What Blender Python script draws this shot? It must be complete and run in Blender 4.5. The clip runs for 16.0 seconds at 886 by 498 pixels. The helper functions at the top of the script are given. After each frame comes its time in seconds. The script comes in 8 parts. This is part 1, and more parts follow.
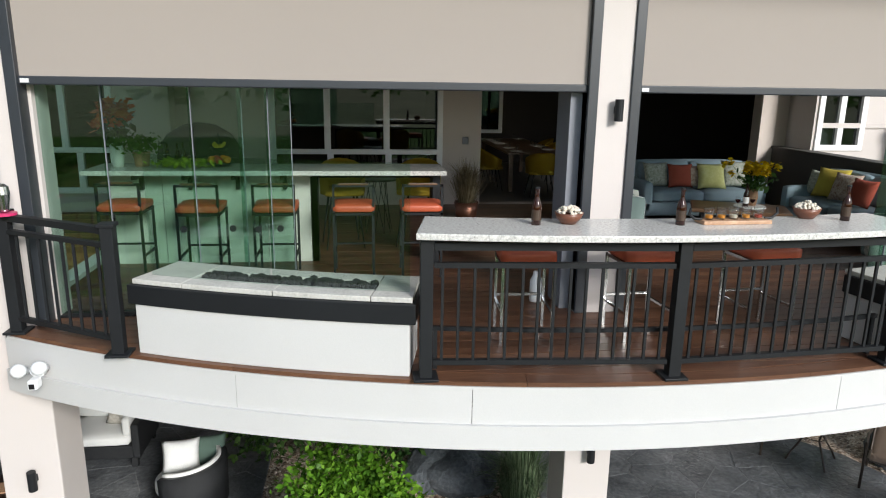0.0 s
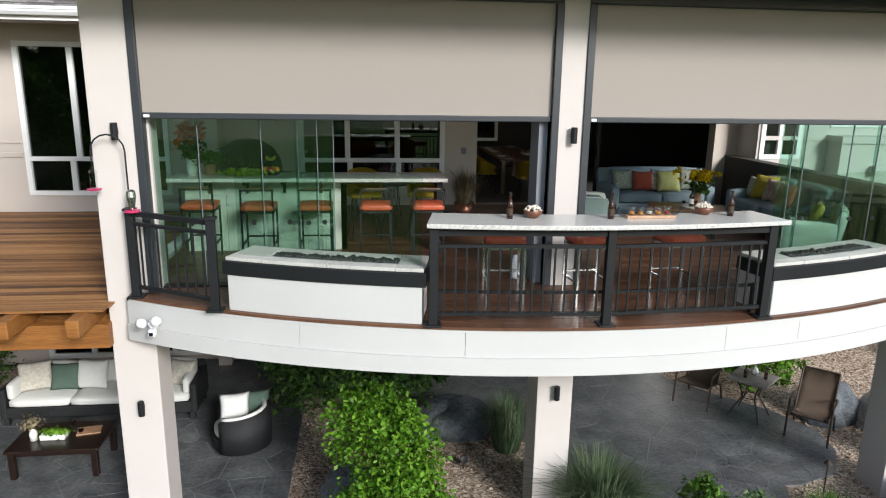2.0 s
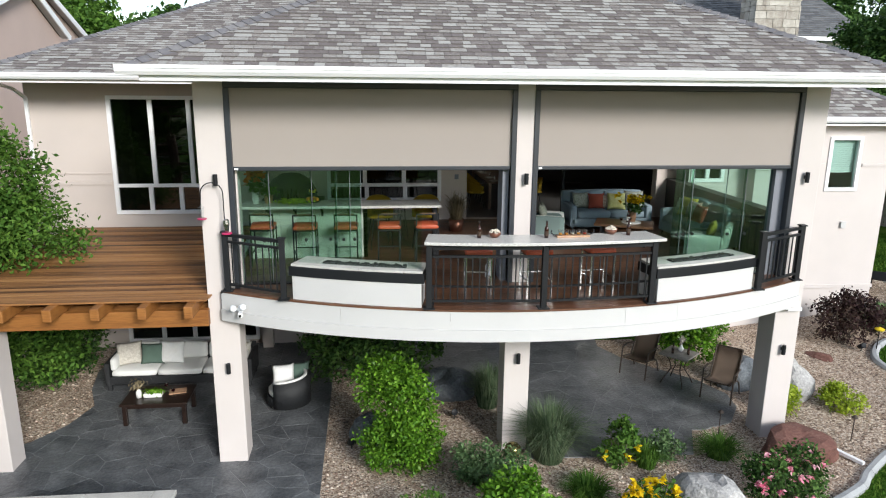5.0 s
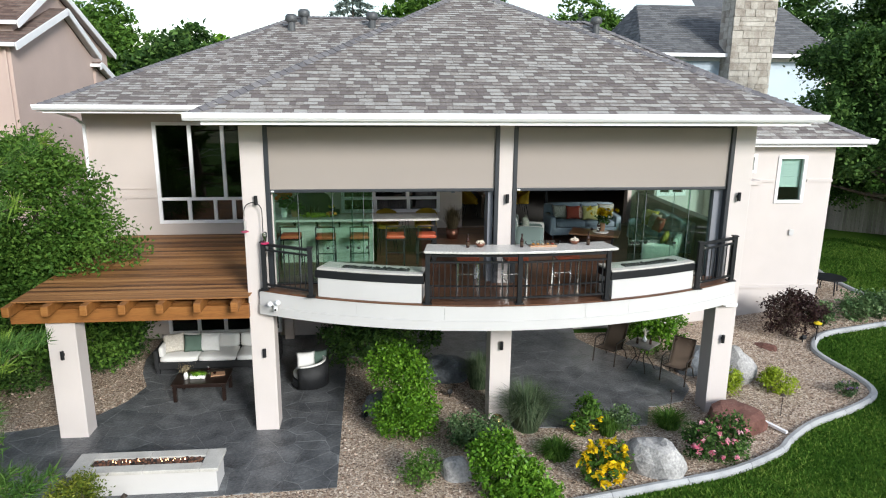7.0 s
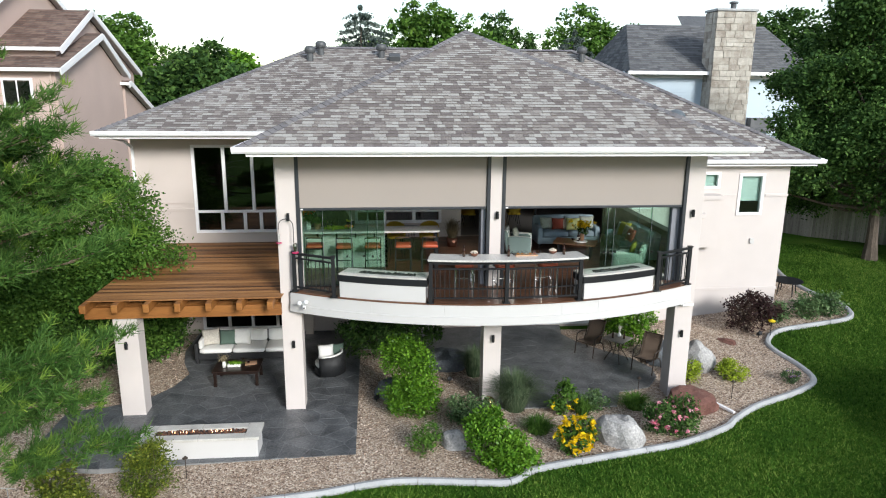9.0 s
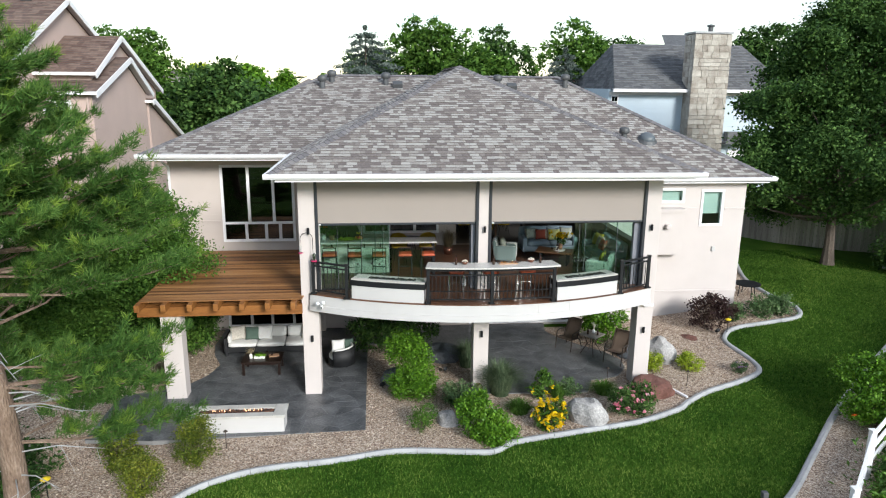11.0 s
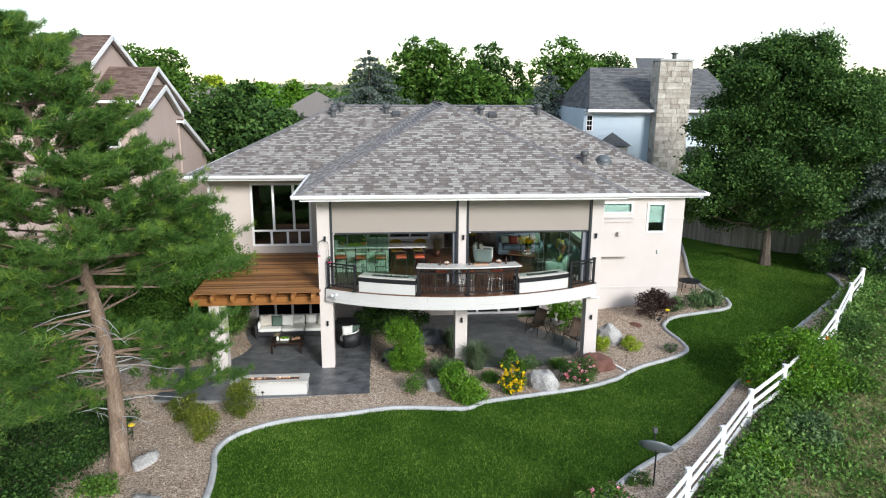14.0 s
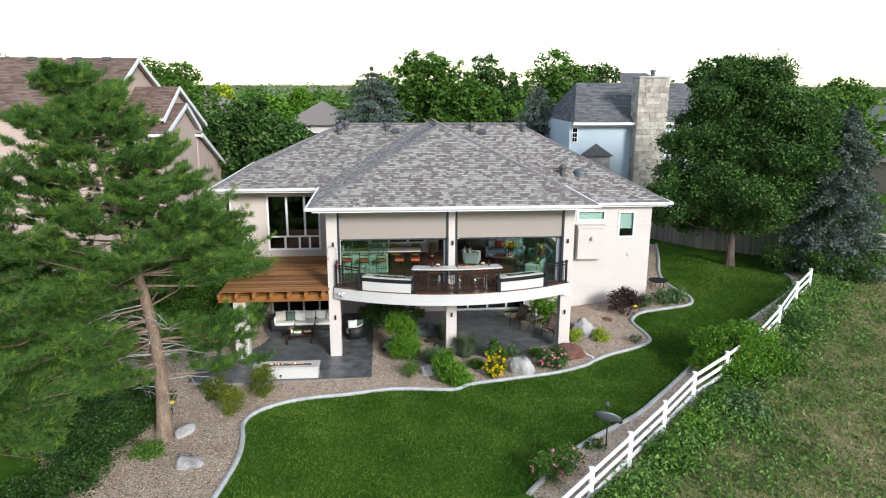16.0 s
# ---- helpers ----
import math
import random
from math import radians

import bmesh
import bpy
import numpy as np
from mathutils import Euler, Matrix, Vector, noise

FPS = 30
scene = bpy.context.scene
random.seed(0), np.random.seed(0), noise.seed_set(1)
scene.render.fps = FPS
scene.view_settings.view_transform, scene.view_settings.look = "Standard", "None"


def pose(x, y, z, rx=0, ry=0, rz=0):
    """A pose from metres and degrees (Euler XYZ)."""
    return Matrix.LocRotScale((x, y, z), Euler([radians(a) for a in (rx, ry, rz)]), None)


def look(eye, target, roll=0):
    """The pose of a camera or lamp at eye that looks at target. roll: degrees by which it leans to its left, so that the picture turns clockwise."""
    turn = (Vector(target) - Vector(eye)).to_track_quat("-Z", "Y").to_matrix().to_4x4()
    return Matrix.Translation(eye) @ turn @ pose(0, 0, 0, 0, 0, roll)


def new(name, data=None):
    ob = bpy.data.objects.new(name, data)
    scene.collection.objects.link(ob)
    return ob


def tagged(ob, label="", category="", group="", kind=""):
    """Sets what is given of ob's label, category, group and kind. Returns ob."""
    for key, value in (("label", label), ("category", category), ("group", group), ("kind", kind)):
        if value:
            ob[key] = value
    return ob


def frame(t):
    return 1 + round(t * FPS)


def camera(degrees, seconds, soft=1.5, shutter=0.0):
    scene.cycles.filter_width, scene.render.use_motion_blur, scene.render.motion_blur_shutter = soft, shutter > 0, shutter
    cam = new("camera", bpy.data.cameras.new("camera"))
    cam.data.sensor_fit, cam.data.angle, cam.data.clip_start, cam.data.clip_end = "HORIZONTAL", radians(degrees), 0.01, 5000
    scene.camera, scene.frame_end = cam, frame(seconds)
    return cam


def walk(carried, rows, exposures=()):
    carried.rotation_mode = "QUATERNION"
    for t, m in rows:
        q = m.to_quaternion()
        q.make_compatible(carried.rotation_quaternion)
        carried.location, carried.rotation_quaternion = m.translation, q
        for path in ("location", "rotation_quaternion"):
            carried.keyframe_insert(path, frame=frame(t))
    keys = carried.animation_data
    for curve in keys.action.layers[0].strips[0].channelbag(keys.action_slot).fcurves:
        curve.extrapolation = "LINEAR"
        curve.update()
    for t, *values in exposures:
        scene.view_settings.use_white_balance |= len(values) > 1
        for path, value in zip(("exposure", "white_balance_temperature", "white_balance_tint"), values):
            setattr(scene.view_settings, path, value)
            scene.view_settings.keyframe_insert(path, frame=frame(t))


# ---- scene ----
cam = camera(66.3, 16.0, soft=1.1)
PATH = [
    (0, (-2.102, -5.61, 5.138), (-1.87, -3.681, 4.663), 0.9),
    (0.5, (-2.168, -6.133, 5.164), (-1.935, -4.204, 4.691), 0.9),
    (1, (-2.228, -6.638, 5.221), (-1.998, -4.708, 4.749), 0.8),
    (1.5, (-2.302, -7.129, 5.337), (-2.072, -5.199, 4.865), 0.8),
    (2, (-2.348, -7.621, 5.486), (-2.12, -5.691, 5.013), 0.9),
    (2.5, (-2.404, -8.154, 5.621), (-2.176, -6.224, 5.148), 0.9),
    (3, (-2.424, -8.682, 5.771), (-2.2, -6.751, 5.298), 0.8),
    (3.5, (-2.466, -9.242, 5.938), (-2.241, -7.311, 5.466), 0.8),
    (4, (-2.487, -9.796, 6.109), (-2.266, -7.865, 5.636), 0.7),
    (6.5, (-2.649, -12.812, 6.995), (-2.445, -10.879, 6.521), 0.5),
    (7, (-2.673, -13.419, 7.198), (-2.471, -11.487, 6.723), 0.5),
    (7.5, (-2.705, -14.044, 7.404), (-2.506, -12.111, 6.93), 0.6),
    (8, (-2.752, -14.664, 7.575), (-2.556, -12.731, 7.103), 0.5),
    (8.5, (-2.805, -15.291, 7.81), (-2.611, -13.357, 7.335), 0.6),
    (9, (-2.879, -15.958, 8.02), (-2.686, -14.025, 7.546), 0.5),
    (11.5, (-2.994, -19.529, 9.166), (-2.807, -17.595, 8.693), 0.5),
    (12, (-2.987, -20.303, 9.355), (-2.801, -18.369, 8.883), 0.5),
    (12.5, (-2.978, -21.177, 9.64), (-2.797, -19.242, 9.167), 0.4),
    (13, (-2.968, -22.031, 9.895), (-2.788, -20.096, 9.421), 0.4),
    (13.5, (-2.936, -22.936, 10.122), (-2.757, -21.001, 9.648), 0.4),
    (14, (-2.899, -23.866, 10.361), (-2.722, -21.931, 9.886), 0.4),
    (14.5, (-2.925, -24.775, 10.593), (-2.748, -22.84, 10.119), 0.4),
    (15, (-2.86, -25.708, 10.872), (-2.686, -23.772, 10.398), 0.3),
    (15.5, (-2.801, -26.616, 11.141), (-2.632, -24.681, 10.667), 0.2),
    (16, (-2.751, -27.596, 11.43), (-2.585, -25.661, 10.956), 0.2),
]
# exposure is constant along the walk; see the world and the sun below
walk(cam, [(t, look(eye, target, roll)) for t, eye, target, roll in PATH], [(0.0, 0.4), (16.0, 0.4)])

# ---- world and sun ----
world = bpy.data.worlds.new("sky")
scene.world = world
world.use_nodes = True
wn = world.node_tree
sky = wn.nodes.new("ShaderNodeTexSky")
sky.sky_type = "NISHITA"
sky.sun_disc = False
SUN_EL, SUN_AZ = 24.0, 154.0      # degrees; azimuth clockwise from the +y axis
sky.sun_elevation, sky.sun_rotation = radians(SUN_EL), radians(SUN_AZ)
sky.air_density, sky.dust_density, sky.ozone_density = 1.0, 0.3, 1.0
wn.links.new(sky.outputs[0], wn.nodes["Background"].inputs[0])
wn.nodes["Background"].inputs[1].default_value = 0.11
veil, both = wn.nodes.new("ShaderNodeBackground"), wn.nodes.new("ShaderNodeAddShader")   # even thin cloud
veil.inputs[0].default_value, veil.inputs[1].default_value = (0.95, 0.97, 1.0, 1), 0.33
wn.links.new(wn.nodes["Background"].outputs[0], both.inputs[0])
wn.links.new(veil.outputs[0], both.inputs[1])
wn.links.new(both.outputs[0], wn.nodes["World Output"].inputs[0])
sun = new("sun", bpy.data.lights.new("sun", "SUN"))
sun.data.energy, sun.data.angle, sun.data.color = 3.35, radians(16), (1.0, 0.985, 0.94)
sd = Vector((math.sin(radians(SUN_AZ)) * math.cos(radians(SUN_EL)), math.cos(radians(SUN_AZ)) * math.cos(radians(SUN_EL)), math.sin(radians(SUN_EL))))
sun.matrix_world = look(sd * 60, (0, 0, 0))

# ---- building tools ----
RNG = np.random.default_rng(7)


def smooth(v):
    v = min(1.0, max(0.0, v))
    return v * v * (3 - 2 * v)


def terrain(x, y):
    """Height of the ground: level at the patio, rising to the back right, falling a little to the front left."""
    d = (x - 5.2) * 0.8 + (y + 1.0) * 0.6
    up = 1.2 * smooth(d / 13) * smooth((x - 5.0) / 1.2)
    down = 0.45 * smooth((-7.2 - x) / 5) * smooth((0.5 - y) / 4)
    return up - down - 0.065 + 0.015 * math.sin(x * 0.7 + 1) * math.sin(y * 0.6)


def thing(name, label, category, at=(0, 0, 0), rz=0, group="", kind=""):
    ob = new(name)
    ob.empty_display_size = 0.1
    ob.matrix_basis = pose(*at, 0, 0, rz)
    return tagged(ob, label, category, group, kind)


def mesh_of(name, bm, material):
    me = bpy.data.meshes.new(name)
    bm.to_mesh(me)
    bm.free()
    if material:
        me.materials.append(material)
    return me


def part(name, bm, material, parent=None, label="", smooth_faces=False):
    me = bm if isinstance(bm, bpy.types.Mesh) else mesh_of(name, bm, material)
    if smooth_faces:
        me.polygons.foreach_set("use_smooth", [True] * len(me.polygons))
    ob = new(name, me)
    ob.parent = parent
    return tagged(ob, label)


def solo(name, bm, material, label, category, group="", kind="", smooth_faces=False):
    ob = part(name, bm, material, None, label, smooth_faces)
    return tagged(ob, label, category, group, kind)


def arrays(name, verts, k, material):
    """A mesh of many separate k-cornered faces, from an array of corners."""
    n = len(verts) // k
    me = bpy.data.meshes.new(name)
    me.vertices.add(n * k)
    me.vertices.foreach_set("co", np.asarray(verts, np.float32).ravel())
    me.loops.add(n * k)
    me.loops.foreach_set("vertex_index", np.arange(n * k, dtype=np.int32))
    me.polygons.add(n)
    me.polygons.foreach_set("loop_start", np.arange(0, n * k, k, dtype=np.int32))
    me.update(calc_edges=True)
    me.materials.append(material)
    return me


def faces_mesh(name, verts, faces, material):
    me = bpy.data.meshes.new(name)
    me.from_pydata([tuple(v) for v in verts], [], [tuple(int(i) for i in f) for f in faces])
    me.update()
    me.materials.append(material)
    return me


def box(bm, x0, x1, y0, y1, z0, z1, m=None, bevel=0.0):
    made = bmesh.ops.create_cube(bm, size=1.0)
    vs = made["verts"]
    bmesh.ops.transform(bm, matrix=Matrix.Translation(((x0 + x1) / 2, (y0 + y1) / 2, (z0 + z1) / 2)) @ Matrix.Diagonal((x1 - x0, y1 - y0, z1 - z0, 1)), verts=vs)
    if bevel:
        edges = list({e for v in vs for e in v.link_edges})
        r = bmesh.ops.bevel(bm, geom=edges, offset=bevel, segments=2, profile=0.5, affect="EDGES")
        vs = list({v for f in r["faces"] for v in f.verts} | {v for v in vs if v.is_valid})
    if m is not None:
        bmesh.ops.transform(bm, matrix=m, verts=[v for v in vs if v.is_valid])
    return bm


def boxes(*args, bevel=0.0, m=None):
    bm = bmesh.new()
    for a in args:
        box(bm, *a, bevel=bevel, m=m)
    return bm


def rod(bm, a, b, r0, r1=None, seg=8, caps=True):
    """A round bar from a to b."""
    a, b = Vector(a), Vector(b)
    r1 = r0 if r1 is None else r1
    q = (b - a).to_track_quat("Z", "Y").to_matrix().to_4x4()
    made = bmesh.ops.create_cone(bm, cap_ends=caps, segments=seg, radius1=r0, radius2=r1, depth=(b - a).length)
    bmesh.ops.transform(bm, matrix=Matrix.Translation((a + b) / 2) @ q, verts=made["verts"])
    return bm


def pipe(bm, pts, r, seg=8):
    for a, b in zip(pts, pts[1:]):
        rod(bm, a, b, r, seg=seg)
    for p in pts[1:-1]:
        made = bmesh.ops.create_icosphere(bm, subdivisions=1, radius=r * 1.02)
        bmesh.ops.translate(bm, vec=Vector(p), verts=made["verts"])
    return bm


def bar(bm, a, b, w, h):
    """A square bar from a to b, w wide and h high, upright."""
    a, b = Vector(a), Vector(b)
    d = (b - a).normalized()
    side = d.cross(Vector((0, 0, 1)))
    side = side.normalized() if side.length > 1e-4 else Vector((1, 0, 0))
    up = side.cross(d)
    vs = [bm.verts.new(p + side * sx * w / 2 + up * sz * h / 2) for p in (a, b) for sx, sz in ((-1, -1), (1, -1), (1, 1), (-1, 1))]
    for f in ((0, 1, 2, 3), (7, 6, 5, 4), (0, 4, 5, 1), (1, 5, 6, 2), (2, 6, 7, 3), (3, 7, 4, 0)):
        bm.faces.new([vs[i] for i in f])
    bmesh.ops.recalc_face_normals(bm, faces=bm.faces[-6:])
    return bm


def lathe(profile, seg=20):
    """A turned body from (radius, height) pairs."""
    bm = bmesh.new()
    rings = []
    for r, z in profile:
        if r < 1e-4:
            rings.append([bm.verts.new((0, 0, z))])
        else:
            rings.append([bm.verts.new((r * math.cos(2 * math.pi * i / seg), r * math.sin(2 * math.pi * i / seg), z)) for i in range(seg)])
    for a, b in zip(rings, rings[1:]):
        for i in range(seg):
            j = (i + 1) % seg
            vs = [a[i % len(a)], a[j % len(a)], b[j % len(b)], b[i % len(b)]]
            vs = list(dict.fromkeys(vs))
            if len(vs) > 2:
                bm.faces.new(vs)
    bmesh.ops.recalc_face_normals(bm, faces=bm.faces[:])
    return bm


def moved(bm, m):
    bmesh.ops.transform(bm, matrix=m, verts=bm.verts[:])
    return bm


def prism(outline, z0, z1, bm=None):
    """An upright slab over a flat outline of (x, y)."""
    bm = bm or bmesh.new()
    lo = [bm.verts.new((x, y, z0)) for x, y in outline]
    hi = [bm.verts.new((x, y, z1)) for x, y in outline]
    n = len(outline)
    fs = [bm.faces.new(hi), bm.faces.new(lo[::-1])]
    fs += [bm.faces.new([lo[i], lo[(i + 1) % n], hi[(i + 1) % n], hi[i]]) for i in range(n)]
    bmesh.ops.recalc_face_normals(bm, faces=fs)
    return bm


def rounded(bm, offset, segments=2):
    bmesh.ops.bevel(bm, geom=[e for e in bm.edges if e.calc_face_angle(0) > 0.5], offset=offset, segments=segments, profile=0.5, affect="EDGES")
    return bm


def soft_box(w, d, h, puff=0.02, bevel=0.05):
    """A cushion: a box with rounded edges and bulged faces, its base at z = 0."""
    bm = boxes((-w / 2, w / 2, -d / 2, d / 2, 0, h))
    bmesh.ops.subdivide_edges(bm, edges=bm.edges[:], cuts=5, use_grid_fill=True)
    for v in bm.verts:
        x, y, z = v.co.x / (w / 2), v.co.y / (d / 2), (v.co.z - h / 2) / (h / 2)
        rx, ry, rz = bevel / (w / 2), bevel / (d / 2), bevel / (h / 2)
        p = Vector((x * w / 2, y * d / 2, z * h / 2))
        c = Vector((max(-w / 2 + bevel, min(w / 2 - bevel, p.x)), max(-d / 2 + bevel, min(d / 2 - bevel, p.y)), max(-h / 2 + min(bevel, h / 2.01), min(h / 2 - min(bevel, h / 2.01), p.z))))
        q = p - c
        if q.length > 1e-6:
            p = c + q.normalized() * min(bevel, h / 2.01) if max(abs(q.x), abs(q.y), abs(q.z)) > 1e-6 else p
        bulge = puff * (1 - x * x) * (1 - y * y)
        p.z += bulge if z > 0 else 0
        v.co = p + Vector((0, 0, h / 2))
    return bm


def pillow(w, h, t):
    """A scatter pillow standing in the xz plane, its base at z = 0."""
    bm = bmesh.new()
    n = 9
    grid = {}
    for s in (1, -1):
        for i in range(n + 1):
            for j in range(n + 1):
                u, v = 2 * i / n - 1, 2 * j / n - 1
                rim = abs(u) == 1 or abs(v) == 1
                if s < 0 and rim:
                    grid[s, i, j] = grid[1, i, j]
                    continue
                pinch = 1 - 0.10 * (1 - abs(v) ** 2) * abs(u) ** 3
                pinch_v = 1 - 0.10 * (1 - abs(u) ** 2) * abs(v) ** 3
                thick = t / 2 * ((1 - u * u) * (1 - v * v)) ** 0.45
                grid[s, i, j] = bm.verts.new((u * w / 2 * pinch, s * thick, h / 2 + v * h / 2 * pinch_v))
        for i in range(n):
            for j in range(n):
                vs = [grid[s, i, j], grid[s, i + 1, j], grid[s, i + 1, j + 1], grid[s, i, j + 1]]
                bm.faces.new(vs if s < 0 else vs[::-1])
    bmesh.ops.recalc_face_normals(bm, faces=bm.faces[:])
    return bm


def boulder(sx, sy, sz, seed, cuts=3, rough=0.22):
    bm = bmesh.new()
    bmesh.ops.create_icosphere(bm, subdivisions=cuts, radius=1)
    off = Vector((seed * 3.1, seed * 1.7, seed * 5.3))
    for v in bm.verts:
        n = noise.noise(v.co * 0.9 + off) * rough * 1.6 + noise.noise(v.co * 2.3 + off) * rough * 0.6
        flat = abs(noise.cell(v.co * 1.1 + off)) * 0.06
        p = v.co * (1 + n - flat)
        p.z = max(p.z, -0.35)
        v.co = Vector((p.x * sx, p.y * sy, (p.z + 0.35) * sz / 1.35))
    return bm


def inside(px, py, poly):
    hit = False
    for (x0, y0), (x1, y1) in zip(poly, poly[1:] + poly[:1]):
        if (y0 > py) != (y1 > py) and px < (x1 - x0) * (py - y0) / (y1 - y0) + x0:
            hit = not hit
    return hit


def inside_many(xy, poly):
    """The same test for many points at once."""
    hit = np.zeros(len(xy), bool)
    for (x0, y0), (x1, y1) in zip(poly, poly[1:] + poly[:1]):
        if y0 != y1:
            cross = (y0 > xy[:, 1]) != (y1 > xy[:, 1])
            hit ^= cross & (xy[:, 0] < (x1 - x0) * (xy[:, 1] - y0) / (y1 - y0) + x0)
    return hit


def drape(poly, step, lift):
    """A sheet over the terrain inside an outline."""
    xs, ys = [p[0] for p in poly], [p[1] for p in poly]
    x0, y0 = min(xs), min(ys)
    nx, ny = int((max(xs) - x0) / step) + 1, int((max(ys) - y0) / step) + 1
    ids, verts, faces = {}, [], []

    def vert(i, j):
        if (i, j) not in ids:
            ids[i, j] = len(verts)
            x, y = x0 + i * step, y0 + j * step
            verts.append((x, y, terrain(x, y) + lift))
        return ids[i, j]
    I, J = np.meshgrid(np.arange(nx), np.arange(ny), indexing="ij")
    ok = inside_many(np.stack([x0 + (I.ravel() + 0.5) * step, y0 + (J.ravel() + 0.5) * step], 1), poly).reshape(nx, ny)
    for i in range(nx):
        for j in range(ny):
            if ok[i, j]:
                faces.append((vert(i, j), vert(i + 1, j), vert(i + 1, j + 1), vert(i, j + 1)))
    return verts, faces


def spline(pts, n=8):
    """A smooth open line through points (Catmull-Rom)."""
    out = []
    P = [Vector(p) for p in pts]
    P = [P[0] * 2 - P[1]] + P + [P[-1] * 2 - P[-2]]
    for a, b, c, d in zip(P, P[1:], P[2:], P[3:]):
        for k in range(n):
            t = k / n
            out.append(0.5 * ((2 * b) + (c - a) * t + (2 * a - 5 * b + 4 * c - d) * t * t + (3 * b - a - 3 * c + d) * t ** 3))
    out.append(P[-2])
    return [tuple(p) for p in out]


def leaves(centres, size, spread=1.0, aspect=0.55, up=0.3, seed=1):
    """Corners of four-cornered leaves, one at each centre, turned at random."""
    r = np.random.default_rng(seed)
    n = len(centres)
    nrm = r.normal(size=(n, 3))
    nrm[:, 2] = np.abs(nrm[:, 2]) + up
    nrm /= np.linalg.norm(nrm, axis=1)[:, None]
    t = r.normal(size=(n, 3))
    t -= nrm * (t * nrm).sum(1)[:, None]
    t /= np.linalg.norm(t, axis=1)[:, None]
    b = np.cross(nrm, t)
    s = (size * (0.6 + 0.8 * r.random(n)) * spread)[:, None]
    c = np.asarray(centres)
    fold = nrm * s * 0.12
    quad = np.stack([c - t * s, c + b * s * aspect + fold, c + t * s, c - b * s * aspect + fold], axis=1)
    return quad.reshape(-1, 3)


def blob_points(n, lobes, seed, shell=0.45):
    """Points in the outer part of a set of lobes (x, y, z, rx, ry, rz), gathered into clumps."""
    r = np.random.default_rng(seed)
    w = np.array([l[3] * l[4] * l[5] for l in lobes]) ** 0.66
    pick = r.choice(len(lobes), size=n, p=w / w.sum())
    L = np.array(lobes)[pick]
    d = r.normal(size=(n, 3))
    d /= np.linalg.norm(d, axis=1)[:, None]
    rad = 1 - shell * r.random(n) ** 1.6
    return L[:, :3] + d * L[:, 3:] * rad[:, None]


def clumped(lobes, clumps, per, spread, seed, shell=0.4):
    r = np.random.default_rng(seed + 50)
    c = blob_points(clumps, lobes, seed, shell)
    pts = np.repeat(c, per, axis=0) + r.normal(size=(clumps * per, 3)) * spread * np.array([1, 1, 0.7])
    return pts

# ---- materials ----
def nodes_of(name):
    m = bpy.data.materials.new(name)
    m.use_nodes = True
    return m, m.node_tree.nodes, m.node_tree.links, m.node_tree.nodes["Principled BSDF"]


def surface(name, colours, scale=4.0, fine=60.0, rough=0.6, metal=0.0, bump=0.15, dist=0.01, vary="noise", stretch=(1, 1, 1), spec=0.5, island=0.0, obrand=0.0, detail=6.0):
    """A material with a colour ramp over two scales of noise, fine relief and optional piece-to-piece variation."""
    m, n, l, p = nodes_of(name)
    tc = n.new("ShaderNodeTexCoord")
    mp = n.new("ShaderNodeMapping")
    mp.inputs["Scale"].default_value = stretch
    geo = n.new("ShaderNodeNewGeometry")
    l.new(geo.outputs["Position"], mp.inputs[0])
    big, small = n.new("ShaderNodeTexNoise"), n.new("ShaderNodeTexNoise")
    big.inputs["Scale"].default_value, big.inputs["Detail"].default_value = scale, detail
    small.inputs["Scale"].default_value, small.inputs["Detail"].default_value = fine, 4
    l.new(mp.outputs[0], big.inputs[0])
    l.new(mp.outputs[0], small.inputs[0])
    mix = n.new("ShaderNodeMath")
    mix.operation = "MULTIPLY_ADD"
    l.new(small.outputs[0], mix.inputs[0])
    mix.inputs[1].default_value = 0.45
    half = n.new("ShaderNodeMath")
    half.operation = "MULTIPLY"
    half.inputs[1].default_value = 0.55
    l.new(big.outputs[0], half.inputs[0])
    l.new(half.outputs[0], mix.inputs[2])
    fac = mix.outputs[0]
    if island or obrand:
        src = geo.outputs["Random Per Island"]
        if obrand:
            src = n.new("ShaderNodeObjectInfo").outputs["Random"]
        mr = n.new("ShaderNodeMath")
        mr.operation = "MULTIPLY_ADD"
        l.new(src, mr.inputs[0])
        amount = island or obrand
        mr.inputs[1].default_value = amount
        sub = n.new("ShaderNodeMath")
        sub.operation = "SUBTRACT"
        l.new(fac, sub.inputs[0])
        sub.inputs[1].default_value = amount / 2
        l.new(sub.outputs[0], mr.inputs[2])
        fac = mr.outputs[0]
    ramp = n.new("ShaderNodeValToRGB")
    els = ramp.color_ramp.elements
    lo, hi = 0.3, 0.7
    els[0].position, els[1].position = lo, hi
    els[0].color, els[1].color = (*colours[0], 1), (*colours[-1], 1)
    for i, c in enumerate(colours[1:-1]):
        e = els.new(lo + (hi - lo) * (i + 1) / (len(colours) - 1))
        e.color = (*c, 1)
    l.new(fac, ramp.inputs[0])
    l.new(ramp.outputs[0], p.inputs["Base Color"])
    p.inputs["Roughness"].default_value, p.inputs["Metallic"].default_value = rough, metal
    p.inputs["Specular IOR Level"].default_value = spec
    if bump:
        b = n.new("ShaderNodeBump")
        b.inputs["Strength"].default_value, b.inputs["Distance"].default_value = bump, dist
        l.new(small.outputs[0], b.inputs["Height"])
        l.new(b.outputs[0], p.inputs["Normal"])
    return m


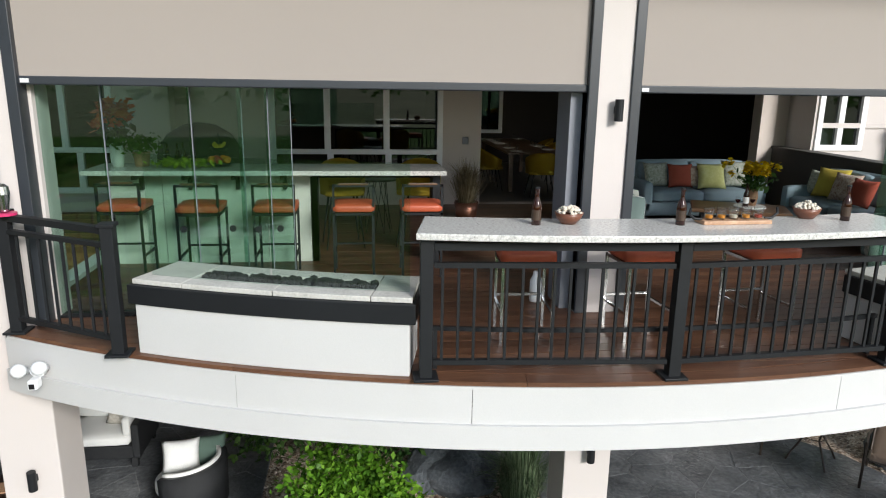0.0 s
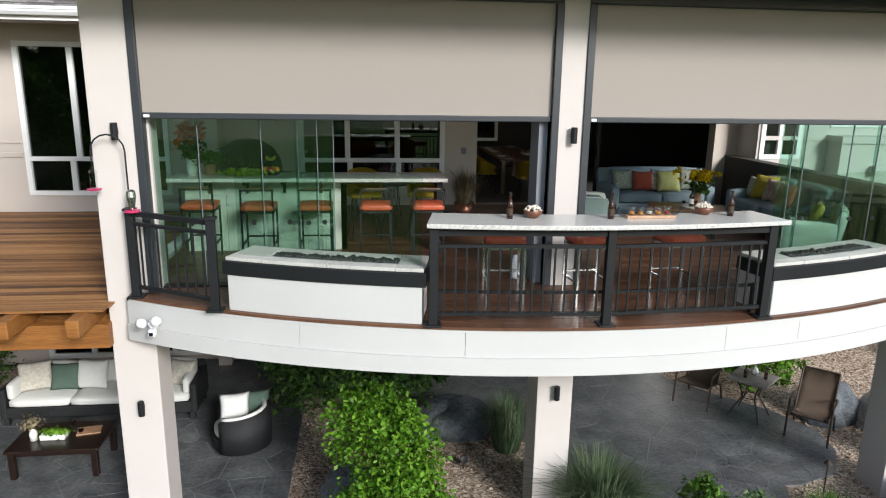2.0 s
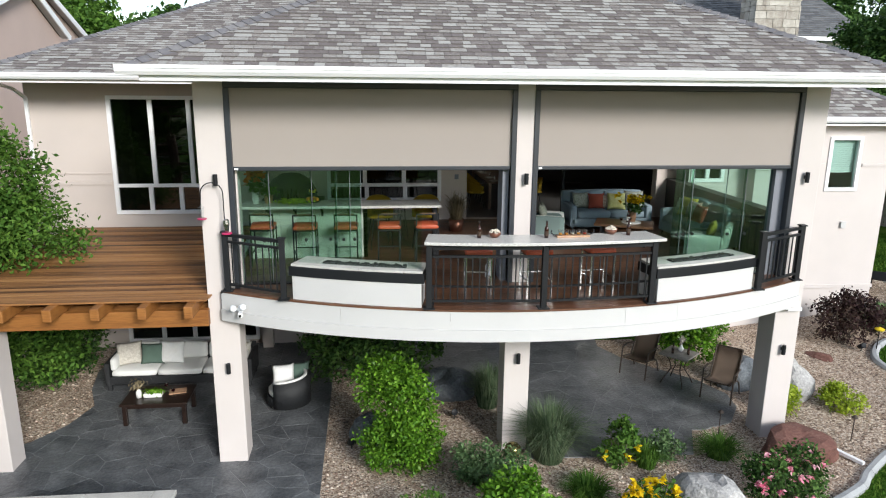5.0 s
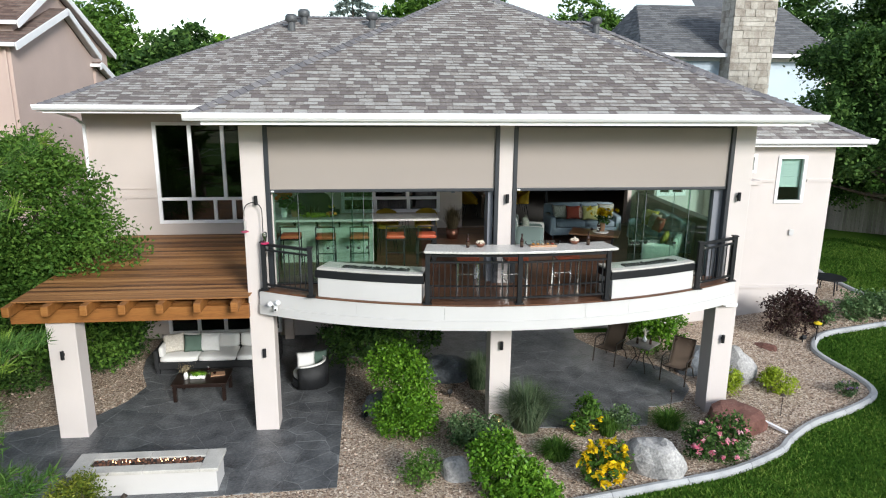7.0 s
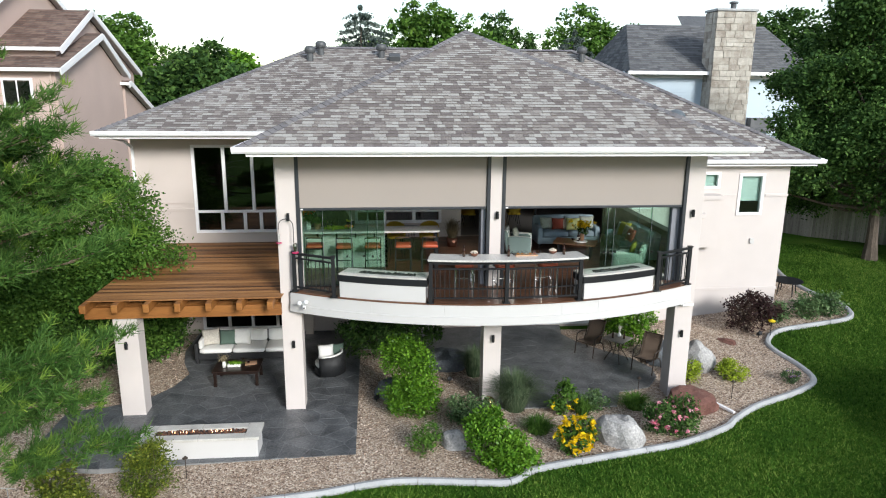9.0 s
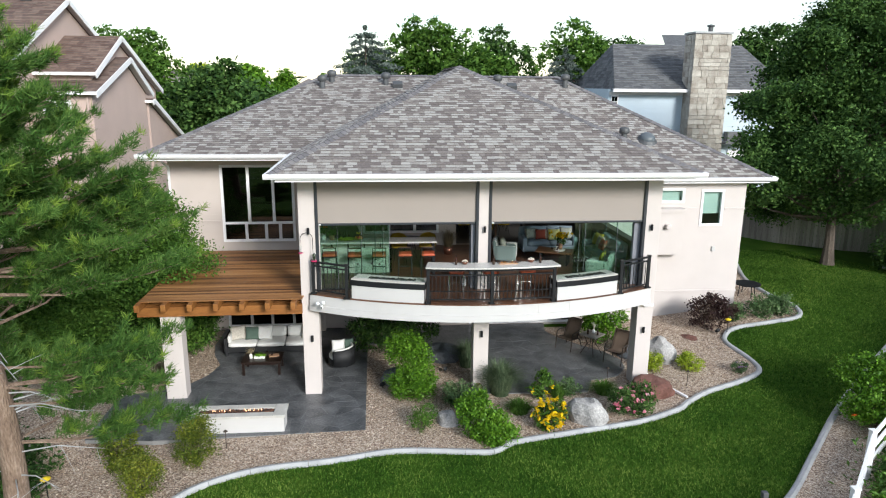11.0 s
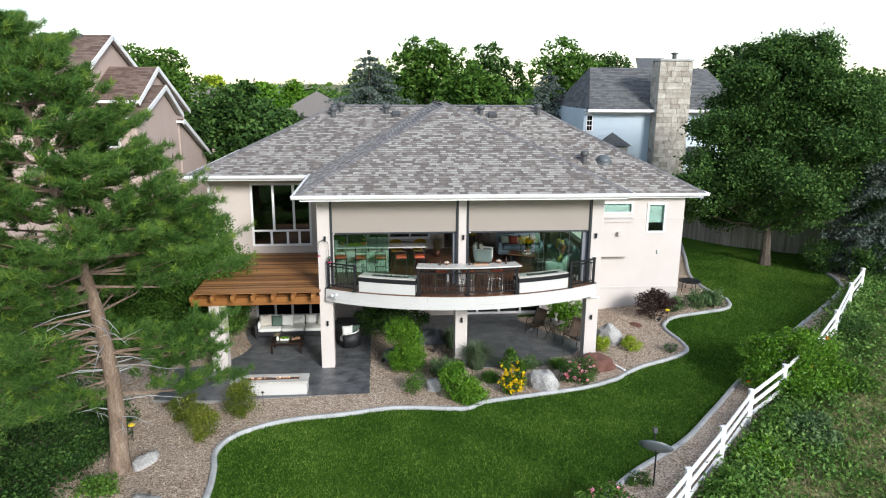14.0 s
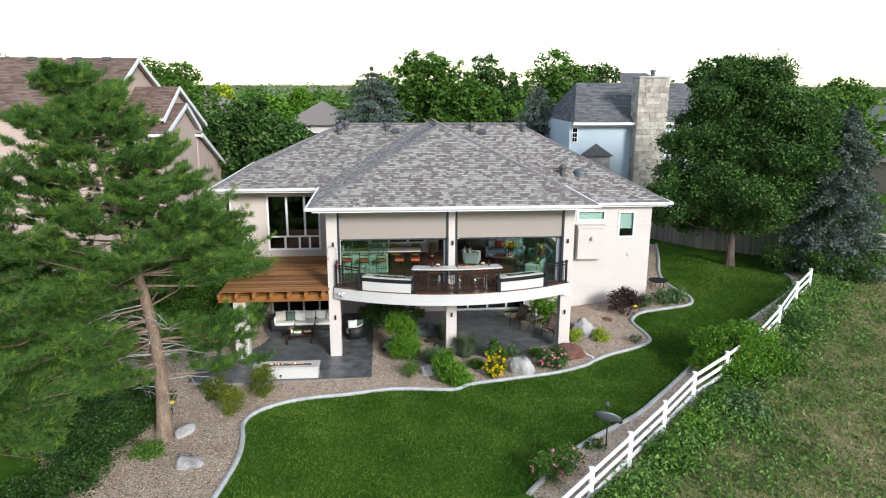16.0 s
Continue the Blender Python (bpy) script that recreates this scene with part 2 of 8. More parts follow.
def near(c, k=0.12):
    return [tuple(v * (1 - k) for v in c), c, tuple(min(1, v * (1 + k)) for v in c)]


def foliage(name, dark, mid, light, rough=0.5, scale=1.2):
    m = surface(name, [dark, mid, light], scale=scale, fine=9.0, rough=rough, bump=0, island=0.34, spec=0.16)
    n, l = m.node_tree.nodes, m.node_tree.links
    p = n["Principled BSDF"]
    tr = n.new("ShaderNodeBsdfTranslucent")
    ramp = [k for k in n if k.type == "VALTORGB"][0]
    l.new(ramp.outputs[0], tr.inputs[0])
    ms = n.new("ShaderNodeMixShader")
    ms.inputs[0].default_value = 0.2
    l.new(p.outputs[0], ms.inputs[1])
    l.new(tr.outputs[0], ms.inputs[2])
    l.new(ms.outputs[0], n["Material Output"].inputs[0])
    return m


def pebbles(name, colours, scale, bump=0.8, dist=0.02):
    """Loose river stone: cells of several colours with rounded relief."""
    m, n, l, p = nodes_of(name)
    geo = n.new("ShaderNodeNewGeometry")
    v = n.new("ShaderNodeTexVoronoi")
    v.inputs["Scale"].default_value = scale
    l.new(geo.outputs["Position"], v.inputs[0])
    sep = n.new("ShaderNodeSeparateColor")
    l.new(v.outputs["Color"], sep.inputs[0])
    big = n.new("ShaderNodeTexNoise")
    big.inputs["Scale"].default_value = 0.8
    l.new(geo.outputs["Position"], big.inputs[0])
    add = n.new("ShaderNodeMath")
    add.operation = "MULTIPLY_ADD"
    l.new(big.outputs[0], add.inputs[0])
    add.inputs[1].default_value = 0.35
    l.new(sep.outputs[0], add.inputs[2])
    sub = n.new("ShaderNodeMath")
    sub.operation = "SUBTRACT"
    l.new(add.outputs[0], sub.inputs[0])
    sub.inputs[1].default_value = 0.17
    ramp = n.new("ShaderNodeValToRGB")
    els = ramp.color_ramp.elements
    els[0].color, els[1].color = (*colours[0], 1), (*colours[-1], 1)
    for i, c in enumerate(colours[1:-1]):
        els.new((i + 1) / (len(colours) - 1)).color = (*c, 1)
    l.new(sub.outputs[0], ramp.inputs[0])
    l.new(ramp.outputs[0], p.inputs["Base Color"])
    inv = n.new("ShaderNodeMath")
    inv.operation = "SUBTRACT"
    inv.inputs[0].default_value = 1.0
    l.new(v.outputs["Distance"], inv.inputs[1])
    b = n.new("ShaderNodeBump")
    b.inputs["Strength"].default_value, b.inputs["Distance"].default_value = bump, dist
    l.new(inv.outputs[0], b.inputs["Height"])
    l.new(b.outputs[0], p.inputs["Normal"])
    p.inputs["Roughness"].default_value = 0.75
    return m


def glass(name, tint, gloss=1.0, rough=0.0):
    """Thin glazing: clear with a tint, and a mirror by Fresnel."""
    m, n, l, p = nodes_of(name)
    n.remove(p)
    t, g, f, ms = n.new("ShaderNodeBsdfTransparent"), n.new("ShaderNodeBsdfGlossy"), n.new("ShaderNodeLayerWeight"), n.new("ShaderNodeMixShader")
    t.inputs[0].default_value = (*tint, 1)
    g.inputs["Roughness"].default_value = rough
    f.inputs[0].default_value = 0.5
    k5 = n.new("ShaderNodeMath")
    k5.operation = "POWER"
    k5.inputs[1].default_value = 5.0
    l.new(f.outputs["Facing"], k5.inputs[0])
    k = n.new("ShaderNodeMath")
    k.operation, k.use_clamp = "MULTIPLY_ADD", True
    k.inputs[1].default_value, k.inputs[2].default_value = 0.9, 0.045 * gloss
    l.new(k5.outputs[0], k.inputs[0])
    l.new(k.outputs[0], ms.inputs[0])
    l.new(t.outputs[0], ms.inputs[1])
    l.new(g.outputs[0], ms.inputs[2])
    l.new(ms.outputs[0], n["Material Output"].inputs[0])
    return m


def striped(name, a, b, width, axis=0, rough=0.9):
    """Woven upholstery with stripes across an object's own axis."""
    m = surface(name, near(a, 0.06), scale=30, fine=300, rough=rough, bump=0.2, dist=0.002)
    n, l = m.node_tree.nodes, m.node_tree.links
    p = n["Principled BSDF"]
    ramp = [k for k in n if k.type == "VALTORGB"][0]
    tc = n.new("ShaderNodeTexCoord")
    sx = n.new("ShaderNodeSeparateXYZ")
    l.new(tc.outputs["Object"], sx.inputs[0])
    mu = n.new("ShaderNodeMath")
    mu.operation = "MULTIPLY"
    mu.inputs[1].default_value = 1 / width
    l.new(sx.outputs[axis], mu.inputs[0])
    fr = n.new("ShaderNodeMath")
    fr.operation = "FRACT"
    l.new(mu.outputs[0], fr.inputs[0])
    gt = n.new("ShaderNodeMath")
    gt.operation = "GREATER_THAN"
    gt.inputs[1].default_value = 0.5
    l.new(fr.outputs[0], gt.inputs[0])
    mx = n.new("ShaderNodeMix")
    mx.data_type = "RGBA"
    l.new(gt.outputs[0], mx.inputs[0])
    l.new(ramp.outputs[0], mx.inputs[6])
    mx.inputs[7].default_value = (*b, 1)
    l.new(mx.outputs[2], p.inputs["Base Color"])
    return m


STUCCO = surface("stucco", near((0.579, 0.53, 0.51), 0.07), 0.9, 130, 0.9, bump=0.35, dist=0.004)
STUCCO_TAN = surface("stucco_tan", near((0.54, 0.475, 0.437), 0.07), 0.9, 130, 0.9, bump=0.35, dist=0.004)
STUCCO_WHITE = surface("stucco_white", near((0.545, 0.539, 0.535), 0.05), 1.2, 120, 0.88, bump=0.25, dist=0.003)
STUCCO_ROSE = surface("stucco_rose", near((0.50, 0.385, 0.34), 0.08), 0.7, 90, 0.9, bump=0.3, dist=0.005)
SHADE_CLOTH = surface("shade_cloth", near((0.325, 0.286, 0.26), 0.035), 0.5, 500, 0.85, bump=0.12, dist=0.001)
TRIM_WHITE = surface("trim_white", near((0.82, 0.82, 0.83), 0.03), 1.5, 60, 0.45, bump=0.03)
DARK_METAL = surface("dark_metal", near((0.0125, 0.0135, 0.0155), 0.2), 3, 120, 0.5, bump=0.05, dist=0.001, spec=0.25)
TRACK_METAL = surface("track_metal", near((0.027, 0.0312, 0.039), 0.12), 3, 90, 0.4, bump=0.03)
GREY_PANEL = surface("grey_panel", near((0.19, 0.20, 0.23), 0.08), 1.5, 90, 0.6, bump=0.05)
CHROME = surface("brushed_steel", near((0.55, 0.56, 0.57), 0.1), 6, 150, 0.25, 1.0, bump=0.03)
DECKING = surface("deck_boards", [(0.055, 0.024, 0.014), (0.105, 0.047, 0.026), (0.16, 0.075, 0.04)], 2.0, 22, 0.42, bump=0.12, dist=0.003, stretch=(0.25, 6, 6), obrand=0.22)
CEDAR = surface("cedar_boards", [(0.055, 0.02, 0.006), (0.19, 0.08, 0.024), (0.31, 0.142, 0.046), (0.40, 0.20, 0.075)], 2.2, 30, 0.6, bump=0.3, dist=0.004, stretch=(0.3, 7, 7), obrand=0.34)
CEDAR_BEAM = surface("cedar_beam", [(0.15, 0.052, 0.01), (0.27, 0.106, 0.022), (0.345, 0.155, 0.04)], 1.2, 18, 0.6, bump=0.15, dist=0.004, stretch=(0.4, 5, 5))
SHINGLE = surface("roof_shingle", [(0.14, 0.12, 0.116), (0.195, 0.175, 0.166), (0.25, 0.225, 0.206), (0.29, 0.28, 0.264), (0.36, 0.35, 0.33)], 25, 190, 0.92, bump=0.5, dist=0.004, island=0.6)
SHINGLE_PIECE = surface("roof_shingle_piece", [(0.14, 0.12, 0.116), (0.195, 0.175, 0.166), (0.25, 0.225, 0.206), (0.29, 0.28, 0.264), (0.36, 0.35, 0.33)], 25, 190, 0.92, bump=0.5, dist=0.004, obrand=0.6)
SHINGLE_EDGE = surface("shingle_edge", near((0.13, 0.118, 0.114), 0.2), 20, 120, 0.95, bump=0.2)
SHINGLE_CAP = surface("ridge_shingle", [(0.11, 0.105, 0.11), (0.16, 0.155, 0.165), (0.22, 0.21, 0.21)], 7, 190, 0.92, bump=0.5, dist=0.004, island=0.3)
SHINGLE_BROWN = surface("brown_shingle", [(0.09, 0.05, 0.038), (0.15, 0.095, 0.075), (0.22, 0.15, 0.12)], 5, 60, 0.92, bump=0.5, dist=0.01, island=0.4)
SHINGLE_SLATE = surface("slate_shingle", [(0.07, 0.075, 0.082), (0.11, 0.115, 0.122), (0.15, 0.155, 0.16)], 5, 60, 0.92, bump=0.5, dist=0.01, island=0.4)
LAP_BLUE = surface("lap_siding", near((0.50, 0.60, 0.68), 0.05), 0.8, 40, 0.65, bump=0.05)
CHIMNEY_STONE = surface("chimney_stone", [(0.227, 0.192, 0.16), (0.39, 0.361, 0.314), (0.541, 0.512, 0.456)], 3, 26, 0.9, bump=0.5, dist=0.02, obrand=0.22)
MORTAR = surface("mortar", near((0.38, 0.35, 0.32), 0.1), 3, 40, 0.95, bump=0.3)
FLAGSTONE = surface("stamped_concrete", [(0.036, 0.039, 0.043), (0.082, 0.087, 0.094), (0.13, 0.137, 0.144), (0.2, 0.207, 0.213)], 2.6, 17, 0.33, bump=0.7, dist=0.02, obrand=0.09)
JOINT = surface("patio_joint", near((0.235, 0.24, 0.243), 0.25), 3, 40, 0.7, bump=0.3)
CURB = surface("kerb_concrete", [(0.26, 0.27, 0.28), (0.38, 0.39, 0.40), (0.48, 0.49, 0.49)], 2.5, 60, 0.85, bump=0.4, dist=0.006)
GRAVEL = pebbles("river_gravel", [(0.085, 0.056, 0.042), (0.235, 0.16, 0.113), (0.42, 0.31, 0.225), (0.32, 0.25, 0.2), (0.56, 0.46, 0.36), (0.7, 0.61, 0.51)], 34)
PEBBLE = surface("pebble", [(0.13, 0.085, 0.063), (0.31, 0.22, 0.165), (0.46, 0.35, 0.27), (0.6, 0.52, 0.44)], 8, 60, 0.8, bump=0.1, island=0.45)
LAWN = surface("lawn", [(0.02, 0.061, 0.0065), (0.043, 0.105, 0.011), (0.09, 0.155, 0.022)], 0.55, 30, 0.95, bump=0.8, dist=0.04, spec=0.05)
BLADE = foliage("grass_blade", (0.016, 0.058, 0.004), (0.056, 0.138, 0.014), (0.165, 0.25, 0.042), rough=0.8, scale=0.5)
FIELD = surface("dry_meadow", [(0.07, 0.108, 0.03), (0.15, 0.172, 0.062), (0.25, 0.232, 0.115), (0.4, 0.325, 0.2)], 0.45, 9, 0.95, bump=1.0, dist=0.08, spec=0.1)
MEADOW_BLADE = foliage("meadow_blades", (0.075, 0.135, 0.03), (0.18, 0.222, 0.075), (0.4, 0.345, 0.19), rough=0.8, scale=0.45)
PLAIN = surface("open_plain", [(0.10, 0.12, 0.06), (0.19, 0.20, 0.11), (0.31, 0.30, 0.19)], 0.012, 0.15, 0.95, bump=0, spec=0.05)
VINYL = surface("white_vinyl", near((0.84, 0.84, 0.85), 0.03), 1.2, 40, 0.4, bump=0.02)
GREY_FENCE = surface("weathered_fence", [(0.15, 0.135, 0.12), (0.24, 0.225, 0.205), (0.33, 0.31, 0.28)], 1.5, 18, 0.9, bump=0.3, stretch=(6, 6, 0.4), obrand=0.25)
BARK_PINE = surface("pine_bark", [(0.10, 0.065, 0.045), (0.22, 0.155, 0.115), (0.36, 0.28, 0.22)], 5, 30, 0.95, bump=1.0, dist=0.05, stretch=(1, 1, 0.35))
BARK = surface("bark", [(0.05, 0.038, 0.03), (0.10, 0.08, 0.063), (0.16, 0.13, 0.105)], 5, 30, 0.95, bump=0.9, dist=0.04, stretch=(1, 1, 0.3))
NEEDLE = foliage("pine_needles", (0.028, 0.077, 0.014), (0.066, 0.15, 0.03), (0.14, 0.245, 0.055), rough=0.6, scale=0.9)
NEEDLE_TIP = foliage("young_pine_needles", (0.085, 0.165, 0.02), (0.145, 0.245, 0.035), (0.24, 0.345, 0.06), rough=0.6, scale=0.6)
LEAF_DARK = foliage("dark_leaves", (0.018, 0.05, 0.012), (0.046, 0.105, 0.024), (0.125, 0.228, 0.055), rough=0.65)
LEAF_IVY = foliage("ivy_leaves", (0.012, 0.036, 0.008), (0.03, 0.077, 0.016), (0.075, 0.15, 0.034), rough=0.6)
LEAF_OLIVE = foliage("olive_leaves", (0.045, 0.075, 0.01), (0.11, 0.15, 0.02), (0.25, 0.27, 0.04), rough=0.5)
LEAF_MID = foliage("green_leaves", (0.033, 0.088, 0.0125), (0.068, 0.152, 0.0225), (0.135, 0.25, 0.042), rough=0.65)
LEAF_BRIGHT = foliage("bright_leaves", (0.0342, 0.0984, 0.0076), (0.0853, 0.207, 0.0167), (0.18, 0.346, 0.0342), rough=0.4)
LEAF_LIME = foliage("lime_leaves", (0.16, 0.24, 0.015), (0.30, 0.40, 0.03), (0.45, 0.52, 0.06))
LEAF_SAGE = foliage("sage_leaves", (0.042, 0.09, 0.036), (0.09, 0.162, 0.06), (0.168, 0.252, 0.108))
LEAF_PLUM = foliage("plum_leaves", (0.022, 0.010, 0.012), (0.045, 0.022, 0.022), (0.07, 0.05, 0.035))
SPRUCE = foliage("spruce_needles", (0.051, 0.0765, 0.063), (0.106, 0.14, 0.118), (0.196, 0.234, 0.206))
WEED = foliage("weed_leaves", (0.042, 0.105, 0.018), (0.095, 0.2, 0.04), (0.19, 0.31, 0.075))
GRASSY = foliage("ornamental_grass", (0.045, 0.075, 0.035), (0.095, 0.145, 0.075), (0.19, 0.24, 0.14))
DRY_GRASS = foliage("dry_grass", (0.115, 0.092, 0.0517), (0.218, 0.178, 0.109), (0.345, 0.287, 0.184))
PETAL_YELLOW = foliage("yellow_petals", (0.605, 0.385, 0.0055), (0.825, 0.572, 0.011), (0.9, 0.715, 0.033))
PETAL_PINK = foliage("pink_petals", (0.66, 0.12, 0.22), (0.78, 0.32, 0.40), (0.86, 0.56, 0.60))
PETAL_ORANGE = foliage("orange_petals", (0.60, 0.07, 0.01), (0.75, 0.14, 0.02), (0.80, 0.30, 0.04))
PETAL_PURPLE = foliage("purple_petals", (0.12, 0.05, 0.22), (0.20, 0.10, 0.32), (0.30, 0.18, 0.42))
ROCK = surface("granite_boulder", [(0.10, 0.10, 0.105), (0.28, 0.275, 0.27), (0.42, 0.41, 0.40), (0.66, 0.64, 0.62)], 2.2, 22, 0.85, bump=0.7, dist=0.03)
ROCK_DARK = surface("slate_boulder", [(0.055, 0.062, 0.07), (0.12, 0.135, 0.15), (0.22, 0.245, 0.265)], 2.2, 22, 0.8, bump=0.7, dist=0.03)
ROCK_RED = surface("red_boulder", [(0.085, 0.035, 0.028), (0.155, 0.068, 0.052), (0.24, 0.13, 0.105)], 2.2, 22, 0.85, bump=0.7, dist=0.03)
GRANITE = surface("bar_granite", [(0.17, 0.165, 0.16), (0.48, 0.47, 0.45), (0.66, 0.65, 0.62), (0.74, 0.73, 0.71)], 55, 170, 0.16, bump=0.0)
CAP_STONE = surface("hearth_stone", [(0.36, 0.35, 0.33), (0.50, 0.49, 0.46), (0.63, 0.61, 0.57)], 3.5, 50, 0.6, bump=0.15)
LAVA = surface("lava_rock", near((0.016, 0.017, 0.018), 0.4), 20, 120, 0.75, bump=0.6)
EMBER_ROCK = surface("brown_lava_rock", [(0.02, 0.015, 0.013), (0.07, 0.035, 0.025), (0.16, 0.07, 0.04)], 20, 120, 0.8, bump=0.6, island=0.6)
WICKER = surface("black_wicker", near((0.014, 0.015, 0.017), 0.3), 12, 160, 0.55, bump=0.9, dist=0.006, stretch=(1, 1, 2.5))
CREAM = surface("cream_cushion", near((0.74, 0.74, 0.72), 0.04), 3, 200, 0.95, bump=0.15, dist=0.002)
PILLOW_WHITE = surface("white_pillow", near((0.80, 0.80, 0.79), 0.05), 14, 90, 0.95, bump=0.6, dist=0.008)
PILLOW_GREEN = surface("sage_pillow", near((0.10, 0.155, 0.125), 0.1), 8, 200, 0.95, bump=0.2)
PILLOW_OAT = surface("oat_pillow", [(0.36, 0.33, 0.28), (0.55, 0.51, 0.45), (0.70, 0.67, 0.61)], 22, 70, 0.95, bump=0.5, dist=0.004)
SOFA_BLUE = surface("blue_grey_upholstery", near((0.22, 0.29, 0.33), 0.08), 4, 260, 0.95, bump=0.2, dist=0.002)
PILLOW_RED = surface("brick_red_pillow", near((0.36, 0.075, 0.045), 0.12), 8, 200, 0.95, bump=0.2)
PILLOW_LIME = surface("lime_pillow", [(0.42, 0.42, 0.14), (0.55, 0.55, 0.22), (0.66, 0.66, 0.36)], 7, 60, 0.95, bump=0.2)
PILLOW_OCHRE = surface("ochre_pillow", near((0.42, 0.33, 0.05), 0.12), 8, 200, 0.95, bump=0.2)
PILLOW_PATTERN = surface("patterned_pillow", [(0.20, 0.08, 0.06), (0.45, 0.36, 0.30), (0.62, 0.57, 0.50)], 26, 60, 0.95, bump=0.2)
PILLOW_LEAFY = surface("leafy_pillow", [(0.14, 0.17, 0.12), (0.36, 0.38, 0.31), (0.58, 0.58, 0.52)], 28, 70, 0.95, bump=0.2)
STRIPE = striped("striped_upholstery", (0.72, 0.72, 0.67), (0.17, 0.23, 0.22), 0.085)
SEAT_RED = surface("orange_red_leather", near((0.43, 0.083, 0.036), 0.12), 5, 120, 0.42, bump=0.1, dist=0.002)
YELLOW_CHAIR = surface("mustard_upholstery", near((0.44, 0.30, 0.02), 0.1), 5, 200, 0.85, bump=0.1)
DARK_WOOD = surface("espresso_wood", [(0.0072, 0.0036, 0.0024), (0.0156, 0.0078, 0.0054), (0.027, 0.0144, 0.0096)], 2, 24, 0.32, bump=0.05, stretch=(0.4, 5, 5))
WALNUT = surface("walnut", [(0.05, 0.025, 0.013), (0.11, 0.058, 0.03), (0.18, 0.10, 0.055)], 2, 24, 0.35, bump=0.05, stretch=(0.4, 5, 5))
BOARD_WOOD = surface("acacia_board", [(0.26, 0.13, 0.07), (0.42, 0.25, 0.15), (0.55, 0.36, 0.23)], 6, 40, 0.5, bump=0.05)
BRONZE = surface("bronze_frame", near((0.06, 0.045, 0.035), 0.25), 4, 80, 0.45, 0.4, bump=0.1)
SLING = surface("brown_sling", near((0.246, 0.182, 0.137), 0.08), 4, 300, 0.9, bump=0.25, dist=0.002)
TABLE_STONE = surface("mottled_tabletop", [(0.10, 0.09, 0.08), (0.20, 0.185, 0.165), (0.30, 0.28, 0.25)], 5, 40, 0.5, bump=0.2)
BROWN_BOTTLE = surface("amber_glass", near((0.027, 0.006, 0.0024), 0.2), 4, 60, 0.06, bump=0)
LABEL_PAPER = surface("paper_label", near((0.04, 0.0213, 0.0112), 0.2), 8, 80, 0.5, bump=0)
CERAMIC = surface("white_ceramic", near((0.80, 0.80, 0.78), 0.03), 4, 60, 0.25, bump=0)
COPPER = surface("copper_pot", near((0.24, 0.11, 0.075), 0.2), 4, 60, 0.35, 0.8, bump=0.05)
TERRACOTTA = surface("clay_pot", near((0.34, 0.19, 0.11), 0.12), 5, 70, 0.85, bump=0.1)
BOWL_WOOD = surface("brown_bowl", near((0.15, 0.055, 0.03), 0.2), 6, 60, 0.35, bump=0.03)
NUTS = surface("popped_snack", near((0.66, 0.60, 0.50), 0.15), 20, 120, 0.9, bump=0.3)
FRUIT_ORANGE = surface("orange_peel", near((0.72, 0.27, 0.02), 0.1), 8, 200, 0.45, bump=0.1)
FRUIT_RED = surface("apple_skin", near((0.45, 0.05, 0.03), 0.2), 8, 90, 0.3, bump=0)
FRUIT_YELLOW = surface("banana_skin", near((0.72, 0.52, 0.04), 0.12), 8, 90, 0.5, bump=0)
WINE = surface("red_wine", near((0.02, 0.002, 0.004), 0.1), 4, 40, 0.08, bump=0)
PLASTIC_WHITE = surface("white_plastic", near((0.78, 0.79, 0.80), 0.03), 3, 60, 0.4, bump=0)
PLASTIC_PINK = surface("magenta_plastic", near((0.55, 0.03, 0.13), 0.1), 3, 60, 0.35, bump=0)
DISH_GREY = surface("grey_dish", near((0.10, 0.12, 0.135), 0.08), 3, 60, 0.45, bump=0)
# shade of the rooms and balcony underside as colour; also the dark oven
DARK_AND_SHADED = surface("dark_and_shaded", near((0.05, 0.043, 0.04), 0.1), 1, 80, 0.85, bump=0.1)
KNEE_WALL = surface("dark_panel", near((0.075, 0.068, 0.062), 0.1), 1, 80, 0.8, bump=0.1)
INNER_FLOOR = surface("dining_floor", near((0.14, 0.135, 0.13), 0.12), 1.5, 30, 0.4, bump=0.05)
PORCH_CEIL = surface("porch_ceiling", near((0.42, 0.37, 0.33), 0.05), 1, 60, 0.85, bump=0.1)
TV_BLACK = surface("black_gloss", near((0.01, 0.01, 0.011), 0.2), 2, 40, 0.12, bump=0)
COUNTER_PANEL = surface("counter_panel", near((0.52, 0.52, 0.47), 0.05), 1, 80, 0.7, bump=0.05)
SLIDING_GLASS = glass("sliding_glass", (0.67, 0.83, 0.765), 2.1)
GUARD_GLASS = glass("guard_glass", (0.88, 0.95, 0.92), 1.0)
TUMBLER_GLASS = glass("tumbler_glass", (0.93, 0.95, 0.95), 1.2)
BLIND_GLASS = glass("pale_window_glass", (0.70, 0.84, 0.81), 1.6)
WINDOW_GLASS = glass("window_glass", (0.22, 0.25, 0.25), 2.2)
VENT_METAL = surface("grey_vent", near((0.09, 0.095, 0.10), 0.15), 4, 60, 0.55, 0.3, bump=0.05)
BIG_SPHERE = surface("gold_globe", near((0.30, 0.24, 0.10), 0.15), 3, 60, 0.2, 0.9, bump=0)
YELLOW_CAP = surface("yellow_cap", near((0.75, 0.55, 0.02), 0.08), 4, 60, 0.5, bump=0)
FLAME_GLOW, gn, gl, gp = nodes_of("pilot_flame")
gp.inputs["Emission Color"].default_value, gp.inputs["Emission Strength"].default_value = (1.0, 0.42, 0.10, 1), 3.0
